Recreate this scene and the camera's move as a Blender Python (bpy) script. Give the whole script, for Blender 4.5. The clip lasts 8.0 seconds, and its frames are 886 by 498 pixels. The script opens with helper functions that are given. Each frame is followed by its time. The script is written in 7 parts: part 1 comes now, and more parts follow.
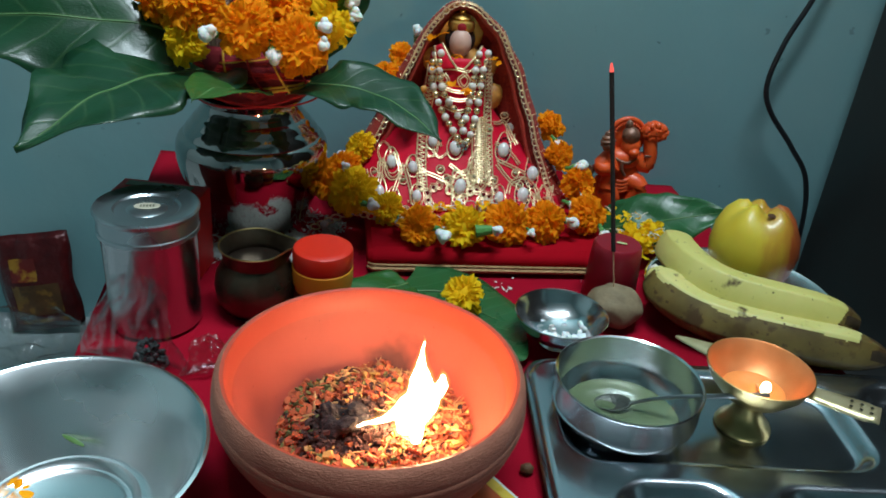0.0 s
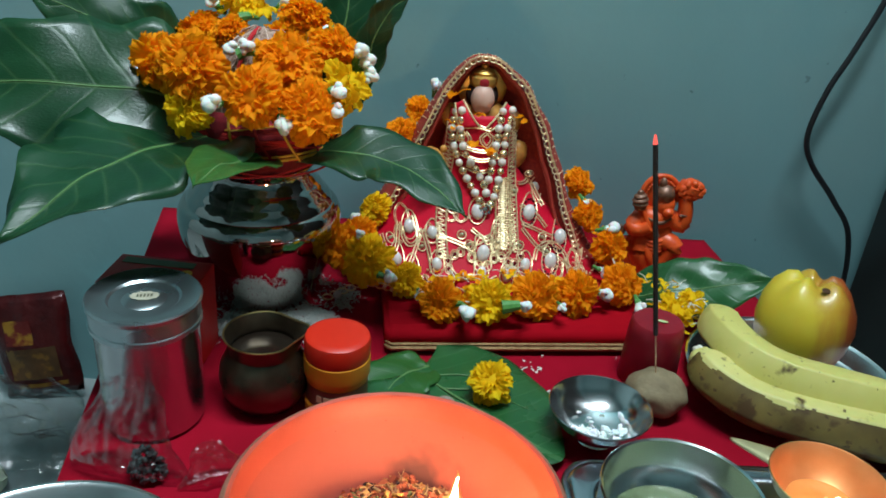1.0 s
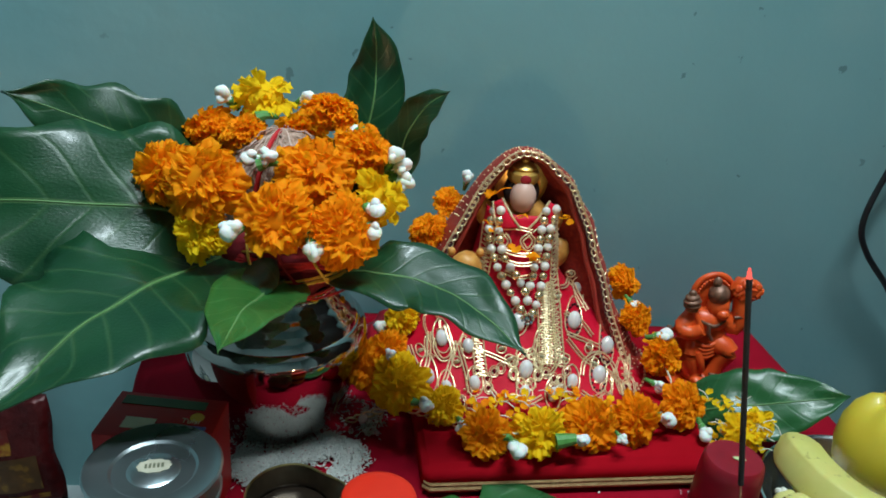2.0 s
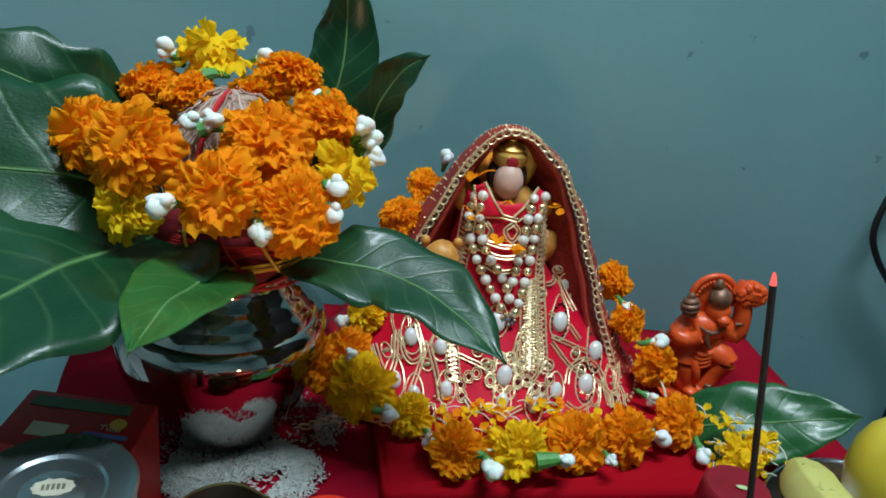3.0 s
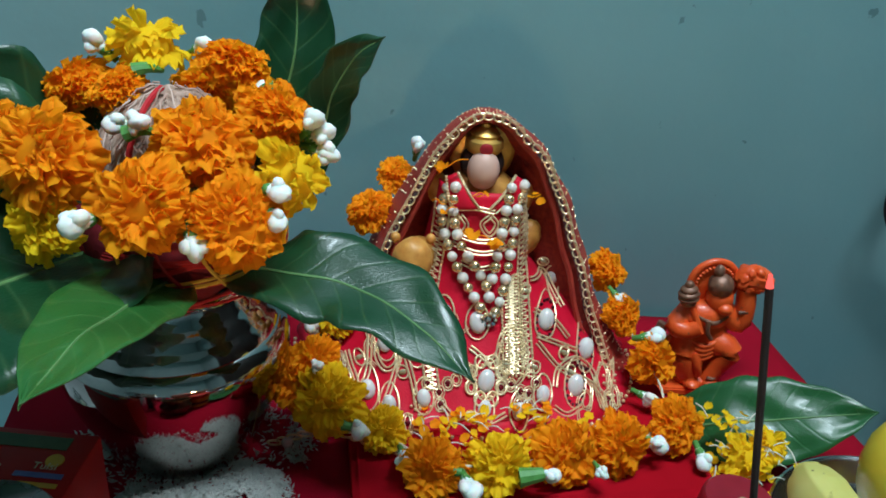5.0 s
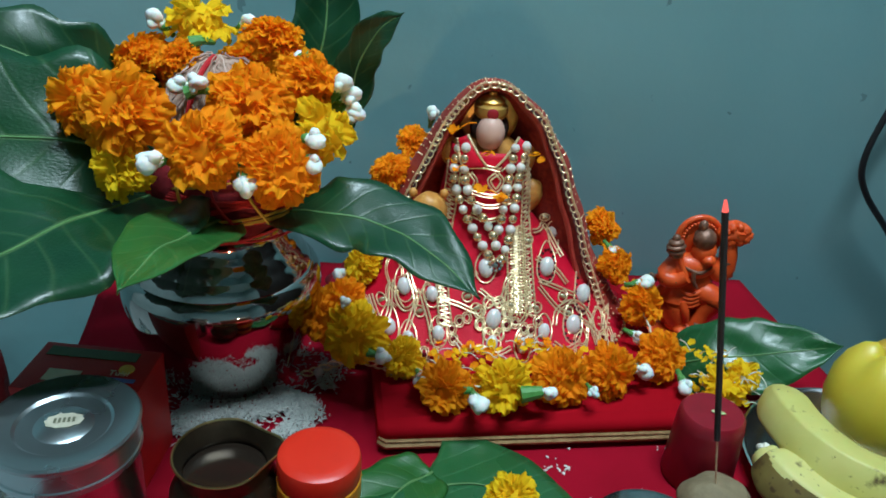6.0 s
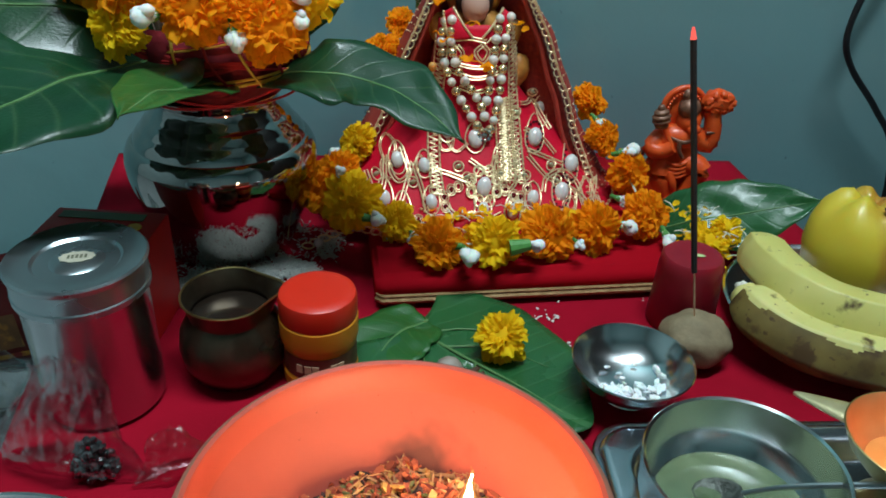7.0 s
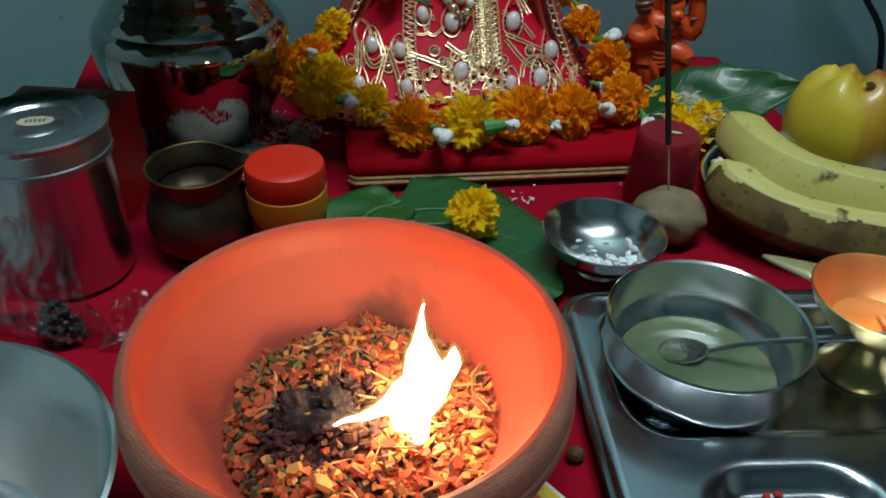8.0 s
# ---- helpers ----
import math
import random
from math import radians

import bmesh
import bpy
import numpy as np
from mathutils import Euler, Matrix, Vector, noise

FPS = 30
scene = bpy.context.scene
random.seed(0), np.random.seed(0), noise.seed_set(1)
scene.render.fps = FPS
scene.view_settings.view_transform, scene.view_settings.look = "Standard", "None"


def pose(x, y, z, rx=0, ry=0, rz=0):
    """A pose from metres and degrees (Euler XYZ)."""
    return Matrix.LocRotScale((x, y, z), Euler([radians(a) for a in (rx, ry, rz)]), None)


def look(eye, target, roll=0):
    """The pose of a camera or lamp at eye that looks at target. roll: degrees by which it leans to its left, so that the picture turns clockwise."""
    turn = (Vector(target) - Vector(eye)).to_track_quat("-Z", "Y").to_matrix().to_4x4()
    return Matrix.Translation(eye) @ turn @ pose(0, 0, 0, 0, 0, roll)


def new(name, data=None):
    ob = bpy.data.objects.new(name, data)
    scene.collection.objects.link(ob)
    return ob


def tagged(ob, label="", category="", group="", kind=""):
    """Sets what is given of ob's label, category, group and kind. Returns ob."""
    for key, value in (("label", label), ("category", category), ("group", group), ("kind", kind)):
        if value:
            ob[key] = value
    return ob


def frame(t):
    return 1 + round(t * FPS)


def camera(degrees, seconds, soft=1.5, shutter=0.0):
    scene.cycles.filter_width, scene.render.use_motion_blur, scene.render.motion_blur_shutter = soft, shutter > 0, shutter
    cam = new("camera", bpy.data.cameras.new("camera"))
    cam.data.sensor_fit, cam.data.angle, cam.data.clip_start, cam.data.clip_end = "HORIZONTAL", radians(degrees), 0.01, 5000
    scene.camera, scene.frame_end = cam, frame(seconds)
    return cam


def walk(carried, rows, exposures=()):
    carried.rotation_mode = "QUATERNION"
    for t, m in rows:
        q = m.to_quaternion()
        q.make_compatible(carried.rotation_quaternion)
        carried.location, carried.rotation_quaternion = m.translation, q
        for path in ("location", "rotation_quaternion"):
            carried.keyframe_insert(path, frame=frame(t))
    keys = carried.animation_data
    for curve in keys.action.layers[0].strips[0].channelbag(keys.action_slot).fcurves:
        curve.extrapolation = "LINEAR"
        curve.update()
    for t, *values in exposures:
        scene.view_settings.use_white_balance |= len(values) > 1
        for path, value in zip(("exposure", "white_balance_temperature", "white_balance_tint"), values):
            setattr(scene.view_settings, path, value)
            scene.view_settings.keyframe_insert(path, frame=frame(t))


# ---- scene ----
cam = camera(58.6, 8.0, soft=1.75)
PATH = [
    (0, (-0.033, 0.015, 0.319), (0.088, 1.782, -0.611), 5.5),
    (0.5, (-0.031, 0.041, 0.324), (0.089, 1.82, -0.582), 5.5),
    (1, (-0.045, 0.08, 0.336), (0.056, 1.864, -0.562), 4.9),
    (1.5, (-0.067, 0.125, 0.366), (0.033, 1.921, -0.51), 4.1),
    (2, (-0.09, 0.172, 0.363), (0.069, 1.979, -0.48), 5.2),
    (3.5, (-0.069, 0.268, 0.322), (0.151, 2.043, -0.573), 8.6),
    (4, (-0.056, 0.302, 0.317), (0.164, 2.062, -0.608), 7.3),
    (5.5, (-0.053, 0.241, 0.341), (0.118, 2.0, -0.596), 5.0),
    (6, (-0.054, 0.202, 0.335), (0.088, 1.967, -0.595), 4.7),
    (6.5, (-0.047, 0.177, 0.321), (0.082, 1.928, -0.636), 3.1),
    (7, (-0.041, 0.154, 0.295), (0.076, 1.864, -0.736), 2.4),
    (7.5, (-0.033, 0.14, 0.28), (0.077, 1.819, -0.8), 3.2),
    (8, (-0.024, 0.137, 0.261), (0.092, 1.767, -0.893), 2.2),
]
EXPOSURES = [(0, -0.17, 6350, 13), (0.5, -0.04, 6400, 12), (1.0, 0.03, 6450, 11), (1.5, 0.14, 6500, 10), (2.0, 0.05, 6450, 10), (3.5, 0.02, 6150, 10), (4.0, 0.12, 6350, 14),
             (5.5, 0.05, 6050, 9), (6.5, 0.05, 6000, 8), (7.0, -0.12, 6350, 10), (7.5, -0.38, 6500, 11), (8.0, -0.66, 6550, 12)]
walk(cam, [(t, look(eye, target, roll)) for t, eye, target, roll in PATH], EXPOSURES)

# ---------------------------------------------------------------- light
world = bpy.data.worlds.new("world")
scene.world = world
world.use_nodes = True
world.node_tree.nodes["Background"].inputs[0].default_value = (0.5, 0.7, 0.75, 1)
world.node_tree.nodes["Background"].inputs[1].default_value = 0.01


def area(name, eye, target, sx, sy, watts, color):
    data = bpy.data.lights.new(name, "AREA")
    data.shape, data.size, data.size_y = "RECTANGLE", sx, sy
    data.energy, data.color = watts, color
    ob = new(name, data)
    ob.matrix_world = look(eye, target)
    return ob


area("tube_light_lamp", (0.25, 0.30, 1.80), (0.17, 0.55, 0.0), 1.15, 0.12, 46, (0.79, 0.94, 1.0))


# ---------------------------------------------------------------- materials
def nodes_of(m):
    m.use_nodes = True
    return m.node_tree.nodes, m.node_tree.links, m.node_tree.nodes["Principled BSDF"]


def surf(name, c1, c2, scale=30.0, rough=0.5, metal=0.0, bump=0.1, bscale=200.0, rvar=0.1, coat=0.0, island=0.0, objvar=0.0,
         trans=0.0, ior=1.45, sheen=0.0, sss=0.0, sss_r=0.01, spec=0.5, dist=0.001, detail=4.0, contrast=0.25, stretch=(1, 1, 1)):
    """A procedural surface: two colours mixed by broad noise, fine relief, uneven gloss."""
    m = bpy.data.materials.new(name)
    n, l, p = nodes_of(m)
    tc = n.new("ShaderNodeTexCoord")
    mp = n.new("ShaderNodeMapping")
    mp.inputs["Scale"].default_value = stretch
    l.new(tc.outputs["Object"], mp.inputs["Vector"])
    big = n.new("ShaderNodeTexNoise")
    big.inputs["Scale"].default_value, big.inputs["Detail"].default_value = scale, detail
    l.new(mp.outputs[0], big.inputs["Vector"])
    ramp = n.new("ShaderNodeMapRange")
    ramp.inputs[1].default_value, ramp.inputs[2].default_value = 0.5 - contrast, 0.5 + contrast
    l.new(big.outputs["Fac"], ramp.inputs[0])
    mix = n.new("ShaderNodeMix")
    mix.data_type = "RGBA"
    mix.inputs[6].default_value, mix.inputs[7].default_value = (*c1, 1), (*c2, 1)
    fac = ramp.outputs[0]
    if island or objvar:
        if island:
            src = n.new("ShaderNodeNewGeometry").outputs["Random Per Island"]
            amount = island
        else:
            src = n.new("ShaderNodeObjectInfo").outputs["Random"]
            amount = objvar
        mx = n.new("ShaderNodeMix")
        mx.inputs[0].default_value = amount
        l.new(fac, mx.inputs[2])
        l.new(src, mx.inputs[3])
        fac = mx.outputs[0]
    l.new(fac, mix.inputs[0])
    l.new(mix.outputs[2], p.inputs["Base Color"])
    fine = n.new("ShaderNodeTexNoise")
    fine.inputs["Scale"].default_value, fine.inputs["Detail"].default_value = bscale, 5.0
    l.new(mp.outputs[0], fine.inputs["Vector"])
    rr = n.new("ShaderNodeMapRange")
    rr.inputs[3].default_value, rr.inputs[4].default_value = max(0.02, rough - rvar), min(1.0, rough + rvar)
    l.new(big.outputs["Fac"], rr.inputs[0])
    l.new(rr.outputs[0], p.inputs["Roughness"])
    if bump:
        b = n.new("ShaderNodeBump")
        b.inputs["Strength"].default_value, b.inputs["Distance"].default_value = bump, dist
        l.new(fine.outputs["Fac"], b.inputs["Height"])
        l.new(b.outputs[0], p.inputs["Normal"])
    p.inputs["Metallic"].default_value = metal
    p.inputs["Specular IOR Level"].default_value = spec
    p.inputs["Coat Weight"].default_value = coat
    p.inputs["Coat Roughness"].default_value = 0.15
    p.inputs["Transmission Weight"].default_value = trans
    p.inputs["IOR"].default_value = ior
    if sheen:
        p.inputs["Sheen Weight"].default_value = sheen
        p.inputs["Sheen Tint"].default_value = (*c2, 1)
    if sss:
        p.inputs["Subsurface Weight"].default_value = sss
        p.inputs["Subsurface Scale"].default_value = sss_r
    return m


def translucent(m, color, amount):
    """Adds light shining through a thin sheet."""
    n, l, p = nodes_of(m)
    t = n.new("ShaderNodeBsdfTranslucent")
    t.inputs[0].default_value = (*color, 1)
    mx = n.new("ShaderNodeMixShader")
    mx.inputs[0].default_value = amount
    l.new(p.outputs[0], mx.inputs[1])
    l.new(t.outputs[0], mx.inputs[2])
    l.new(mx.outputs[0], n["Material Output"].inputs["Surface"])
    return m


def see_through(m, amount):
    """Mixes in clear holes, as in a net or a thin film."""
    n, l, p = nodes_of(m)
    t = n.new("ShaderNodeBsdfTransparent")
    mx = n.new("ShaderNodeMixShader")
    mx.inputs[0].default_value = amount
    l.new(p.outputs[0], mx.inputs[1])
    l.new(t.outputs[0], mx.inputs[2])
    l.new(mx.outputs[0], n["Material Output"].inputs["Surface"])
    return m


def glow(name, color, strength, clear=0.0):
    m = bpy.data.materials.new(name)
    m.use_nodes = True
    n, l = m.node_tree.nodes, m.node_tree.links
    e = n.new("ShaderNodeEmission")
    e.inputs[0].default_value, e.inputs[1].default_value = (*color, 1), strength
    out = e.outputs[0]
    if clear:
        t = n.new("ShaderNodeBsdfTransparent")
        mx = n.new("ShaderNodeMixShader")
        mx.inputs[0].default_value = clear
        l.new(e.outputs[0], mx.inputs[1])
        l.new(t.outputs[0], mx.inputs[2])
        out = mx.outputs[0]
    l.new(out, n["Material Output"].inputs["Surface"])
    return m


WALL = surf("teal_distemper", (0.150, 0.325, 0.338), (0.212, 0.405, 0.418), 4, 0.55, bump=0.3, bscale=45, rvar=0.08, dist=0.002, contrast=0.3)


def stained(m, spot, scale, lo, hi, amount=1.0):
    """Lays irregular stains of one colour over a surface."""
    n, l, p = nodes_of(m)
    src = p.inputs["Base Color"].links[0].from_socket
    tc = n.new("ShaderNodeTexCoord")
    nz = n.new("ShaderNodeTexNoise")
    nz.inputs["Scale"].default_value, nz.inputs["Detail"].default_value = scale, 3
    l.new(tc.outputs["Object"], nz.inputs["Vector"])
    r = n.new("ShaderNodeMapRange")
    r.inputs[1].default_value, r.inputs[2].default_value, r.inputs[4].default_value = lo, hi, amount
    l.new(nz.outputs["Fac"], r.inputs[0])
    mx = n.new("ShaderNodeMix")
    mx.data_type = "RGBA"
    mx.inputs[7].default_value = (*spot, 1)
    l.new(r.outputs[0], mx.inputs[0])
    l.new(src, mx.inputs[6])
    l.new(mx.outputs[2], p.inputs["Base Color"])
    return m


stained(WALL, (0.05, 0.12, 0.12), 62, 0.715, 0.738, 0.6)
stained(WALL, (0.27, 0.40, 0.38), 3.2, 0.52, 0.72, 0.6)
PLASTER = surf("teal_plaster", (0.28, 0.38, 0.38), (0.36, 0.46, 0.45), 4, 0.8, bump=0.2, bscale=40)
FLOOR = surf("grey_floor", (0.22, 0.26, 0.26), (0.30, 0.34, 0.34), 9, 0.35, bump=0.1, bscale=80)
CEIL = surf("white_ceiling", (0.60, 0.64, 0.63), (0.68, 0.72, 0.70), 3, 0.9, bump=0.1)
CABINET = surf("dark_brown_paint", (0.018, 0.011, 0.010), (0.032, 0.020, 0.017), 7, 0.42, bump=0.08, bscale=30)
RUBBER = surf("black_rubber", (0.008, 0.010, 0.012), (0.014, 0.016, 0.018), 60, 0.45, bump=0.05)
WOOD = surf("plain_wood", (0.16, 0.09, 0.05), (0.26, 0.15, 0.08), 14, 0.6, bump=0.15, bscale=120, stretch=(1, 8, 1))
CLOTH = surf("red_cotton", (0.25, 0.002, 0.012), (0.34, 0.003, 0.018), 18, 0.9, bump=0.35, bscale=900, rvar=0.05, spec=0.12, dist=0.0006)
VELVET = surf("red_velvet", (0.33, 0.002, 0.008), (0.43, 0.003, 0.012), 25, 0.9, bump=0.3, bscale=1200, rvar=0.05, sheen=0.08, spec=0.1, dist=0.0006)
SATIN = surf("red_satin", (0.50, 0.003, 0.020), (0.64, 0.006, 0.032), 60, 0.5, bump=0.35, bscale=700, spec=0.25, dist=0.0006)
LACE = surf("gold_lace", (0.74, 0.55, 0.27), (0.92, 0.76, 0.48), 400, 0.34, 0.55, bump=0.5, bscale=1500, dist=0.0006)
GOLD = surf("gold_thread", (0.74, 0.54, 0.28), (0.94, 0.78, 0.50), 500, 0.32, 0.55, bump=0.3, bscale=2000, dist=0.0004)
TRIM = surf("dull_gold_braid", (0.24, 0.13, 0.05), (0.42, 0.27, 0.12), 300, 0.5, 0.4, bump=0.6, bscale=1400, dist=0.0006)
STEEL = surf("stainless_steel", (0.62, 0.65, 0.65), (0.75, 0.78, 0.78), 20, 0.19, 1.0, bump=0.09, bscale=70, rvar=0.05, dist=0.0006)
TRAYSTEEL = surf("worn_steel", (0.50, 0.55, 0.59), (0.62, 0.67, 0.71), 30, 0.20, 1.0, bump=0.07, bscale=300, rvar=0.08, dist=0.0005)
LIDSTEEL = surf("dull_steel_lid", (0.40, 0.46, 0.48), (0.52, 0.58, 0.60), 25, 0.28, 0.95, bump=0.05, bscale=300, rvar=0.06)
DISHSTEEL = surf("satin_dish_steel", (0.84, 0.87, 0.87), (0.94, 0.95, 0.95), 14, 0.25, 1.0, bump=0.08, bscale=60, rvar=0.08, dist=0.0006)
MIRROR = surf("polished_pot_steel", (0.38, 0.365, 0.35), (0.50, 0.485, 0.46), 12, 0.07, 1.0, bump=0.10, bscale=55, rvar=0.03, dist=0.001)
BRASS = surf("old_brass", (0.36, 0.27, 0.10), (0.52, 0.40, 0.17), 70, 0.35, 1.0, bump=0.15, bscale=300, dist=0.0006)
COPPER = surf("copper_bowl_lining", (0.80, 0.30, 0.10), (0.90, 0.40, 0.17), 60, 0.42, 0.75, bump=0.15, bscale=260, dist=0.0006)
DARKBRASS = surf("dark_tarnished_brass", (0.050, 0.035, 0.022), (0.17, 0.125, 0.08), 45, 0.30, 0.85, bump=0.12, bscale=200, dist=0.0006)
TERRA = surf("terracotta", (0.25, 0.085, 0.050), (0.38, 0.145, 0.088), 60, 0.85, bump=0.7, bscale=420, dist=0.0010, stretch=(1, 1, 3))
TERRA_IN = surf("orange_slip", (0.33, 0.052, 0.029), (0.39, 0.070, 0.041), 25, 0.62, bump=0.15, bscale=250, dist=0.0006)
PLASTIC_RED = surf("red_plastic", (0.60, 0.022, 0.008), (0.68, 0.03, 0.012), 30, 0.35, bump=0.03, sss=0.1, sss_r=0.003)
PLASTIC_YEL = surf("amber_plastic", (0.62, 0.22, 0.012), (0.70, 0.27, 0.02), 30, 0.38, bump=0.03, sss=0.15, sss_r=0.003)
LABEL = surf("dark_printed_label", (0.09, 0.018, 0.012), (0.14, 0.05, 0.03), 120, 0.4, bump=0.0)
PAPER = surf("pale_paper", (0.42, 0.40, 0.30), (0.55, 0.52, 0.40), 200, 0.6, bump=0.05)
WAX = surf("dark_red_wax", (0.20, 0.004, 0.012), (0.27, 0.008, 0.02), 60, 0.38, bump=0.1, bscale=200, sss=0.25, sss_r=0.004, dist=0.0006)

# ---------------------------------------------------------------- building helpers
def link(name, bm, material, parent=None, label="", sharp=35):
    me = bpy.data.meshes.new(name)
    bm.to_mesh(me)
    bm.free()
    for p in me.polygons:
        p.use_smooth = True
    me.set_sharp_from_angle(angle=radians(sharp))
    for m in (material if isinstance(material, (list, tuple)) else [material]):
        me.materials.append(m)
    ob = new(name, me)
    if parent:
        ob.parent = parent
    if label:
        ob["label"] = label
    return ob


def part(name, bm, material, parent, label="", sharp=35):
    return link(name, bm, material, parent, label, sharp)


def thing(name, label, category, m=None, group="", kind=""):
    ob = new(name)
    ob.empty_display_size = 0.02
    if m is not None:
        ob.matrix_world = m
    return tagged(ob, label, category, group, kind)


def box(x0, y0, z0, x1, y1, z1, bevel=0.0, segs=2):
    bm = bmesh.new()
    bmesh.ops.create_cube(bm, size=1)
    for v in bm.verts:
        v.co = Vector(((x0, x1)[v.co.x > 0], (y0, y1)[v.co.y > 0], (z0, z1)[v.co.z > 0]))
    if bevel:
        bmesh.ops.bevel(bm, geom=bm.edges[:], offset=bevel, segments=segs, profile=0.6, affect="EDGES")
    return bm


def lathe(profile, segs=56, wobble=0.0, seed=0, bm=None, at=(0, 0, 0)):
    """Turns (radius, height) pairs about the upright axis."""
    bm = bm or bmesh.new()
    at = Vector(at)
    rings = []
    for r, z in profile:
        if r <= 0:
            rings.append([bm.verts.new(at + Vector((0, 0, z)))])
            continue
        ring = []
        for i in range(segs):
            a = math.tau * i / segs
            k = 1 + wobble * noise.noise(Vector((math.cos(a) * 1.5 + seed, math.sin(a) * 1.5, z * 20)))
            ring.append(bm.verts.new(at + Vector((r * k * math.cos(a), r * k * math.sin(a), z))))
        rings.append(ring)
    for a, b in zip(rings, rings[1:]):
        for i in range(segs):
            j = (i + 1) % segs
            if len(a) == 1 and len(b) > 1:
                bm.faces.new((a[0], b[j], b[i]))
            elif len(b) == 1 and len(a) > 1:
                bm.faces.new((a[i], a[j], b[0]))
            elif len(a) > 1:
                bm.faces.new((a[i], a[j], b[j], b[i]))
    bmesh.ops.recalc_face_normals(bm, faces=bm.faces[:])
    return bm


def curve_through(pts, n):
    """A smooth line of n + 1 points through the given ones."""
    pts = [Vector(p) for p in pts]
    ext = [pts[0] * 2 - pts[1], *pts, pts[-1] * 2 - pts[-2]]
    out = []
    for k in range(n + 1):
        t = k / n * (len(pts) - 1)
        i = min(int(t), len(pts) - 2)
        f = t - i
        a, b, c, d = ext[i:i + 4]
        out.append(0.5 * ((2 * b) + (c - a) * f + (2 * a - 5 * b + 4 * c - d) * f * f + (3 * b - a - 3 * c + d) * f ** 3))
    return out


def tube(pts, radius, segs=8, bm=None, closed=False):
    """Sweeps a ring along points; radius is a number or a function of 0..1."""
    bm = bm or bmesh.new()
    pts = [Vector(p) for p in pts]
    n = len(pts)
    up = Vector((0.13, 0.21, 0.97))
    rings = []
    for i, p in enumerate(pts):
        d = (pts[(i + 1) % n] - pts[i - 1]) if closed else (pts[min(i + 1, n - 1)] - pts[max(i - 1, 0)])
        d.normalize()
        side = d.cross(up)
        if side.length < 1e-4:
            side = d.cross(Vector((1, 0, 0)))
        side.normalize()
        other = side.cross(d).normalized()
        r = radius(i / max(1, n - 1)) if callable(radius) else radius
        rings.append([bm.verts.new(p + r * (side * math.cos(math.tau * k / segs) + other * math.sin(math.tau * k / segs))) for k in range(segs)])
    pairs = list(zip(rings, rings[1:])) + ([(rings[-1], rings[0])] if closed else [])
    for a, b in pairs:
        for k in range(segs):
            j = (k + 1) % segs
            bm.faces.new((a[k], a[j], b[j], b[k]))
    if not closed:
        bm.faces.new(rings[0][::-1])
        bm.faces.new(rings[-1])
    return bm


def blob(bm, centre, radii, rot=(0, 0, 0), u=14, v=9, rough=0.0, seed=0):
    """Adds an ellipsoid to bm."""
    m = pose(*centre, *rot) @ Matrix.Diagonal((*radii, 1))
    made = bmesh.ops.create_uvsphere(bm, u_segments=u, v_segments=v, radius=1)["verts"]
    for w in made:
        k = 1 + rough * noise.noise(w.co * 2.2 + Vector((seed * 3.1, seed * 1.7, 0)))
        w.co = m @ (w.co * k)
    return made


def rounded_slab(w, d, z0, z1, r, bevel=0.001, n=8):
    """A flat slab with rounded corners, centred on the origin."""
    bm = bmesh.new()
    ring = []
    for cx, cy, a0 in ((w / 2 - r, d / 2 - r, 0), (-w / 2 + r, d / 2 - r, 90), (-w / 2 + r, -d / 2 + r, 180), (w / 2 - r, -d / 2 + r, 270)):
        for k in range(n + 1):
            a = radians(a0 + 90 * k / n)
            ring.append(bm.verts.new((cx + r * math.cos(a), cy + r * math.sin(a), z0)))
    f = bm.faces.new(ring)
    top = bmesh.ops.extrude_face_region(bm, geom=[f])["geom"]
    for v in top:
        if isinstance(v, bmesh.types.BMVert):
            v.co.z = z1
    bmesh.ops.recalc_face_normals(bm, faces=bm.faces[:])
    if bevel:
        bmesh.ops.bevel(bm, geom=[e for e in bm.edges if len(e.link_faces) == 2 and e.calc_face_angle(0) > 1.0], offset=bevel, segments=2, affect="EDGES")
    return bm


# ---------------------------------------------------------------- the room
WALL_Y, FLOOR_Z = 0.81, -0.22


def room():
    def slab(name, material, label, *b):
        return tagged(link(name, box(*b), material), label, "wall" if "wall" in name else name, kind="structure")

    w = box(-1.6, WALL_Y, FLOOR_Z, 1.7, WALL_Y + 0.12, 2.4)
    tagged(link("wall_north", w, WALL), "teal painted plaster wall behind the altar", "wall", kind="structure")
    slab("wall_west", PLASTER, "painted plaster side wall", -1.72, -1.8, FLOOR_Z, -1.6, WALL_Y + 0.12, 2.4)
    slab("wall_east", PLASTER, "painted plaster side wall", 1.7, -1.8, FLOOR_Z, 1.82, WALL_Y + 0.12, 2.4)
    slab("wall_south", PLASTER, "painted plaster wall of the room", -1.72, -1.92, FLOOR_Z, 1.82, -1.8, 2.4)
    slab("floor", FLOOR, "grey smooth cement floor", -1.72, -1.92, FLOOR_Z - 0.1, 1.82, WALL_Y + 0.12, FLOOR_Z)
    slab("ceiling", CEIL, "white painted ceiling", -1.72, -1.92, 2.4, 1.82, WALL_Y + 0.12, 2.5)


room()


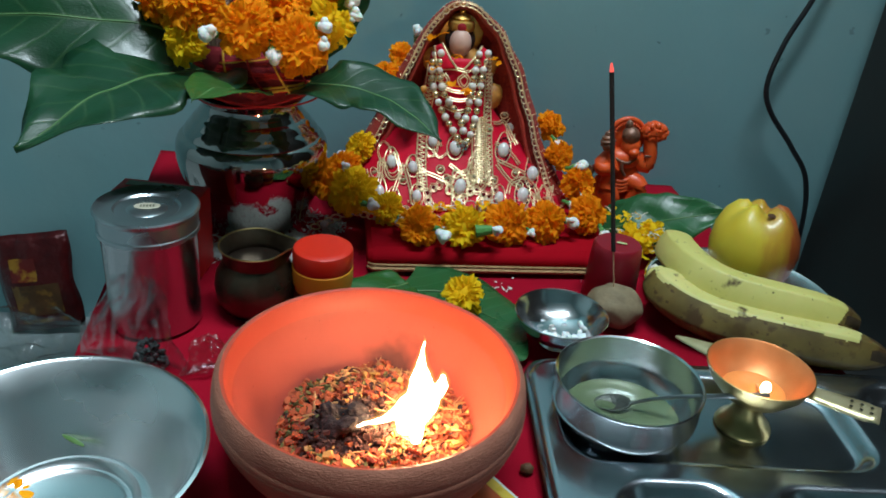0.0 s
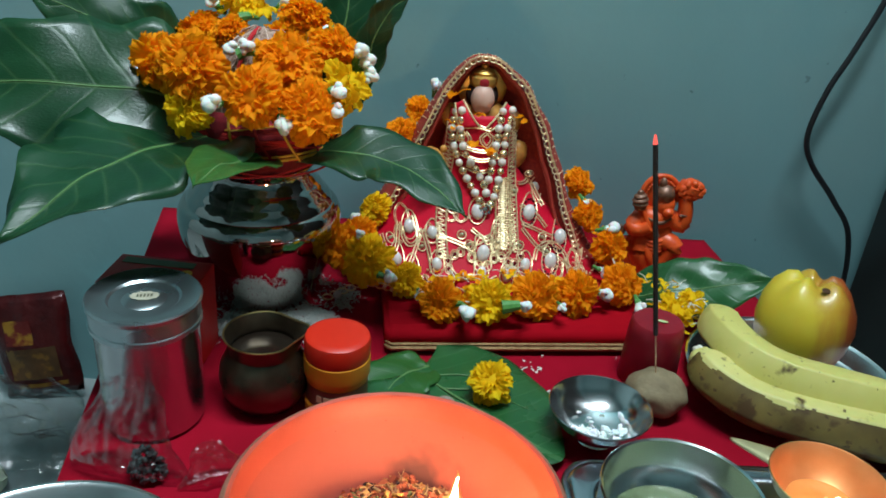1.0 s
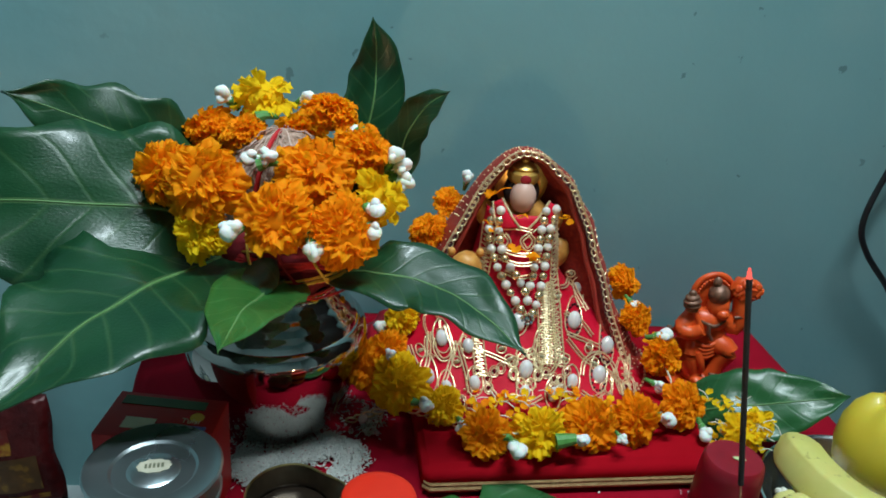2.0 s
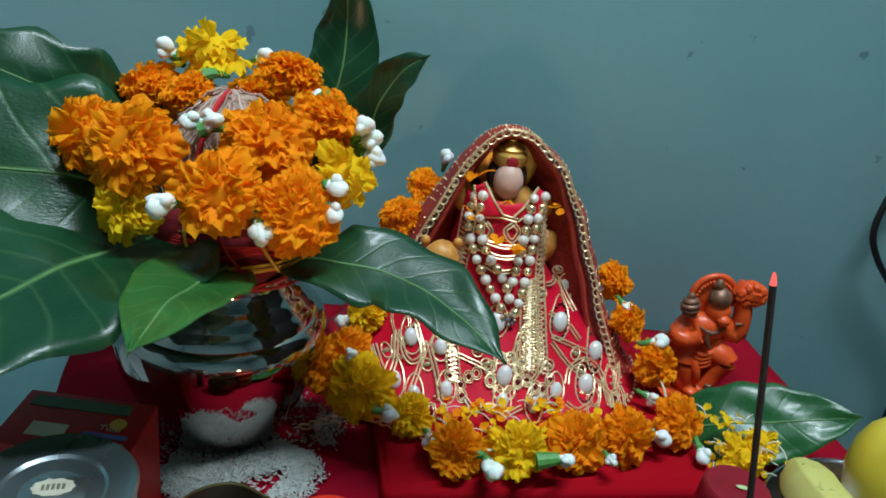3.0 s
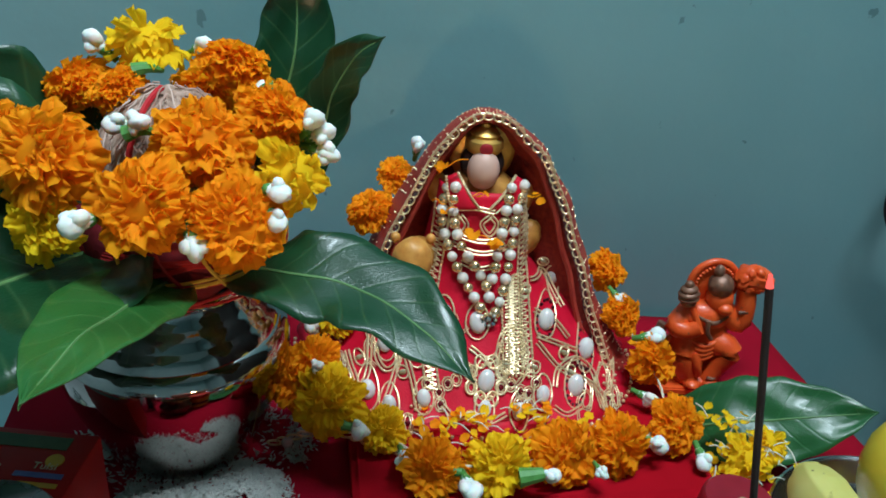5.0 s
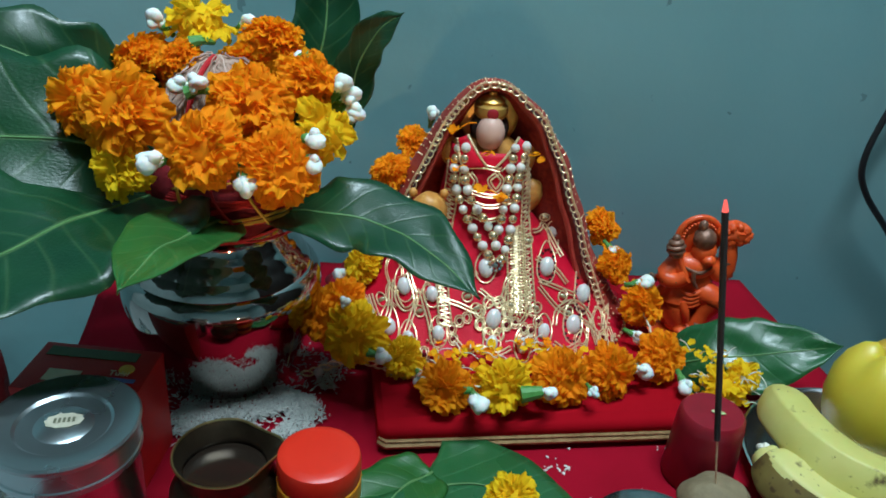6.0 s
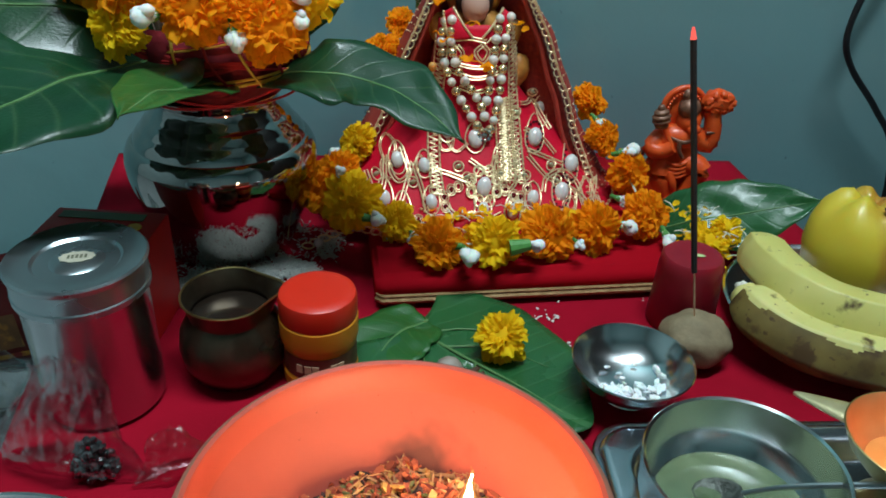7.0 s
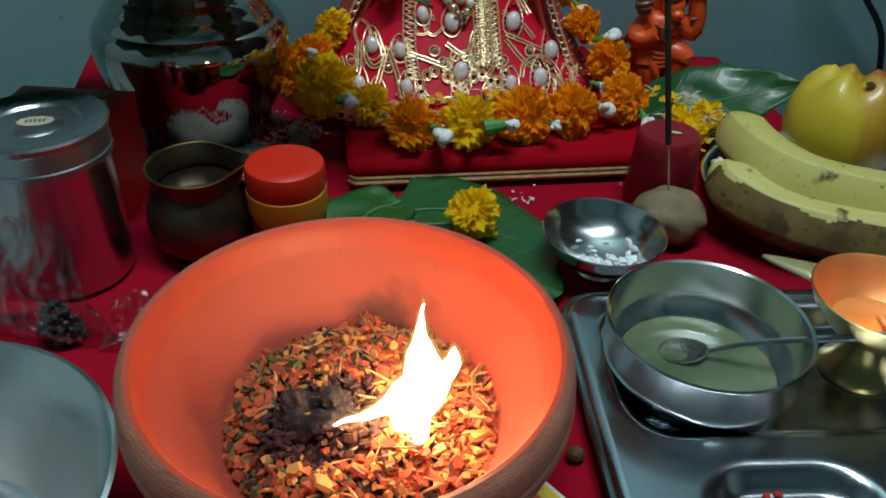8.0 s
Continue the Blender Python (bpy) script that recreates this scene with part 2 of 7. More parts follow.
def cabinet():
    c = thing("cabinet", "tall dark brown cabinet standing against the teal wall", "cabinet", pose(0.426, 0.22, FLOOR_Z))
    part("body", box(0, 0, 0.04, 0.5, 0.575, 1.5, 0.003), CABINET, c)
    part("door", box(0.006, -0.018, 0.06, 0.494, -0.002, 1.48, 0.003), CABINET, c)
    part("plinth", box(0.02, 0.01, 0.0, 0.48, 0.56, 0.039), CABINET, c)


cabinet()


def wall_cable():
    pts = [(0.395, 0.803, 0.42), (0.372, 0.796, 0.27), (0.352, 0.791, 0.206), (0.337, 0.790, 0.165), (0.331, 0.790, 0.122), (0.343, 0.790, 0.094),
           (0.376, 0.791, 0.058), (0.405, 0.793, 0.018), (0.419, 0.796, -0.06), (0.416, 0.800, FLOOR_Z + 0.004)]
    ob = link("power_cable", tube(curve_through(pts, 70), 0.0027, 10), RUBBER)
    tagged(ob, "thin black rubber power cable hanging down the wall", "cable")


wall_cable()


# ---------------------------------------------------------------- the low table and its cloth
def low_table():
    t = thing("low_table", "low wooden stool table under a red cloth", "table", pose(0, 0, FLOOR_Z))
    h = -FLOOR_Z - 0.003
    part("tabletop", box(-0.185, 0.13, h - 0.022, 0.255, 0.795, h, 0.002), WOOD, t)
    for x in (-0.18, 0.205):
        for y in (0.145, 0.73):
            part("leg", box(x, y, 0, x + 0.04, y + 0.04, h - 0.0225, 0.003), WOOD, t)
    part("apron", box(-0.14, 0.15, h - 0.07, 0.215, 0.168, h - 0.0225, 0.001), WOOD, t)


def left_edge(y):
    return -0.279 + (0.76 - y) * 0.136


def right_edge(y):
    return 0.263 + (0.80 - y) * 0.10


def table_cloth():
    """One sheet: the flat top and the drape down both sides and the front, with soft folds."""
    bm = bmesh.new()
    nx, ny, drop = 64, 70, 8
    y0, y1 = 0.125, 0.803
    grid = []
    for j in range(-drop, ny + 1):
        row = []
        y = y0 + (y1 - y0) * max(j, 0) / ny
        for i in range(-drop, nx + drop + 1):
            a, b = left_edge(y), right_edge(y)
            x = a + (b - a) * min(max(i, 0), nx) / nx
            down = max(-i, i - nx, 0) * 0.016 + max(-j, 0) * 0.016
            z = 0.0006 * noise.noise(Vector((x * 18, y * 18, 0)))
            p = Vector((x, y, z))
            if down:
                fold = 0.005 * math.sin(y * 70 + 2 * noise.noise(Vector((y * 9, 0, 1)))) * min(1, down / 0.05)
                foldx = 0.005 * math.sin(x * 70) * min(1, down / 0.05)
                if i < 0:
                    p.x -= 0.004 + 0.08 * down - fold
                if i > nx:
                    p.x += 0.004 + 0.05 * down + fold
                if j < 0:
                    p.y -= 0.004 + 0.06 * down + foldx
                p.z -= down
            row.append(bm.verts.new(p))
        grid.append(row)
    for j in range(len(grid) - 1):
        for i in range(len(grid[0]) - 1):
            if j < drop and (i < drop or i >= nx + drop):
                continue
            bm.faces.new((grid[j][i], grid[j][i + 1], grid[j + 1][i + 1], grid[j + 1][i]))
    bmesh.ops.delete(bm, geom=[v for v in bm.verts if not v.link_faces], context="VERTS")
    ob = link("table_cloth", bm, CLOTH, sharp=180)
    mod = ob.modifiers.new("thickness", "SOLIDIFY")
    mod.thickness, mod.offset = 0.0012, -1
    tagged(ob, "plain crimson red cotton cloth draped over the low table", "cloth")


low_table()
table_cloth()


def velvet_board():
    b = thing("velvet_board", "red velvet covered board with a dull gold braid along its edge", "board", pose(0.040, 0.667, 0.0, 0, 0, 5.0))
    part("board", rounded_slab(0.205, 0.18, 0.003, 0.0245, 0.006, 0.0030), VELVET, b, sharp=180)
    part("underside", rounded_slab(0.196, 0.172, 0.001, 0.0029, 0.004, 0), WOOD, b)
    for k, (z, r) in enumerate(((0.0065, 0.0022), (0.0098, 0.0012))):
        w, d = 0.1035, 0.0910
        line = [(-w + 0.002, -d + 0.004, z), (-w + 0.006, -d, z), (w, -d, z), (w, d, z)]
        pts = [Vector(a).lerp(Vector(c), i / 40) for a, c in zip(line, line[1:]) for i in range(40)]
        part("braid", tube(pts, r, 6), TRIM, b)


velvet_board()


# ---------------------------------------------------------------- vessels
def soot(m, spot, radius):
    """A soft-edged smoke stain about one place of the object."""
    n, l, p = nodes_of(m)
    src = p.inputs["Base Color"].links[0].from_socket
    tc = n.new("ShaderNodeTexCoord")
    d = n.new("ShaderNodeVectorMath")
    d.operation = "DISTANCE"
    d.inputs[1].default_value = spot
    l.new(tc.outputs["Object"], d.inputs[0])
    nz = n.new("ShaderNodeTexNoise")
    nz.inputs["Scale"].default_value = 60
    l.new(tc.outputs["Object"], nz.inputs["Vector"])
    q = n.new("ShaderNodeMath")
    q.operation = "MULTIPLY_ADD"
    q.inputs[1].default_value = 0.03
    l.new(nz.outputs["Fac"], q.inputs[0])
    l.new(d.outputs["Value"], q.inputs[2])
    r = n.new("ShaderNodeMapRange")
    r.inputs[1].default_value, r.inputs[2].default_value = radius + 0.015, radius + 0.002
    r.inputs[4].default_value = 0.8
    l.new(q.outputs[0], r.inputs[0])
    mx = n.new("ShaderNodeMix")
    mx.data_type = "RGBA"
    mx.inputs[7].default_value = (0.05, 0.014, 0.010, 1)
    l.new(r.outputs[0], mx.inputs[0])
    l.new(src, mx.inputs[6])
    l.new(mx.outputs[2], p.inputs["Base Color"])


soot(TERRA_IN, (0.012, 0.052, 0.030), 0.022)
stained(TERRA_IN, (0.16, 0.025, 0.012), 330, 0.715, 0.75, 0.9)
SLIP_BAND = surf("orange_slip_band", (0.38, 0.047, 0.021), (0.44, 0.064, 0.030), 25, 0.5, bump=0.15, bscale=250, dist=0.0006)


def clay_bowl():
    c = thing("clay_bowl", "round terracotta clay bowl with an orange inner glaze", "bowl", pose(-0.0408, 0.350, 0.001))
    out = [(0.0, 0.0), (0.046, 0.0), (0.050, 0.004), (0.062, 0.018), (0.074, 0.034), (0.0790, 0.044), (0.0800, 0.0470), (0.0800, 0.0485), (0.0808, 0.0497),
           (0.0817, 0.0525), (0.0819, 0.0540), (0.0816, 0.0545), (0.0820, 0.0560), (0.0818, 0.0580), (0.0814, 0.0586), (0.0816, 0.0605), (0.0812, 0.0640), (0.0804, 0.0680), (0.0790, 0.0706), (0.0770, 0.0718)]
    part("body", lathe(out, 96, 0.006, 3), TERRA, c)
    band = [(0.0770, 0.0718), (0.0752, 0.0712), (0.0740, 0.0695), (0.0722, 0.0635), (0.0712, 0.0600)]
    part("slip_band", lathe(band, 96, 0.006, 3), SLIP_BAND, c, "deeper orange band below the rim")
    inn = [(0.0712, 0.0600), (0.070, 0.056), (0.062, 0.038), (0.052, 0.024), (0.040, 0.014), (0.0, 0.010)]
    part("lining", lathe(inn, 96, 0.006, 3), TERRA_IN, c, "bright orange inner glaze")


clay_bowl()


def steel_dish():
    d = thing("steel_dish", "large stainless steel dish with scattered petals in it", "dish", pose(-0.190, 0.303, 0.001))
    prof = [(0.0, 0.0005), (0.036, 0.0), (0.040, 0.002), (0.050, 0.012), (0.062, 0.030), (0.0705, 0.0445), (0.0735, 0.0462), (0.0738, 0.0474), (0.0720, 0.0478),
            (0.0700, 0.0468), (0.0605, 0.031), (0.0485, 0.0135), (0.0415, 0.0050), (0.0400, 0.0062), (0.0385, 0.0062), (0.0370, 0.0042), (0.034, 0.0030), (0.0315, 0.0044), (0.029, 0.0030), (0.0, 0.0030)]
    part("bowl", lathe(prof, 80), DISHSTEEL, d)


steel_dish()


def steel_bowl():
    d = thing("steel_bowl", "stainless steel bowl with pale greenish liquid standing in the tray", "bowl", pose(0.1123, 0.3945, 0.0035))
    prof = [(0.0, 0.0005), (0.026, 0.0), (0.032, 0.0025), (0.039, 0.009), (0.0435, 0.017), (0.0438, 0.020), (0.0440, 0.0355), (0.0447, 0.0368), (0.0440, 0.0375),
            (0.0428, 0.0366), (0.0425, 0.020), (0.0412, 0.0165), (0.037, 0.0095), (0.031, 0.0042), (0.0, 0.0030)]
    part("bowl", lathe(prof, 72), STEEL, d)
    bm = bmesh.new()
    lathe([(0.0, 0.0088), (0.028, 0.0087), (0.0355, 0.0090)], 48, bm=bm)
    milk = see_through(surf("cloudy_green_water", (0.11, 0.17, 0.075), (0.24, 0.30, 0.16), 45, 0.06, bump=0.04, bscale=50, coat=0.3, contrast=0.15), 0.38)
    part("liquid", bm, milk, d, "pale greenish milky liquid")


steel_bowl()


def spoon():
    s = thing("spoon", "small dark steel spoon lying in the bowl", "spoon", pose(0, 0, 0))
    dark = surf("greyed_steel", (0.28, 0.29, 0.29), (0.38, 0.39, 0.39), 60, 0.3, 1.0, bump=0.1)
    a, b = Vector((0.118, 0.400, 0.0165)), Vector((0.190, 0.377, 0.046))
    pts = curve_through([a, a.lerp(b, 0.3) + Vector((0, 0, 0.003)), b], 24)
    part("handle", tube(pts, lambda t: 0.0012 + 0.0008 * t * t, 8), dark, s)
    bm = bmesh.new()
    n = 12
    prev = None
    for j in range(7):
        r = j / 6
        ring = [bm.verts.new((0.0115 * r * math.cos(math.tau * i / n), 0.0078 * r * math.sin(math.tau * i / n), 0.0035 * r * r)) for i in range(n)] if j else [bm.verts.new((0, 0, 0))]
        if prev:
            for i in range(n):
                k = (i + 1) % n
                bm.faces.new((prev[0], ring[i], ring[k]) if len(prev) == 1 else (prev[i], ring[i], ring[k], prev[k]))
        prev = ring
    bmesh.ops.transform(bm, matrix=pose(0.109, 0.403, 0.0118, 6, -14, -18), verts=bm.verts[:])
    ob = part("spoon_bowl", bm, surf("wet_dark_steel", (0.035, 0.040, 0.035), (0.13, 0.14, 0.12), 260, 0.4, 0.6, bump=0.8, bscale=500), s, "dark wet bowl of the spoon")
    ob.modifiers.new("thickness", "SOLIDIFY").thickness = 0.0008


spoon()


def steel_cup():
    d = thing("steel_cup", "small footed stainless steel cup with white lumps inside", "cup", pose(0.0862, 0.4805, 0.004))
    prof = [(0.0, 0.0), (0.0125, 0.0), (0.0135, 0.0015), (0.0115, 0.004), (0.017, 0.0065), (0.0255, 0.0130), (0.0305, 0.0195), (0.0323, 0.0248), (0.0330, 0.0256), (0.0324, 0.0262),
            (0.0314, 0.0252), (0.0292, 0.0195), (0.0245, 0.0140), (0.0165, 0.0082), (0.0, 0.0070)]
    part("cup", lathe(prof, 64), STEEL, d)
    bm = bmesh.new()
    rnd = random.Random(4)
    for k in range(70):
        a, r = rnd.uniform(-2.9, -0.2) if k < 50 else rnd.uniform(0, 6.3), 0.019 * math.sqrt(rnd.random())
        s = rnd.uniform(0.0012, 0.0036)
        blob(bm, (r * math.cos(a), r * math.sin(a), 0.0080 + 12 * r * r + s * 0.1), (s, s * 0.7, s * 0.4), (rnd.uniform(0, 90), 0, rnd.uniform(0, 180)), 6, 4, 0.4, k)
    lumps = part("camphor", bm, surf("white_camphor", (0.72, 0.76, 0.76), (0.85, 0.87, 0.86), 200, 0.6, bump=0.2, sss=0.2, sss_r=0.002), d, "white crystalline lumps")
    tagged(lumps, "white crystalline lumps", kind="stuff")


steel_cup()


def canister():
    c = thing("steel_canister", "tall cylindrical stainless steel canister with a flat dull lid", "canister", pose(-0.1964, 0.488, 0.001))
    part("body", lathe([(0, 0), (0.0285, 0), (0.0300, 0.002), (0.0302, 0.012), (0.0305, 0.069), (0.0312, 0.071)], 72), surf("brushed_canister_steel", (0.46, 0.46, 0.47), (0.68, 0.68, 0.69), 60, 0.22, 1.0, bump=0.14, bscale=60, rvar=0.08, dist=0.0012, stretch=(1, 1, 0.12)), c)
    part("lid", lathe([(0.0316, 0.0705), (0.0325, 0.0705), (0.0327, 0.0735), (0.0321, 0.0742), (0.0322, 0.0835), (0.0333, 0.0850), (0.0337, 0.0868), (0.0328, 0.0880), (0.0310, 0.0874),
                       (0.0290, 0.0862), (0.0215, 0.0860), (0.0200, 0.0848), (0.0130, 0.0846), (0.0115, 0.0856), (0, 0.0858)], 80), LIDSTEEL, c, "dull steel lid with pressed rings")
    bm = bmesh.new()
    n = 40
    vs = []
    for k in range(n):
        a = math.tau * k / n
        q = 1 + 0.06 * math.cos(a * 10)
        vs.append(bm.verts.new((0.0085 * q * math.cos(a) * (1 if abs(math.cos(a)) < 0.9 else 0.97), 0.0050 * q * math.sin(a), 0.0)))
    f = bm.faces.new(vs)
    top = bmesh.ops.extrude_face_region(bm, geom=[f])["geom"]
    for v in top:
        if isinstance(v, bmesh.types.BMVert):
            v.co.z += 0.0002
    sticker = part("sticker", bm, PAPER, c, "pale oval paper sticker")
    sticker.matrix_basis = pose(0.0, 0.001, 0.0862, 0, 0, 10)
    ink = surf("sticker_ink", (0.10, 0.11, 0.07), (0.16, 0.16, 0.10), 90, 0.6, bump=0)
    for dx in (-0.0045, -0.0026, -0.0006, 0.0014, 0.0034):
        part("print_bar", box(dx, -0.0016, 0.0003, dx + 0.0012, 0.0017, 0.00038), ink, sticker)


canister()


def brown_pot():
    c = thing("brass_pot", "small dark tarnished brass pot with a pinched pouring lip", "pot", pose(-0.1305, 0.5075, 0.001))
    prof = [(0, 0), (0.018, 0), (0.0225, 0.003), (0.0275, 0.012), (0.0292, 0.022), (0.0280, 0.031), (0.0245, 0.038), (0.0222, 0.0415), (0.0225, 0.044), (0.0243, 0.0505), (0.0252, 0.0525), (0.0247, 0.0530),
            (0.0237, 0.0510), (0.0215, 0.044), (0.0212, 0.0415), (0.023, 0.038), (0.026, 0.031)]
    bm = lathe(prof, 64)
    tip = radians(14)
    for v in bm.verts:
        if v.co.z > 0.0415:
            k = (v.co.z - 0.0415) / 0.0115
            a = (math.atan2(v.co.y, v.co.x) - tip + math.pi) % math.tau - math.pi
            s = 1 + k * (0.20 * math.exp(-(a / 0.30) ** 2) - 0.07 * math.exp(-((abs(a) - 0.75) / 0.35) ** 2))
            v.co.x *= s
            v.co.y *= s
    part("body", bm, DARKBRASS, c)
    rim = []
    for i in range(64):
        a = math.tau * i / 64
        d = (a - tip + math.pi) % math.tau - math.pi
        s = 1 + 0.20 * math.exp(-(d / 0.30) ** 2) - 0.07 * math.exp(-((abs(d) - 0.75) / 0.35) ** 2)
        rim.append((0.0250 * s * math.cos(a), 0.0250 * s * math.sin(a), 0.0529))
    part("rim", tube(rim, 0.0007, 6, closed=True), BRASS, c, "bright worn brass rim")
    water = surf("dark_water", (0.012, 0.008, 0.006), (0.02, 0.014, 0.01), 10, 0.04, bump=0.02, bscale=30, coat=1.0)
    part("water", lathe([(0, 0.0395), (0.0215, 0.0395)], 40), water, c, "dark still water")


brown_pot()


def red_lid_jar():
    c = thing("plastic_jar", "small plastic jar with a red lid and amber collar", "jar", pose(-0.0832, 0.5058, 0.001))
    part("jar", lathe([(0, 0), (0.0195, 0), (0.0208, 0.0015), (0.0210, 0.008), (0.0200, 0.0095), (0.0200, 0.0245), (0.0206, 0.026), (0.0206, 0.028)], 56), PLASTIC_YEL, c)
    part("label", lathe([(0.0203, 0.0102), (0.0203, 0.0240)], 56), LABEL, c, "dark printed paper label")
    part("collar", lathe([(0.0198, 0.0285), (0.0212, 0.0285), (0.0215, 0.0300), (0.0215, 0.0405), (0.0209, 0.0412)], 56), PLASTIC_YEL, c, "amber screw collar")
    lid = lathe([(0.0205, 0.0400), (0.0209, 0.0414), (0.0212, 0.0425), (0.0213, 0.0520), (0.0205, 0.0548), (0.0185, 0.0560), (0.0150, 0.0562), (0.0, 0.0563)], 56)
    part("lid", lid, PLASTIC_RED, c, "red round screw lid")
    bars = surf("label_print", (0.45, 0.30, 0.18), (0.55, 0.40, 0.25), 100, 0.5, bump=0)
    for a in (-118, -104, -92, -64, -52):
        bm = box(-0.0018, -0.0003, 0.0145, 0.0018, 0.0003, 0.0195)
        bmesh.ops.transform(bm, matrix=pose(0, 0, 0, 0, 0, a + 90) @ Matrix.Translation((0, -0.02045, 0)), verts=bm.verts[:])
        part("print_bar", bm, bars, c)


red_lid_jar()


def candle():
    c = thing("candle", "short thick dark red wax candle", "candle", pose(0.140, 0.557, 0.001))
    part("wax", lathe([(0, 0), (0.0205, 0), (0.0212, 0.002), (0.0195, 0.040), (0.0187, 0.0465), (0.0172, 0.0482), (0.010, 0.0484), (0, 0.0478)], 48, 0.012, 5), WAX, c)
    bm = bmesh.new()
    blob(bm, (0.002, -0.002, 0.0490), (0.0042, 0.0018, 0.0006), (0, 0, -20), 8, 5, 0.3)
    part("wick_crumb", bm, surf("pale_green_crumb", (0.40, 0.50, 0.18), (0.5, 0.58, 0.3), 300, 0.7), c, "pale green crumb of wick")


candle()


def potato_and_stick():
    skin = surf("potato_skin", (0.17, 0.125, 0.068), (0.27, 0.21, 0.12), 120, 0.75, bump=0.5, bscale=300, dist=0.001)
    bm = bmesh.new()
    blob(bm, (0.134, 0.5160, 0.0165), (0.0215, 0.0190, 0.0163), (0, 8, 12), 32, 20, 0.10, 2)
    for v in bm.verts:
        for ex, ey, ez in ((0.138, 0.497, 0.022), (0.127, 0.499, 0.017), (0.141, 0.502, 0.027)):
            d = (v.co - Vector((ex, ey, ez))).length
            if d < 0.004:
                v.co += (Vector((0.134, 0.516, 0.0165)) - v.co).normalized() * 0.0016 * (1 - d / 0.004)
    ob = link("potato", bm, skin)
    tagged(ob, "round dusty brown potato holding the incense stick", "potato")
    s = thing("incense_stick", "thin black incense stick burning at its tip", "incense stick")
    base, tip = Vector((0.1315, 0.5150, 0.026)), Vector((0.1015, 0.5300, 0.1945))
    bamboo = surf("bamboo", (0.42, 0.24, 0.13), (0.55, 0.34, 0.2), 300, 0.6)
    char = surf("black_incense_paste", (0.008, 0.007, 0.007), (0.02, 0.017, 0.016), 300, 0.9, bump=0.8, bscale=900, dist=0.0006)
    at = [base.lerp(tip, k / 10) for k in range(11)]
    part("bamboo_core", tube([base, at[1], base.lerp(tip, 0.215)], 0.00055, 6), bamboo, s, "bare bamboo end")
    part("coating", tube([base.lerp(tip, 0.21 + 0.755 * k / 12) for k in range(13)], 0.00165, 8), char, s)
    part("ember", tube([base.lerp(tip, 0.966), base.lerp(tip, 0.985), tip], lambda t: 0.0016 * (1 - 0.6 * t), 8), glow("ember_glow", (1.0, 0.13, 0.10), 1.3), s, "glowing pink-red ember")


potato_and_stick()


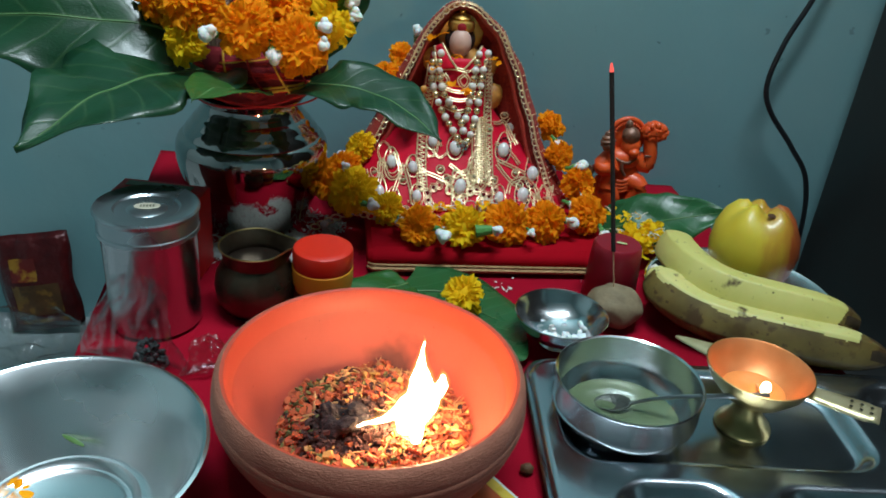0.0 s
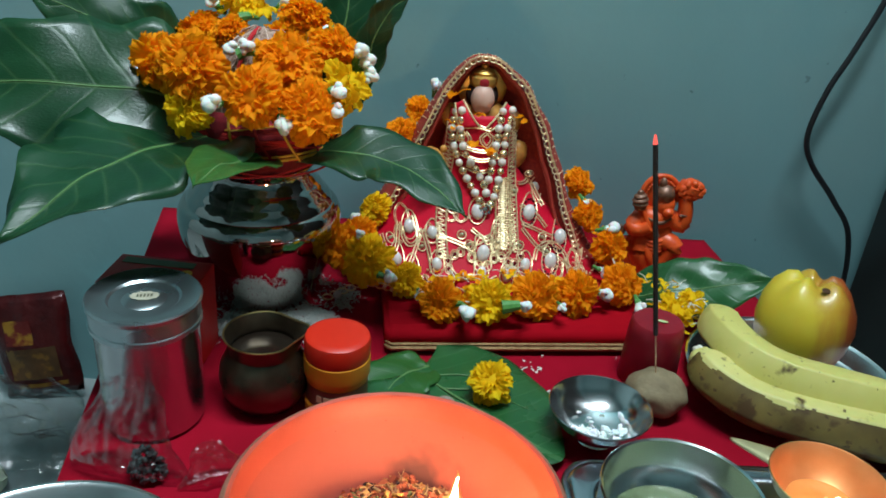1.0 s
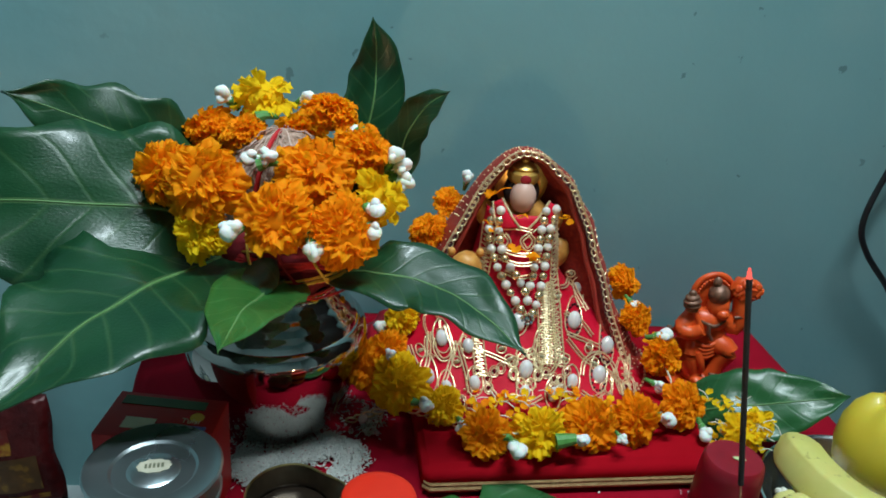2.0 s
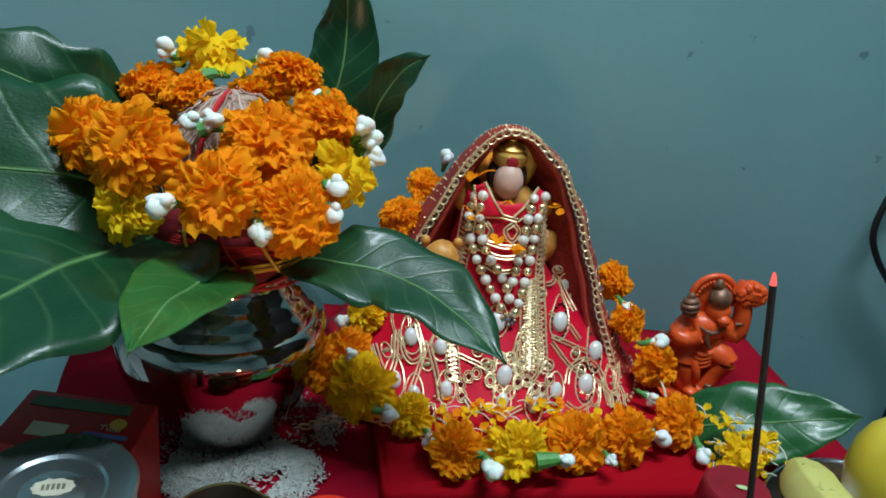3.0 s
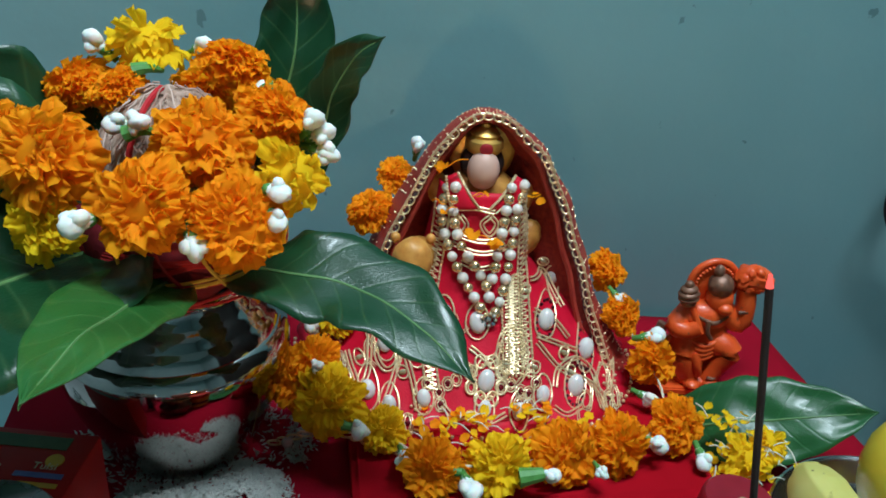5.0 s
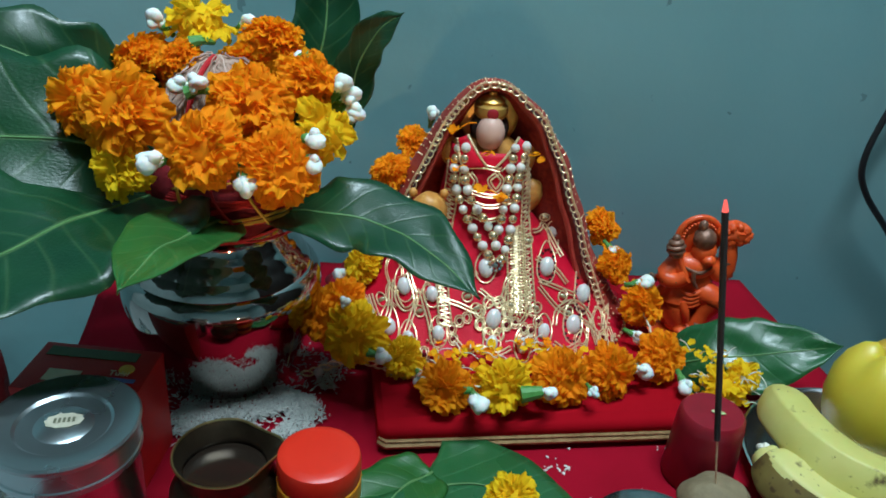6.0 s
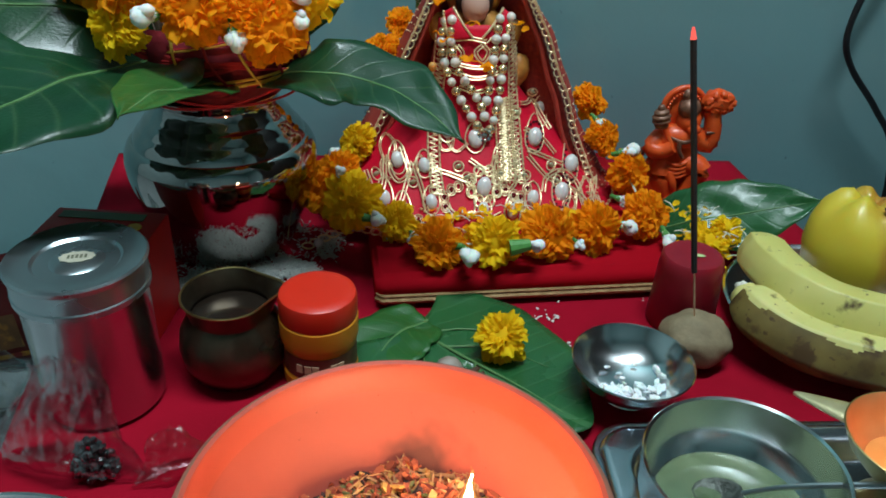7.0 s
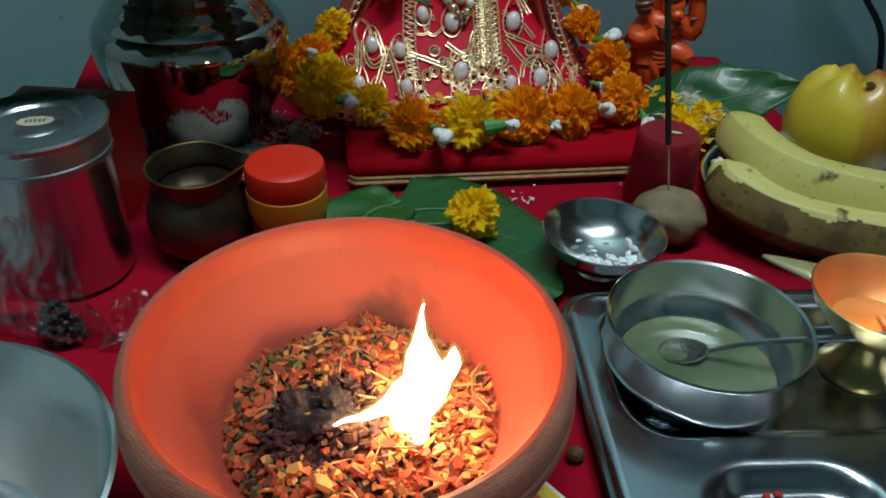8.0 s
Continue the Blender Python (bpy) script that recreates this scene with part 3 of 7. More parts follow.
def oil_lamp():
    c = thing("oil_lamp", "footed brass oil lamp with a copper-coloured bowl and leaf handle", "oil lamp", pose(0.193, 0.4003, 0.0035))
    part("foot", lathe([(0, 0), (0.0165, 0), (0.0175, 0.0015), (0.0165, 0.004), (0.0125, 0.0075), (0.0095, 0.013), (0.0085, 0.019), (0.0090, 0.022), (0.0, 0.022)], 48), BRASS, c)
    part("bowl", lathe([(0.0, 0.0205), (0.0100, 0.0215), (0.0200, 0.0270), (0.0285, 0.0370), (0.0318, 0.0445), (0.0322, 0.0455), (0.0316, 0.0458)], 64), BRASS, c)
    part("lining", lathe([(0.0316, 0.0458), (0.0305, 0.0448), (0.0270, 0.0375), (0.0190, 0.0285), (0.0095, 0.0240), (0.0, 0.0232)], 64), COPPER, c, "copper-coloured inside of the bowl")
    for side, length, w0, w1 in ((136, 0.026, 0.0035, 0.0075), (-32, 0.038, 0.0070, 0.0105)):
        bm = bmesh.new()
        lo, hi = [], []
        for k in range(11):
            t = k / 10
            w = (w0 + (w1 - w0) * t) * (1 if t < 0.9 else 0.8)
            if side == 136:
                w = w1 * (1 - t) ** 0.8 + 0.0006
            x = 0.0300 + length * t
            z = 0.0425 - 0.004 * t if side == 136 else 0.0405 + 0.001 * t
            lo.append([bm.verts.new((x, s * w, z)) for s in (-1, -0.4, 0.4, 1)])
        for a, b in zip(lo, lo[1:]):
            for i in range(3):
                bm.faces.new((a[i], b[i], b[i + 1], a[i + 1]))
        for v in bm.verts:
            v.co.z += 0.0012 * math.cos(v.co.y / w1 * 1.5)
        bmesh.ops.transform(bm, matrix=pose(0, 0, 0, 0, 0, side), verts=bm.verts[:])
        h = part("handle", bm, surf("pale_brass", (0.62, 0.52, 0.27), (0.74, 0.64, 0.38), 90, 0.4, 0.7, bump=0.2, bscale=400), c, "flat pale brass handle")
        h.modifiers.new("thickness", "SOLIDIFY").thickness = 0.0013
        if side != 136:
            dots = surf("punched_dot", (0.03, 0.025, 0.015), (0.05, 0.04, 0.02), 100, 0.6)
            for i in range(3):
                for j in (-1, 1):
                    d = lathe([(0, 0.0004), (0.0009, 0.0004), (0.0010, 0)], 10)
                    bmesh.ops.transform(d, matrix=pose(0, 0, 0, 0, 0, side) @ Matrix.Translation((0.052 + i * 0.0055, j * 0.0028, 0.0432)), verts=d.verts[:])
                    part("punched_dot", d, dots, h)
    oil = surf("warm_oil", (0.55, 0.20, 0.05), (0.65, 0.28, 0.08), 60, 0.15, bump=0.1, coat=0.5)
    part("oil", lathe([(0, 0.0290), (0.0190, 0.0290)], 40), oil, c, "oil in the bowl")
    part("wick", tube([(0.004, 0.004, 0.0290), (0.002, -0.004, 0.0310), (0.001, -0.010, 0.0345)], 0.0012, 8), surf("cotton_wick", (0.7, 0.3, 0.1), (0.8, 0.45, 0.2), 200, 0.9), c)
    bm = bmesh.new()
    blob(bm, (0.001, -0.0105, 0.0380), (0.0030, 0.0030, 0.0044), (0, 0, 0), 12, 9)
    part("flame", bm, glow("lamp_flame", (1.0, 0.62, 0.30), 70), c, "small white-hot flame")


oil_lamp()


def compartment_tray():
    t = thing("compartment_tray", "stainless steel compartment tray with rounded wells", "tray")
    x0, x1, y0, y1 = 0.058, 0.355, 0.205, 0.452
    wells = [(0.072, 0.265, 0.352, 0.440), (0.280, 0.343, 0.352, 0.440), (0.092, 0.166, 0.218, 0.340), (0.180, 0.343, 0.218, 0.340)]

    def rounded(px, py, a, b, c, d, r):
        qx, qy = abs(px - (a + b) / 2) - (b - a) / 2 + r, abs(py - (c + d) / 2) - (d - c) / 2 + r
        return math.hypot(max(qx, 0), max(qy, 0)) + min(max(qx, qy), 0) - r

    bm = bmesh.new()
    nx, ny = 132, 112
    rows = []
    for j in range(ny + 1):
        row = []
        for i in range(nx + 1):
            x, y = x0 + (x1 - x0) * i / nx, y0 + (y1 - y0) * j / ny
            z = 0.0125
            for w in wells:
                s = rounded(x, y, *w, 0.024)
                k = min(1, max(0, -s / 0.011))
                z -= 0.0088 * k * k * (3 - 2 * k)
            s = rounded(x, y, x0, x1, y0, y1, 0.022)
            z -= 0.004 * min(1, max(0, (s + 0.004) / 0.004))
            row.append((bm.verts.new((x, y, z)), s))
        rows.append(row)
    for j in range(ny):
        for i in range(nx):
            q = (rows[j][i], rows[j][i + 1], rows[j + 1][i + 1], rows[j + 1][i])
            if max(c[1] for c in q) < 0.0012:
                bm.faces.new([c[0] for c in q])
    bmesh.ops.delete(bm, geom=[v for v in bm.verts if not v.link_faces], context="VERTS")
    ob = part("tray", bm, TRAYSTEEL, t, sharp=180)
    mod = ob.modifiers.new("thickness", "SOLIDIFY")
    mod.thickness, mod.offset = 0.001, -1
    rim = []
    for cx, cy, a0 in ((x1 - 0.022, y1 - 0.022, 0), (x0 + 0.022, y1 - 0.022, 90), (x0 + 0.022, y0 + 0.022, 180), (x1 - 0.022, y0 + 0.022, 270)):
        for k in range(10):
            a = radians(a0 + 10 * k)
            rim.append((cx + 0.022 * math.cos(a), cy + 0.022 * math.sin(a), 0.0092))
    part("rolled_rim", tube(rim, 0.0017, 6, closed=True), TRAYSTEEL, t)
    # small red lumps added in place of flat red marks in this well
    bm = bmesh.new()
    rnd = random.Random(8)
    for k in range(70):
        s = rnd.uniform(0.0006, 0.002)
        blob(bm, (rnd.gauss(0.122, 0.010), rnd.gauss(0.318, 0.006), 0.0042 + s * 0.3), (s, s, s * 0.5), (0, 0, rnd.uniform(0, 90)), 6, 4, 0.4, k)
    red = surf("red_marks", (0.35, 0.012, 0.010), (0.5, 0.03, 0.02), 200, 0.9)
    tagged(link("red_marks", bm, red), "small red lumps standing in for red marks in a tray well", "powder", kind="stuff")


compartment_tray()


def fruit_plate():
    p = thing("steel_plate", "round stainless steel plate with a raised rim under the fruit", "plate", pose(0.245, 0.553, 0.0015))
    part("plate", lathe([(0, 0), (0.062, 0), (0.066, 0.002), (0.072, 0.0105), (0.0755, 0.0120), (0.0760, 0.0130), (0.0745, 0.0134), (0.0715, 0.0118), (0.0655, 0.0032), (0.0615, 0.0012), (0, 0.0012)], 80), STEEL, p)


fruit_plate()


def apple():
    skin = surf("yellow_red_apple_skin", (0.57, 0.42, 0.025), (0.65, 0.51, 0.045), 30, 0.38, bump=0.06, bscale=120, coat=0.25, sss=0.1, sss_r=0.004)
    n, l, p = nodes_of(skin)
    src = p.inputs["Base Color"].links[0].from_socket
    tc = n.new("ShaderNodeNewGeometry")
    sep = n.new("ShaderNodeSeparateXYZ")
    l.new(tc.outputs["Position"], sep.inputs[0])
    nz = n.new("ShaderNodeTexNoise")
    nz.inputs["Scale"].default_value, nz.inputs["Detail"].default_value = 70, 5
    mp = n.new("ShaderNodeMapping")
    mp.inputs["Scale"].default_value = (1, 1, 0.12)
    l.new(tc.outputs["Position"], mp.inputs[0])
    l.new(mp.outputs[0], nz.inputs["Vector"])
    a = n.new("ShaderNodeMath")
    a.operation = "MULTIPLY_ADD"
    a.inputs[1].default_value, a.inputs[2].default_value = 22.0, -5.78
    l.new(sep.outputs["X"], a.inputs[0])
    b = n.new("ShaderNodeMath")
    b.operation = "ADD"
    l.new(a.outputs[0], b.inputs[0])
    l.new(nz.outputs["Fac"], b.inputs[1])
    c = n.new("ShaderNodeMapRange")
    c.inputs[1].default_value, c.inputs[2].default_value = 0.15, 0.85
    l.new(b.outputs[0], c.inputs[0])
    mx = n.new("ShaderNodeMix")
    mx.data_type = "RGBA"
    mx.inputs[7].default_value = (0.36, 0.075, 0.02, 1)
    l.new(c.outputs[0], mx.inputs[0])
    l.new(src, mx.inputs[6])
    l.new(mx.outputs[2], p.inputs["Base Color"])
    t = thing("apple", "yellow apple with a reddish flank, lying blossom end up", "apple", pose(0.2545, 0.5710, 0.004, -8, 5, 10))
    prof = [(0, 0.004), (0.009, 0.001), (0.019, 0.0035), (0.027, 0.012), (0.033, 0.026), (0.0355, 0.040), (0.0335, 0.054), (0.028, 0.065), (0.020, 0.0725), (0.013, 0.0745), (0.0075, 0.0715), (0.0035, 0.066), (0, 0.064)]
    bm = lathe(prof, 56)
    for v in bm.verts:
        a = math.atan2(v.co.y, v.co.x)
        k = max(0, (v.co.z - 0.04) / 0.035)
        v.co.z += 0.0034 * math.cos(5 * a + 0.5) * k * min(1, math.hypot(v.co.x, v.co.y) / 0.015)
        v.co.x *= 1 + 0.03 * math.cos(5 * a) * k + 0.03 * noise.noise(v.co * 30)
        v.co.y *= 1 + 0.03 * noise.noise(v.co * 25 + Vector((3, 0, 0)))
    part("flesh", bm, skin, t, sharp=180)
    bm = bmesh.new()
    for k in range(6):
        blob(bm, (0.0026 * math.cos(k * 1.05), 0.0026 * math.sin(k * 1.05), 0.0668), (0.0016, 0.0008, 0.0016), (0, 20, k * 60), 6, 5, 0.3, k)
    part("calyx", bm, surf("dry_calyx", (0.03, 0.03, 0.012), (0.07, 0.06, 0.02), 300, 0.9), t, "dry dark calyx")
    bm = bmesh.new()
    blob(bm, (-0.006, -0.0195, 0.0722), (0.0036, 0.0024, 0.0006), (38, 0, 0), 10, 6, 0.3)
    part("bruise", bm, surf("brown_bruise", (0.05, 0.02, 0.006), (0.10, 0.045, 0.015), 300, 0.8), t, "dark brown bruise spot")


apple()


def banana_skin(name, c1, c2, spots):
    m = surf(name, c1, c2, 40, 0.5, bump=0.12, bscale=150, sss=0.08, sss_r=0.003)
    n, l, p = nodes_of(m)
    src = p.inputs["Base Color"].links[0].from_socket
    tc = n.new("ShaderNodeTexCoord")
    fac = None
    for scale, lo, hi in ((55, 0.62 - spots, 0.70 - spots), (190, 0.66 - spots * 0.6, 0.72 - spots * 0.6)):
        nz = n.new("ShaderNodeTexNoise")
        nz.inputs["Scale"].default_value, nz.inputs["Detail"].default_value = scale, 6
        l.new(tc.outputs["Object"], nz.inputs["Vector"])
        r = n.new("ShaderNodeMapRange")
        r.inputs[1].default_value, r.inputs[2].default_value = lo, hi
        l.new(nz.outputs["Fac"], r.inputs[0])
        if fac is None:
            fac = r.outputs[0]
        else:
            mxx = n.new("ShaderNodeMath")
            mxx.operation = "MAXIMUM"
            l.new(fac, mxx.inputs[0])
            l.new(r.outputs[0], mxx.inputs[1])
            fac = mxx.outputs[0]
    mx = n.new("ShaderNodeMix")
    mx.data_type = "RGBA"
    mx.inputs[7].default_value = (0.075, 0.040, 0.012, 1)
    l.new(fac, mx.inputs[0])
    l.new(src, mx.inputs[6])
    l.new(mx.outputs[2], p.inputs["Base Color"])
    return m


def banana(label, pts, radius, material, group, torn=False, brown=0.0):
    t = thing("banana", label, "banana", group=group)
    steps = 160
    line = curve_through(pts, steps)

    def girth(u):
        return radius * (0.60 + 0.40 * min(1, u / 0.10) ** 0.6) * (1 if u < 0.74 else 1 - 0.58 * ((u - 0.74) / 0.26) ** 1.6)

    segs = 80
    bm = tube(line, girth, segs)
    for i, v in enumerate(bm.verts):
        k = (i % segs) / segs
        c = line[i // segs]
        facet = math.cos(math.pi / 5) / math.cos(((k + 0.06) * 5 % 1 - 0.5) * math.tau / 5)
        v.co = c + (v.co - c) * (0.45 + 0.68 * facet + 0.015 * noise.noise(v.co * 90))
    # brown lower side: a ragged border runs along the ridge and climbs over the top near the stalk
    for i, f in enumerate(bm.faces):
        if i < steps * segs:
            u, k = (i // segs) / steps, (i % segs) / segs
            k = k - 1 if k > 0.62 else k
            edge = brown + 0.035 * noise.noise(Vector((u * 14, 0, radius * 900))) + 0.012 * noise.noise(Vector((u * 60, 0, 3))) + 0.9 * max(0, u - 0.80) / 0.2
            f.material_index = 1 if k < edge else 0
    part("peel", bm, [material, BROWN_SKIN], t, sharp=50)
    dark = surf("blackened_end", (0.018, 0.012, 0.006), (0.06, 0.035, 0.012), 120, 0.7, bump=0.4)
    bm = tube(line[-22:], lambda u: girth(1 - 21 / 160 * (1 - u)) * 1.03 + 0.0005 * u, 20)
    part("stalk", bm, dark, t, "blackened stalk end")
    bm = bmesh.new()
    d = (line[0] - line[1]).normalized()
    turn = d.to_track_quat("Z", "Y").to_euler()
    blob(bm, line[0], (radius * 0.60, radius * 0.60, radius * 0.42), [math.degrees(a) for a in turn], 16, 9, 0.12, 3)
    part("blossom_end", bm, material, t, "rounded blossom end")
    if torn:
        bm = bmesh.new()
        for k in range(5):
            blob(bm, line[0] + d * radius * 0.30 + Vector((0.0012 * math.cos(k * 1.3), 0.0012 * math.sin(k * 1.3), 0.002 + 0.0008 * k)), (0.0026, 0.0022, 0.0024), (k * 40, 0, 0), 8, 6, 0.4, k)
        part("torn_tip", bm, surf("white_banana_flesh", (0.62, 0.60, 0.50), (0.75, 0.73, 0.64), 200, 0.7), t, "small white torn tip")
    else:
        bm = bmesh.new()
        blob(bm, line[15] + Vector((-0.35, -0.55, 0.76)).normalized() * radius * 0.80, (0.0042, 0.0055, 0.0030), (40, 0, -20), 12, 8, 0.4, 2)
        part("bruise", bm, surf("banana_bruise", (0.10, 0.075, 0.03), (0.17, 0.13, 0.05), 200, 0.7), t, "dark bruise near the tip")


YELLOW_SKIN = banana_skin("ripe_yellow_peel", (0.52, 0.48, 0.12), (0.62, 0.56, 0.18), -0.02)


SPOTTED_SKIN = banana_skin("spotted_green_yellow_peel", (0.54, 0.50, 0.15), (0.64, 0.58, 0.21), 0.0)
BROWN_SKIN = banana_skin("brown_peel", (0.075, 0.048, 0.013), (0.19, 0.135, 0.034), 0.08)
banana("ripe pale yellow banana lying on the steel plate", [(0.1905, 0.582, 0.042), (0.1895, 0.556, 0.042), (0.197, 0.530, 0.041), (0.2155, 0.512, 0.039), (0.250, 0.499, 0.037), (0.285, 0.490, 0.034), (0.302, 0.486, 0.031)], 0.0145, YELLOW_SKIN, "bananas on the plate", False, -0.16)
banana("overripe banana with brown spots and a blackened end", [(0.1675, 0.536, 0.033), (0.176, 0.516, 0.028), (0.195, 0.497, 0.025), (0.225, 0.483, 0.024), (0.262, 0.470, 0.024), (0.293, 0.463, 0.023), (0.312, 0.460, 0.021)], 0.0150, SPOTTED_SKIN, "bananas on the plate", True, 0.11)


# ---------------------------------------------------------------- plant materials
def leaf_material(name, c1, c2, rib, rough):
    """Leaf skin with a pale midrib and side veins laid out along the blade."""
    m = surf(name, c1, c2, 22, rough, bump=0.0, rvar=0.12, coat=0.2)
    n, l, p = nodes_of(m)
    p.inputs["Specular IOR Level"].default_value = 0.5
    src = p.inputs["Base Color"].links[0].from_socket
    uv = n.new("ShaderNodeUVMap")
    sep = n.new("ShaderNodeSeparateXYZ")
    l.new(uv.outputs[0], sep.inputs[0])

    def op(kind, a, b=0.0, c=0.0):
        q = n.new("ShaderNodeMath")
        q.operation = kind
        for i, v in enumerate((a, b, c)):
            if isinstance(v, (int, float)):
                q.inputs[i].default_value = v
            else:
                l.new(v, q.inputs[i])
        return q.outputs[0]

    across = op("ABSOLUTE", sep.outputs["Y"])
    slant = op("MULTIPLY_ADD", across, -0.16, sep.outputs["X"])
    wave = op("SINE", op("MULTIPLY", slant, 62.0))
    vein = op("POWER", op("MULTIPLY_ADD", wave, 0.5, 0.5), 26.0)
    mid = op("LESS_THAN", across, 0.035)
    fac = op("MAXIMUM", op("MULTIPLY", vein, 0.10), op("MULTIPLY", mid, 0.25))
    mx = n.new("ShaderNodeMix")
    mx.data_type = "RGBA"
    mx.inputs[7].default_value = (*rib, 1)
    l.new(fac, mx.inputs[0])
    l.new(src, mx.inputs[6])
    l.new(mx.outputs[2], p.inputs["Base Color"])
    nz = n.new("ShaderNodeTexNoise")
    nz.inputs["Scale"].default_value = 90
    h = op("ADD", op("MULTIPLY", vein, -0.6), op("MULTIPLY", nz.outputs["Fac"], 0.8))
    b = n.new("ShaderNodeBump")
    b.inputs["Strength"].default_value, b.inputs["Distance"].default_value = 0.22, 0.0012
    l.new(h, b.inputs["Height"])
    l.new(b.outputs[0], p.inputs["Normal"])
    return translucent(m, tuple(min(1, c * 2.2) for c in c2), 0.10)


MANGO = leaf_material("mango_leaf_skin", (0.005, 0.036, 0.014), (0.010, 0.062, 0.020), (0.16, 0.28, 0.10), 0.34)
BRIGHTLEAF = leaf_material("young_leaf_skin", (0.016, 0.090, 0.016), (0.026, 0.130, 0.024), (0.18, 0.32, 0.10), 0.36)
BETEL = leaf_material("betel_leaf_skin", (0.014, 0.080, 0.024), (0.024, 0.125, 0.036), (0.14, 0.32, 0.14), 0.28)


def petal_mat(name, c1, c2, glowc):
    m = surf(name, c1, c2, 90, 0.7, bump=0.2, bscale=500, island=0.6, spec=0.2, dist=0.0006)
    return translucent(m, glowc, 0.46)


ORANGE = petal_mat("orange_petals", (0.97, 0.30, 0.002), (1.0, 0.44, 0.004), (1.0, 0.46, 0.006))
YELLOW = petal_mat("yellow_petals", (0.95, 0.60, 0.006), (1.0, 0.75, 0.012), (1.0, 0.68, 0.02))
BUDWHITE = surf("white_jasmine", (0.70, 0.74, 0.68), (0.84, 0.86, 0.82), 120, 0.55, bump=0.15, sss=0.25, sss_r=0.003)
STEMGREEN = surf("green_stem", (0.055, 0.20, 0.035), (0.10, 0.30, 0.07), 200, 0.5, bump=0.2)


# ---------------------------------------------------------------- flowers
def marigold_mesh(name, material, seed, petals=60, ragged=0.12, flat=0.8):
    """A ruffled head of unit radius, its face along +z: broad petals that bend outwards, rank over rank."""
    rnd = random.Random(seed)
    bm = bmesh.new()
    lump = Vector((seed * 1.7, seed * 0.9, 0.0))
    for k in range(petals):
        u = (k + 0.5) / petals
        polar = math.acos(1 - u * 1.50) + rnd.uniform(-0.10, 0.10)
        az = k * 2.399963 + rnd.uniform(-0.35, 0.35)
        d = Vector((math.sin(polar) * math.cos(az), math.sin(polar) * math.sin(az), math.cos(polar)))
        out = Vector((math.cos(polar) * math.cos(az), math.cos(polar) * math.sin(az), -math.sin(polar)))
        side = out.cross(d).normalized()
        twist = rnd.uniform(-0.7, 0.7)
        side, out = side * math.cos(twist) + out * math.sin(twist), out * math.cos(twist) - side * math.sin(twist)
        reach = (0.86 + 0.14 * u) * (1 + rnd.uniform(-ragged, ragged)) * (1 + 0.20 * noise.noise(d * 1.6 + lump))
        wide = rnd.uniform(0.20, 0.34)
        curl = rnd.uniform(0.14, 0.44)
        ph, waves = rnd.uniform(0, 6.3), rnd.uniform(4.5, 8.0)
        rows = []
        for a, wf in ((0.30, 0.34), (0.52, 0.60), (0.72, 0.86), (0.87, 1.0), (0.97, 0.95), (1.0, 0.84)):
            row = []
            for b in range(9):
                q = b / 4 - 1
                ruffle = 0.115 * math.sin(ph + q * waves) * a ** 3
                notch = 0.030 * math.sin(ph * 2 + q * 8) * (a > 0.9)
                v = d * (reach * (a * (1 - 0.15 * q * q * a) + notch) - 0.5 * curl * max(0, a - 0.55) ** 2) + side * (wide * wf * q) + out * (curl * a * a * 0.75 + ruffle - 0.08 * q * q * a)
                row.append(bm.verts.new((v.x, v.y, v.z * flat)))
            rows.append(row)
        for p, q in zip(rows, rows[1:]):
            for b in range(8):
                bm.faces.new((p[b], p[b + 1], q[b + 1], q[b]))
    blob(bm, (0, 0, -0.05), (0.66, 0.66, 0.55), u=12, v=8, rough=0.2, seed=seed)
    me = bpy.data.meshes.new(name)
    bm.to_mesh(me)
    bm.free()
    for p in me.polygons:
        p.use_smooth = True
    me.materials.append(material)
    return me


ORANGE_FLOWERS = [marigold_mesh("marigold", ORANGE, s, n, 0.14, f) for s, n, f in ((1, 120, 0.86), (2, 92, 0.95), (3, 130, 0.80), (4, 104, 0.90), (5, 86, 1.0))]
YELLOW_FLOWERS = [marigold_mesh("marigold", YELLOW, s, n, 0.18, f) for s, n, f in ((11, 92, 0.9), (12, 76, 1.0), (13, 100, 0.85))]
LOOSE_FLOWERS = [marigold_mesh("marigold", YELLOW, s, 34, 0.24, 1.0) for s in (21, 22)]
FLOWER_COUNT = [0]


def facing(centre, towards, spin=0.0):
    z = Vector(towards).normalized()
    return Matrix.Translation(centre) @ z.to_track_quat("Z", "Y").to_matrix().to_4x4() @ pose(0, 0, 0, 0, 0, spin)


def flower(parent, kind, centre, towards, r):
    FLOWER_COUNT[0] += 1
    pool = {"o": ORANGE_FLOWERS, "y": YELLOW_FLOWERS, "l": LOOSE_FLOWERS}[kind]
    ob = new("marigold", pool[FLOWER_COUNT[0] % len(pool)])
    k = FLOWER_COUNT[0]
    ob.parent = parent
    ob.matrix_basis = facing(centre, towards, k * 67) @ Matrix.Diagonal((r, r * (0.94 + 0.03 * (k % 5)), r * 0.95, 1))
    ob["label"] = "ruffled orange marigold head" if kind == "o" else "ruffled yellow marigold head"
    return ob


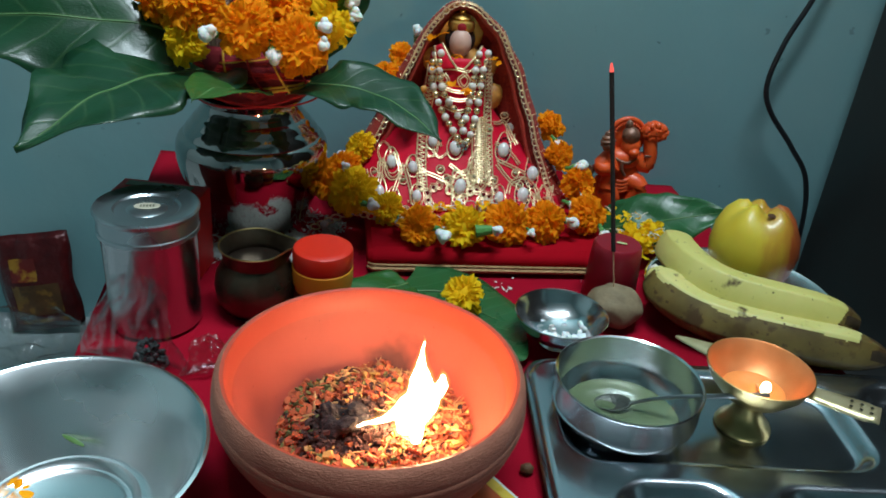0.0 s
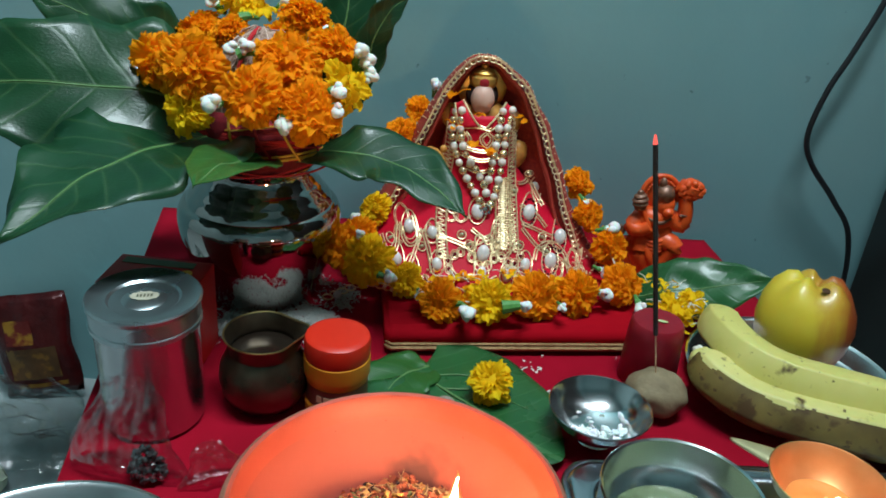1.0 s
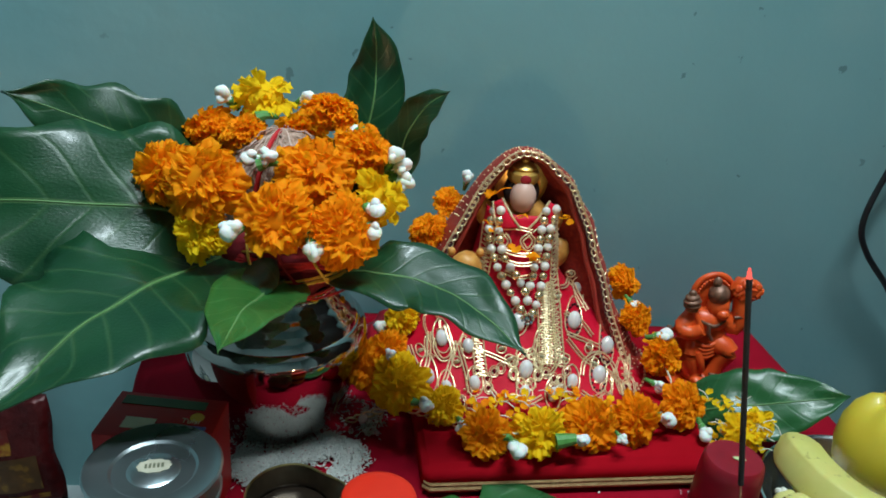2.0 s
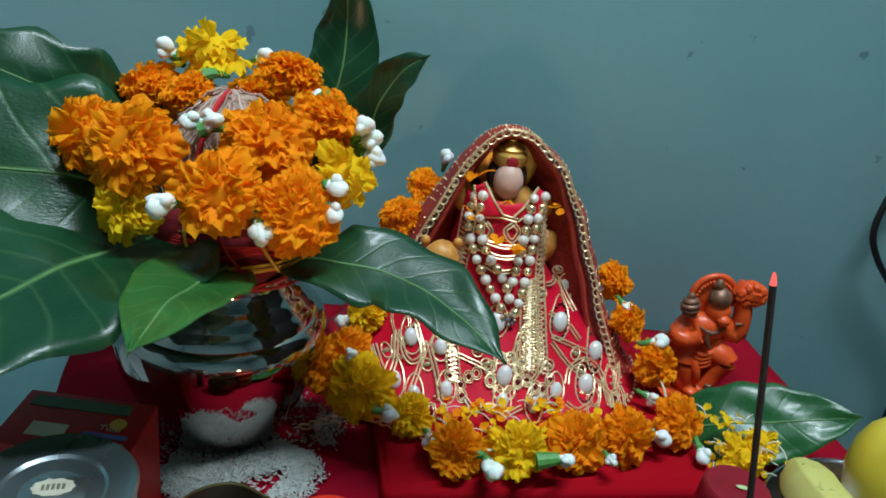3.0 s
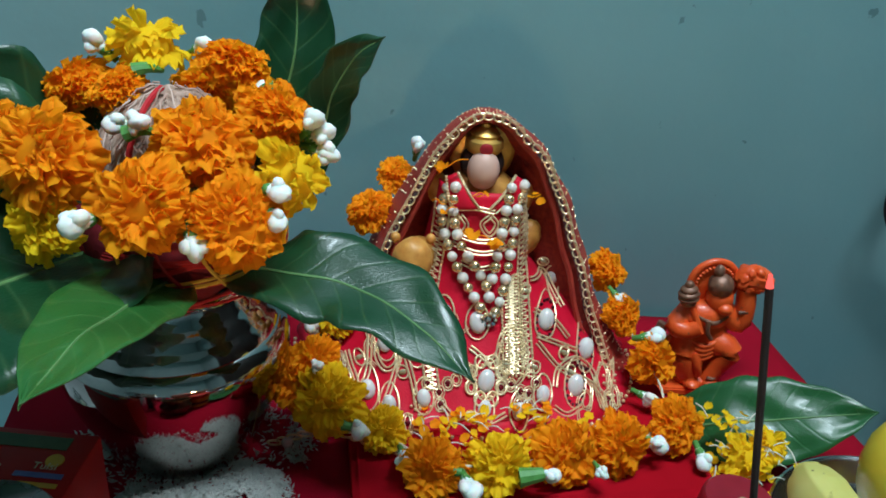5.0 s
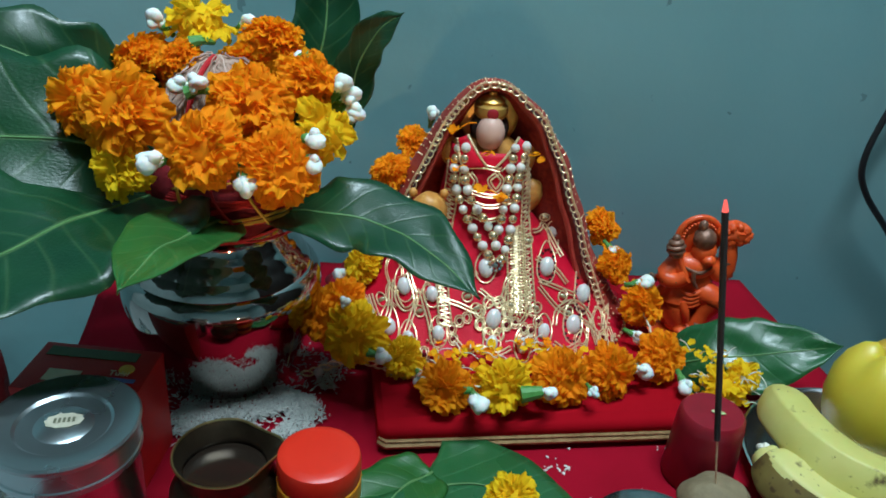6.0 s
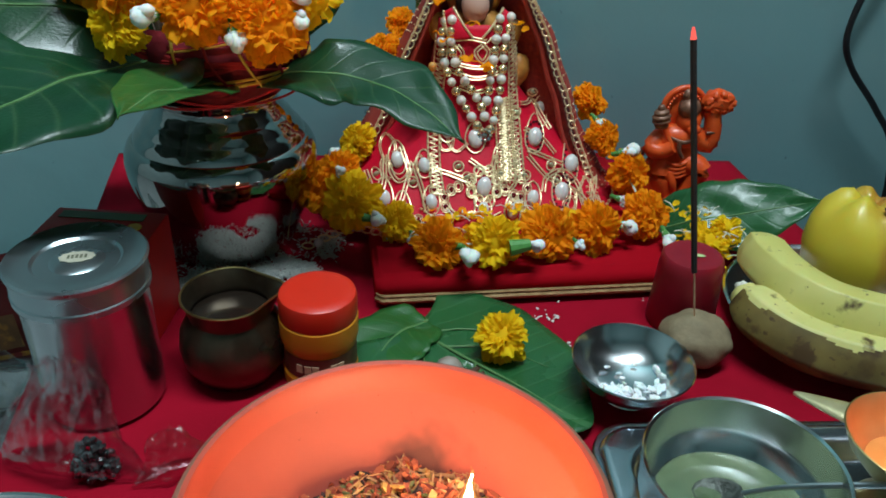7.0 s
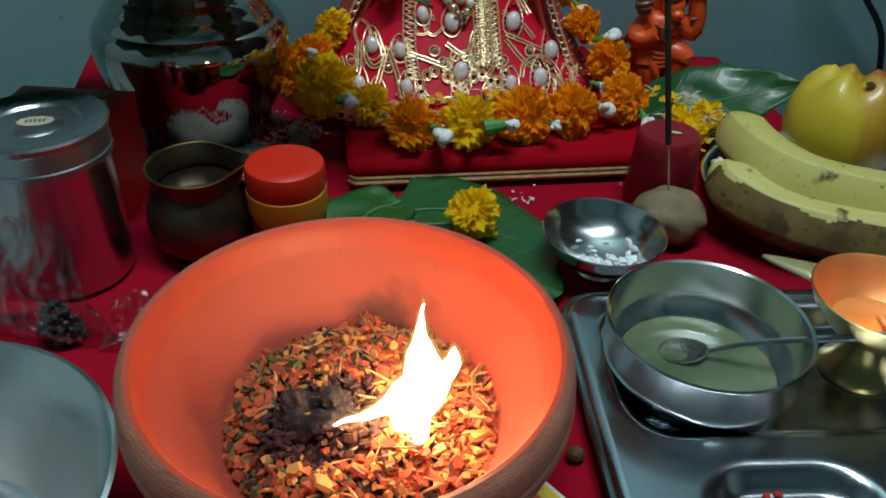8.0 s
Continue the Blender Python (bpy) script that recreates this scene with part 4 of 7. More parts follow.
def bud_mesh():
    bm = lathe([(0, -0.4), (0.26, -0.35), (0.34, 0.0), (0.36, 0.3), (0, 0.5)], 10)
    for k, (lean, length, fat) in enumerate(((0.06, 0.66, 0.58), (0.30, 0.50, 0.46), (0.34, 0.40, 0.40))):
        a = k * 2.1
        blob(bm, (lean * math.cos(a), lean * math.sin(a), 0.28 + length * 0.75), (fat, fat * 0.72, length), (-38 * lean * math.sin(a), 38 * lean * math.cos(a), a * 57), 12, 8, 0.18, k)
    for v in bm.verts:
        v.co += 0.05 * noise.noise_vector(v.co * 3)
    me = bpy.data.meshes.new("bud")
    bm.to_mesh(me)
    bm.free()
    for p in me.polygons:
        p.use_smooth = True
    me.materials.append(BUDWHITE)
    bm = lathe([(0, -1.1), (0.20, -1.05), (0.22, -0.5), (0.34, -0.2), (0.36, 0.1), (0.2, 0.2)], 8)
    me2 = bpy.data.meshes.new("green_calyx")
    bm.to_mesh(me2)
    bm.free()
    for p in me2.polygons:
        p.use_smooth = True
    me2.materials.append(STEMGREEN)
    return me, me2


BUD, CALYX = bud_mesh()


def bud(parent, centre, towards, size):
    ob = new("jasmine_bud", BUD)
    ob.parent = parent
    ob.matrix_basis = facing(centre, towards, centre[0] * 9000) @ Matrix.Diagonal((size * 1.35, size * 1.35, size * 1.25, 1))
    ob["label"] = "white jasmine bud"
    c = new("green_calyx", CALYX)
    c.parent = ob
    return ob


# ---------------------------------------------------------------- water pot with coconut, leaves and flowers
KX, KY = -0.1585, 0.650


def water_pot():
    c = thing("water_pot", "polished round steel water pot with ringed neck, standing in rice", "pot", pose(KX, KY, 0.001))
    base = [(0, 0), (0.040, 0), (0.0425, 0.002), (0.0455, 0.010), (0.0508, 0.024), (0.0562, 0.038), (0.0600, 0.050), (0.0622, 0.062), (0.0628, 0.070), (0.0622, 0.0765), (0.0600, 0.0815), (0.0575, 0.0840), (0.0560, 0.0846)]
    neck = [(0.0560, 0.0846), (0.0548, 0.0880), (0.0524, 0.0914), (0.0507, 0.0928), (0.0502, 0.0936), (0.0483, 0.0968), (0.0458, 0.0998), (0.0442, 0.1010), (0.0436, 0.1020), (0.0416, 0.1048), (0.0402, 0.1068), (0.0395, 0.1090), (0.0394, 0.1110)]
    lip = [(0.0394, 0.1110), (0.0408, 0.1140), (0.0428, 0.1160), (0.0432, 0.1172), (0.0424, 0.1178), (0.0395, 0.1150), (0.0380, 0.1110), (0.0372, 0.1040)]
    part("body", lathe(base, 96), MIRROR, c, sharp=60)
    part("neck", lathe(neck, 96), MIRROR, c, "stepped ringed neck", sharp=60)
    part("lip", lathe(lip, 96), MIRROR, c, sharp=60)


water_pot()


def rice_bed():
    rnd = random.Random(5)
    verts, faces = [], []
    n = 0
    while n < 5600:
        x, y = rnd.uniform(-0.085, 0.085), rnd.uniform(-0.085, 0.085)
        r = math.hypot(x, y)
        lim = 0.060 + 0.018 * noise.noise(Vector((math.atan2(y, x) * 1.7, 0.3, 0))) + rnd.gauss(0, 0.004)
        if r > lim or math.hypot(x + 0.012, y - 0.018) < 0.0405:
            continue
        patch = noise.noise(Vector((x * 34, y * 34, 9.7)))
        if (patch < -0.02 and rnd.random() < 0.93) or (math.hypot(x + 0.012, y - 0.018) < 0.047 and rnd.random() < 0.55):
            continue
        if y > 0.0 and rnd.random() < 0.5:
            continue
        n += 1
        h = max(0.0, 0.007 * (1 - r / 0.095)) * rnd.random() + 0.0008
        a, tilt = rnd.uniform(0, math.pi), rnd.uniform(-0.4, 0.4)
        length, w = rnd.uniform(0.0013, 0.0024), rnd.uniform(0.0005, 0.0008)
        d = Vector((math.cos(a) * math.cos(tilt), math.sin(a) * math.cos(tilt), math.sin(tilt)))
        s = Vector((-math.sin(a), math.cos(a), 0))
        u = d.cross(s)
        c = Vector((KX + 0.012 + x, KY - 0.018 + y, h + 0.001))
        b = len(verts)
        verts += [c - d * length, c + s * w, c + u * w, c - s * w, c - u * w, c + d * length]
        faces += [(b, b + 2, b + 1), (b, b + 3, b + 2), (b, b + 4, b + 3), (b, b + 1, b + 4), (b + 5, b + 1, b + 2), (b + 5, b + 2, b + 3), (b + 5, b + 3, b + 4), (b + 5, b + 4, b + 1)]
    me = bpy.data.meshes.new("rice")
    me.from_pydata(verts, [], faces)
    me.materials.append(surf("white_rice", (0.40, 0.42, 0.39), (0.56, 0.57, 0.53), 90, 0.6, bump=0, island=0.5))
    tagged(new("rice", me), "loose white rice grains spread on the red cloth", "rice", kind="stuff")


rice_bed()


def coconut():
    c = thing("coconut", "husked coconut wrapped in red cloth and threads on the pot", "coconut", pose(KX + 0.006, KY, 0.116))
    fibre = surf("coconut_fibre", (0.26, 0.15, 0.10), (0.56, 0.40, 0.32), 240, 0.9, bump=1.0, bscale=700, stretch=(1, 1, 0.10), contrast=0.15, dist=0.002)
    bm = bmesh.new()
    blob(bm, (-0.002, 0.006, 0.046), (0.038, 0.038, 0.050), (0, 0, 0), 48, 30, 0.10, 1)
    for v in bm.verts:
        a = math.atan2(v.co.y, v.co.x)
        v.co += Vector((math.cos(a), math.sin(a), 0)) * 0.0012 * math.sin(a * 26 + 5 * noise.noise(v.co * 50))
    husk = part("husk", bm, fibre, c)
    tuft = random.Random(41)
    bm = bmesh.new()
    for k in range(150):
        a, p = tuft.uniform(0, math.tau), tuft.uniform(0.05, 1.25)
        line = []
        for i in range(6):
            q, b = p + 0.11 * i, a + tuft.uniform(-0.10, 0.10)
            lift = 1.02 + 0.03 * math.sin(i * 1.3 + k)
            line.append((-0.002 + 0.039 * lift * math.sin(q) * math.cos(b), 0.006 + 0.039 * lift * math.sin(q) * math.sin(b), 0.046 + 0.051 * lift * math.cos(q)))
        tube(line, 0.00045, 4, bm)
    strands = part("fibre", bm, surf("loose_husk_fibre", (0.34, 0.20, 0.15), (0.66, 0.50, 0.42), 90, 0.9, bump=0, island=0.9), husk, "dry pinkish husk fibres")
    tagged(strands, "dry pinkish husk fibres", kind="stuff")
    band = [(-0.002 + 0.0405 * math.sin(q) * math.cos(-1.9), 0.006 + 0.0405 * math.sin(q) * math.sin(-1.9), 0.046 + 0.0525 * math.cos(q)) for q in [0.1 + 0.12 * i for i in range(12)]]
    part("red_band", tube(band, 0.0016, 6), surf("red_tape", (0.40, 0.008, 0.015), (0.52, 0.015, 0.02), 90, 0.6), c, "narrow red cloth band")
    wrapm = surf("dark_red_wrap", (0.16, 0.006, 0.012), (0.26, 0.012, 0.02), 60, 0.8, bump=0.6, bscale=150, dist=0.002)
    bm = lathe([(0.034, 0.0), (0.043, 0.010), (0.050, 0.020), (0.0535, 0.030), (0.052, 0.040), (0.046, 0.048)], 64)
    for v in bm.verts:
        a = math.atan2(v.co.y, v.co.x)
        k = 1 + 0.05 * math.sin(11 * a + 3 * noise.noise(v.co * 40)) + 0.04 * noise.noise(v.co * 60)
        v.co.x *= k
        v.co.y *= k
    part("red_wrap", bm, wrapm, c, "bunched dark red cloth", sharp=180)
    yellow = surf("yellow_thread", (0.62, 0.36, 0.03), (0.74, 0.48, 0.06), 200, 0.7)
    redt = surf("red_thread", (0.42, 0.012, 0.015), (0.55, 0.03, 0.03), 200, 0.7)
    rnd = random.Random(3)
    for k in range(14):
        tilt, z, r = rnd.uniform(-0.5, 0.5), rnd.uniform(0.012, 0.040), 0.0555
        az = rnd.uniform(0, 6.3)
        if k < 3:
            tilt, z, r = 0.10 * k, 0.020 + 0.003 * k, 0.0555
        pts = []
        for i in range(48):
            a = math.tau * i / 48
            zz = z + tilt * 0.03 * math.cos(a - az)
            rr = r * (0.90 + 0.10 * math.sin(min(1, max(0, zz / 0.045)) * math.pi))
            pts.append((rr * math.cos(a), rr * math.sin(a), zz))
        part("thread", tube(pts, 0.0009 if k < 3 else 0.0008, 5, closed=True), yellow if k < 4 else redt, c)
    for k in range(5):
        a = -1.9 + k * 0.33
        pts = [(0.051 * math.cos(a), 0.051 * math.sin(a), 0.050), (0.058 * math.cos(a + 0.1), 0.058 * math.sin(a + 0.1), 0.034), (0.0555 * math.cos(a + 0.28), 0.0555 * math.sin(a + 0.28), 0.018)]
        part("thread", tube(curve_through(pts, 12), 0.0009, 5), redt if k % 2 else yellow, c)


coconut()


def coconut_garland():
    g = thing("flower_garland", "orange and yellow marigold garland with jasmine buds around the coconut", "garland")
    core = Vector((KX + 0.008, KY - 0.005, 0.165))
    spots = [("l", (-0.171, 0.688, 0.224), 0.022), ("o", (-0.127, 0.687, 0.218), 0.0215), ("o", (-0.190, 0.592, 0.200), 0.0245), ("o", (-0.214, 0.612, 0.196), 0.0215), ("o", (-0.130, 0.622, 0.199), 0.0250),
             ("o", (-0.147, 0.577, 0.187), 0.0225), ("o", (-0.112, 0.589, 0.175), 0.0235), ("y", (-0.191, 0.584, 0.174), 0.0175), ("l", (-0.091, 0.624, 0.184), 0.0195), ("o", (-0.101, 0.657, 0.203), 0.0210),
             ("o", (-0.206, 0.683, 0.202), 0.0190), ("o", (-0.180, 0.662, 0.209), 0.0160), ("o", (-0.150, 0.720, 0.190), 0.022), ("o", (-0.205, 0.705, 0.180), 0.021), ("y", (-0.105, 0.705, 0.185), 0.020), ("o", (-0.224, 0.650, 0.180), 0.020)]
    for kind, p, r in spots:
        p = Vector(p)
        d = (p - core).normalized() + Vector((0, -0.35, 0.25))
        flower(g, kind, p, d, r * 0.98)
    for p, d, s in (((-0.129, 0.580, 0.173), (0.3, -0.6, -0.8), 0.0068), ((-0.168, 0.570, 0.183), (-0.4, -0.8, 0.2), 0.0075), ((-0.194, 0.690, 0.221), (-0.7, -0.3, 0.8), 0.0068), ((-0.146, 0.690, 0.224), (0.6, -0.5, 0.4), 0.0066),
                    ((-0.160, 0.622, 0.206), (0.3, -0.7, 0.4), 0.0066), ((-0.166, 0.626, 0.204), (-0.7, -0.5, 0.2), 0.0060), ((-0.098, 0.598, 0.188), (0.7, -0.5, 0.1), 0.0066), ((-0.097, 0.594, 0.179), (0.6, -0.7, -0.4), 0.0060),
                    ((-0.084, 0.652, 0.194), (0.9, -0.2, 0.5), 0.0072), ((-0.082, 0.650, 0.188), (1.0, -0.3, -0.2), 0.0072), ((-0.086, 0.648, 0.200), (0.5, -0.3, 0.9), 0.0066), ((-0.113, 0.668, 0.208), (0.4, -0.6, 0.6), 0.0064)):
        bud(g, p, d, s)
    for p, q in (((-0.160, 0.672, 0.217), (-0.172, 0.664, 0.218)), ((-0.152, 0.622, 0.203), (-0.164, 0.617, 0.203)), ((-0.112, 0.664, 0.210), (-0.104, 0.660, 0.215))):
        part("green_calyx", tube(curve_through([p, (Vector(p) + Vector(q)) / 2 + Vector((0, -0.002, 0.002)), q], 8), lambda t: 0.0016 + 0.0024 * t, 8), STEMGREEN, g, "green flower calyx")


coconut_garland()


def leaf(name, label, category, pts, width, up, material, wavy=0.10, cup=0.25, shape=0.75, base=0.12, group="", seed=0, n=36, m=12, tip=1.0):
    """A blade along pts with its face towards up; the margin waves and the halves fold about the midrib."""
    bm = bmesh.new()
    uvl = bm.loops.layers.uv.new("uv")
    line = curve_through(pts, n)
    up = Vector(up).normalized()
    grid, uvs = [], {}
    for i, p in enumerate(line):
        t = i / n
        d = (line[min(i + 1, n)] - line[max(i - 1, 0)]).normalized()
        side = d.cross(up).normalized()
        nor = side.cross(d).normalized()
        s = base * (1 - t) + (1 - base * (1 - t)) * math.sin(math.pi * min(1, t) ** shape) ** 0.85
        s *= 1 if t < 0.9 else (1 - (t - 0.9) / 0.1) ** 0.5 * 0.9 + 0.1 if t < 1 else 0.04
        row = []
        for j in range(m + 1):
            v = j / m * 2 - 1
            edge = 1 + wavy * (0.6 * noise.noise(Vector((t * 9 + seed * 5, v * 0.5 + seed, 0))) + 0.55 * math.sin(t * 31 + seed + v))
            lift = cup * abs(v) * width * s * 0.5 + wavy * width * 0.9 * v * v * math.sin(t * 17 + seed * 2 + (1.6 if v > 0 else 0)) * 0.35 + 0.05 * width * noise.noise(Vector((t * 5, v * 2, seed)))
            q = p + side * (v * width * 0.5 * s * edge) + nor * lift
            vert = bm.verts.new(q)
            uvs[vert] = (t, v)
            row.append(vert)
        grid.append(row)
    for a, b in zip(grid, grid[1:]):
        for j in range(m):
            f = bm.faces.new((a[j], a[j + 1], b[j + 1], b[j]))
            for lo in f.loops:
                lo[uvl].uv = uvs[lo.vert]
    ob = link(name, bm, material, sharp=180)
    mod = ob.modifiers.new("thickness", "SOLIDIFY")
    mod.thickness, mod.offset = 0.0006, 0
    rib = []
    for i in range(0, int(n * 0.95)):
        d = (line[min(i + 1, n)] - line[max(i - 1, 0)]).normalized()
        nor = d.cross(up).normalized().cross(d).normalized()
        rib.append(line[i] + nor * (0.0004 + 0.05 * width * noise.noise(Vector((i / n * 5, 0, seed)))))
    part("midrib", tube(rib, lambda t: 0.0010 - 0.0007 * t, 6), RIB, ob, "pale green midrib")
    return tagged(ob, label, category, group)


RIB = surf("leaf_rib", (0.08, 0.19, 0.06), (0.13, 0.26, 0.09), 90, 0.45)
LG = "leaves set in the water pot"
leaf("mango_leaf", "long glossy dark green leaf hanging over the statuette", "leaf", [(-0.125, 0.628, 0.131), (-0.094, 0.602, 0.1440), (-0.061, 0.592, 0.1440), (-0.031, 0.572, 0.1375), (-0.005, 0.547, 0.1245)], 0.051, (0.12, -0.45, 0.88), MANGO, 0.11, 0.14, 0.95, 0.4, LG, 1)
leaf("mango_leaf", "small bright green leaf pointing forward from the pot", "leaf", [(-0.143, 0.612, 0.134), (-0.151, 0.575, 0.144), (-0.157, 0.525, 0.158), (-0.159, 0.474, 0.166)], 0.047, (0.05, -0.55, 0.80), BRIGHTLEAF, 0.05, 0.15, 0.85, 0.10, LG, 2)
leaf("mango_leaf", "broad drooping dark green leaf with a wavy glossy margin", "leaf", [(-0.172, 0.630, 0.140), (-0.205, 0.570, 0.152), (-0.232, 0.525, 0.148), (-0.266, 0.470, 0.130)], 0.115, (-0.25, -0.55, 0.72), MANGO, 0.16, 0.10, 0.85, 0.4, LG, 3)
leaf("mango_leaf", "broad dark green leaf spreading to the side of the pot", "leaf", [(-0.185, 0.648, 0.145), (-0.215, 0.612, 0.172), (-0.270, 0.600, 0.180), (-0.330, 0.596, 0.178), (-0.372, 0.590, 0.165)], 0.100, (-0.10, -0.75, 0.66), MANGO, 0.14, 0.10, 0.8, 0.4, LG, 4)
leaf("mango_leaf", "dark green leaf with a lobed edge rising behind the pot", "leaf", [(-0.195, 0.685, 0.142), (-0.225, 0.672, 0.182), (-0.262, 0.650, 0.210), (-0.308, 0.625, 0.235)], 0.062, (0.10, -0.80, 0.60), MANGO, 0.16, 0.06, 0.95, 0.3, LG, 5)
leaf("mango_leaf", "upright pointed dark green leaf behind the flowers", "leaf", [(-0.125, 0.700, 0.140), (-0.106, 0.718, 0.190), (-0.099, 0.728, 0.235), (-0.103, 0.722, 0.276)], 0.046, (0.35, -0.88, 0.25), MANGO, 0.05, 0.12, 0.95, 0.4, LG, 6)
leaf("mango_leaf", "narrow curled dark green leaf behind the flowers", "leaf", [(-0.115, 0.690, 0.135), (-0.086, 0.690, 0.170), (-0.076, 0.688, 0.205), (-0.064, 0.683, 0.228), (-0.050, 0.678, 0.240)], 0.028, (-0.35, -0.85, 0.30), MANGO, 0.16, 0.18, 0.85, 0.4, LG, 7)
leaf("mango_leaf", "dark green leaf low beside the pot neck", "leaf", [(-0.185, 0.640, 0.130), (-0.235, 0.600, 0.128), (-0.290, 0.570, 0.122)], 0.070, (-0.3, -0.4, 0.85), MANGO, 0.10, 0.1, 0.85, 0.4, LG, 8)


# ---------------------------------------------------------------- the clothed statuette
SX, SY = 0.014, 0.722
SKIRT = [(0.0255, 0.112, 0.098), (0.030, 0.105, 0.088), (0.045, 0.088, 0.073), (0.070, 0.064, 0.052), (0.086, 0.044, 0.043), (0.100, 0.033, 0.036), (0.130, 0.0285, 0.027), (0.147, 0.0265, 0.022)]


def skirt_radii(z):
    z = min(max(z, SKIRT[0][0]), SKIRT[-1][0])
    for (a, ax, ay), (b, bx, by) in zip(SKIRT, SKIRT[1:]):
        if z <= b:
            t = (z - a) / (b - a)
            return ax + (bx - ax) * t, ay + (by - ay) * t


def skirt_at(x, z, out=0.0):
    """The place on the front of the dress at x (from its middle) and height z."""
    rx, ry = skirt_radii(z)
    u = min(abs(x) / (rx + out), 0.999)
    return Vector((SX + x, SY - (ry + out) * (1 - u ** 2.4) ** (1 / 2.4), z + out * 0.5))


def statuette():
    bm = bmesh.new()
    blob(bm, (SX, SY + 0.008, 0.075), (0.030, 0.022, 0.055), u=20, v=14)
    blob(bm, (SX, SY, 0.130), (0.026, 0.016, 0.026), u=20, v=12)
    blob(bm, (-0.0275, 0.684, 0.1080), (0.0125, 0.0110, 0.0150), (0, 0, 0), 18, 12, 0.08, 1)
    blob(bm, (-0.022, 0.706, 0.090), (0.018, 0.014, 0.022), (0, 0, 0), 18, 12, 0.08, 1)
    blob(bm, (-0.0270, 0.6745, 0.1030), (0.0068, 0.0052, 0.0058), u=12, v=8)
    for dx in (-0.0105, 0.0105):
        blob(bm, (-0.0275 + dx, 0.690, 0.1200), (0.0032, 0.0028, 0.0034), u=10, v=7)
    blob(bm, (0.047, 0.722, 0.108), (0.009, 0.008, 0.013), (0, 15, 0), 14, 10, 0.1, 2)
    blob(bm, (-0.012, 0.724, 0.138), (0.008, 0.007, 0.012), (0, -20, 0), 14, 10, 0.1, 3)
    blob(bm, (0.040, 0.724, 0.134), (0.008, 0.007, 0.012), (0, 20, 0), 14, 10, 0.1, 4)
    amber = len(bm.faces)
    blob(bm, (0.0125, 0.7095, 0.1580), (0.0098, 0.0095, 0.0124), u=22, v=14)
    blob(bm, (0.0125, 0.7180, 0.1450), (0.0050, 0.0050, 0.0080), u=12, v=8)
    skin = len(bm.faces)
    blob(bm, (0.0125, 0.7190, 0.1590), (0.0136, 0.0100, 0.0130), u=18, v=12)
    hair = len(bm.faces)
    lathe([(0, 0.1665), (0.0100, 0.1672), (0.0118, 0.1705), (0.0112, 0.1750), (0.0085, 0.1765), (0.0090, 0.1785), (0.0065, 0.1810), (0.0030, 0.1825), (0.0032, 0.1845), (0, 0.1868)], 24, bm=bm, at=(0.0125, 0.7180, 0))
    blob(bm, (0.0125, 0.7260, 0.1650), (0.0205, 0.0035, 0.0235), u=24, v=14)
    crown = len(bm.faces)
    blob(bm, (0.0125, 0.7065, 0.1720), (0.0042, 0.0012, 0.0038), u=10, v=6)
    mats = [surf("ochre_painted_clay", (0.42, 0.15, 0.03), (0.66, 0.34, 0.07), 160, 0.45, bump=0.2), surf("pale_painted_clay", (0.56, 0.33, 0.25), (0.62, 0.40, 0.32), 60, 0.45, bump=0.05),
            surf("black_painted_clay", (0.015, 0.01, 0.01), (0.03, 0.02, 0.02), 60, 0.5), surf("gold_paint", (0.55, 0.32, 0.06), (0.72, 0.46, 0.12), 120, 0.35, 0.6, bump=0.2), surf("vermilion_dot", (0.30, 0.006, 0.012), (0.36, 0.01, 0.02), 90, 0.7)]
    bm.faces.ensure_lookup_table()
    for i, f in enumerate(bm.faces):
        f.material_index = 0 if i < amber else 1 if i < skin else 2 if i < hair else 3 if i < crown else 4
    tagged(link("statuette", bm, mats, sharp=50), "small painted clay statuette with a golden crown, dressed in red", "statuette")


statuette()


def gold_line(pts, parent, r=0.0011, out=0.0012):
    line = [skirt_at(x, z, out) for x, z, _ in curve_through([(x, z, 0) for x, z in pts], max(8, 6 * len(pts)))]
    n = len(line)
    offs = []
    for i in range(n):
        d = (line[min(i + 1, n - 1)] - line[max(i - 1, 0)]).normalized()
        offs.append(d.cross(Vector((0, -0.8, 0.6))).normalized() * r * 1.05)
    cord = part("gold_cord", tube([p + q for p, q in zip(line, offs)], r * 0.62, 5), GOLD, parent)
    part("gold_strand", tube([p - q for p, q in zip(line, offs)], r * 0.62, 5), GOLD, cord)


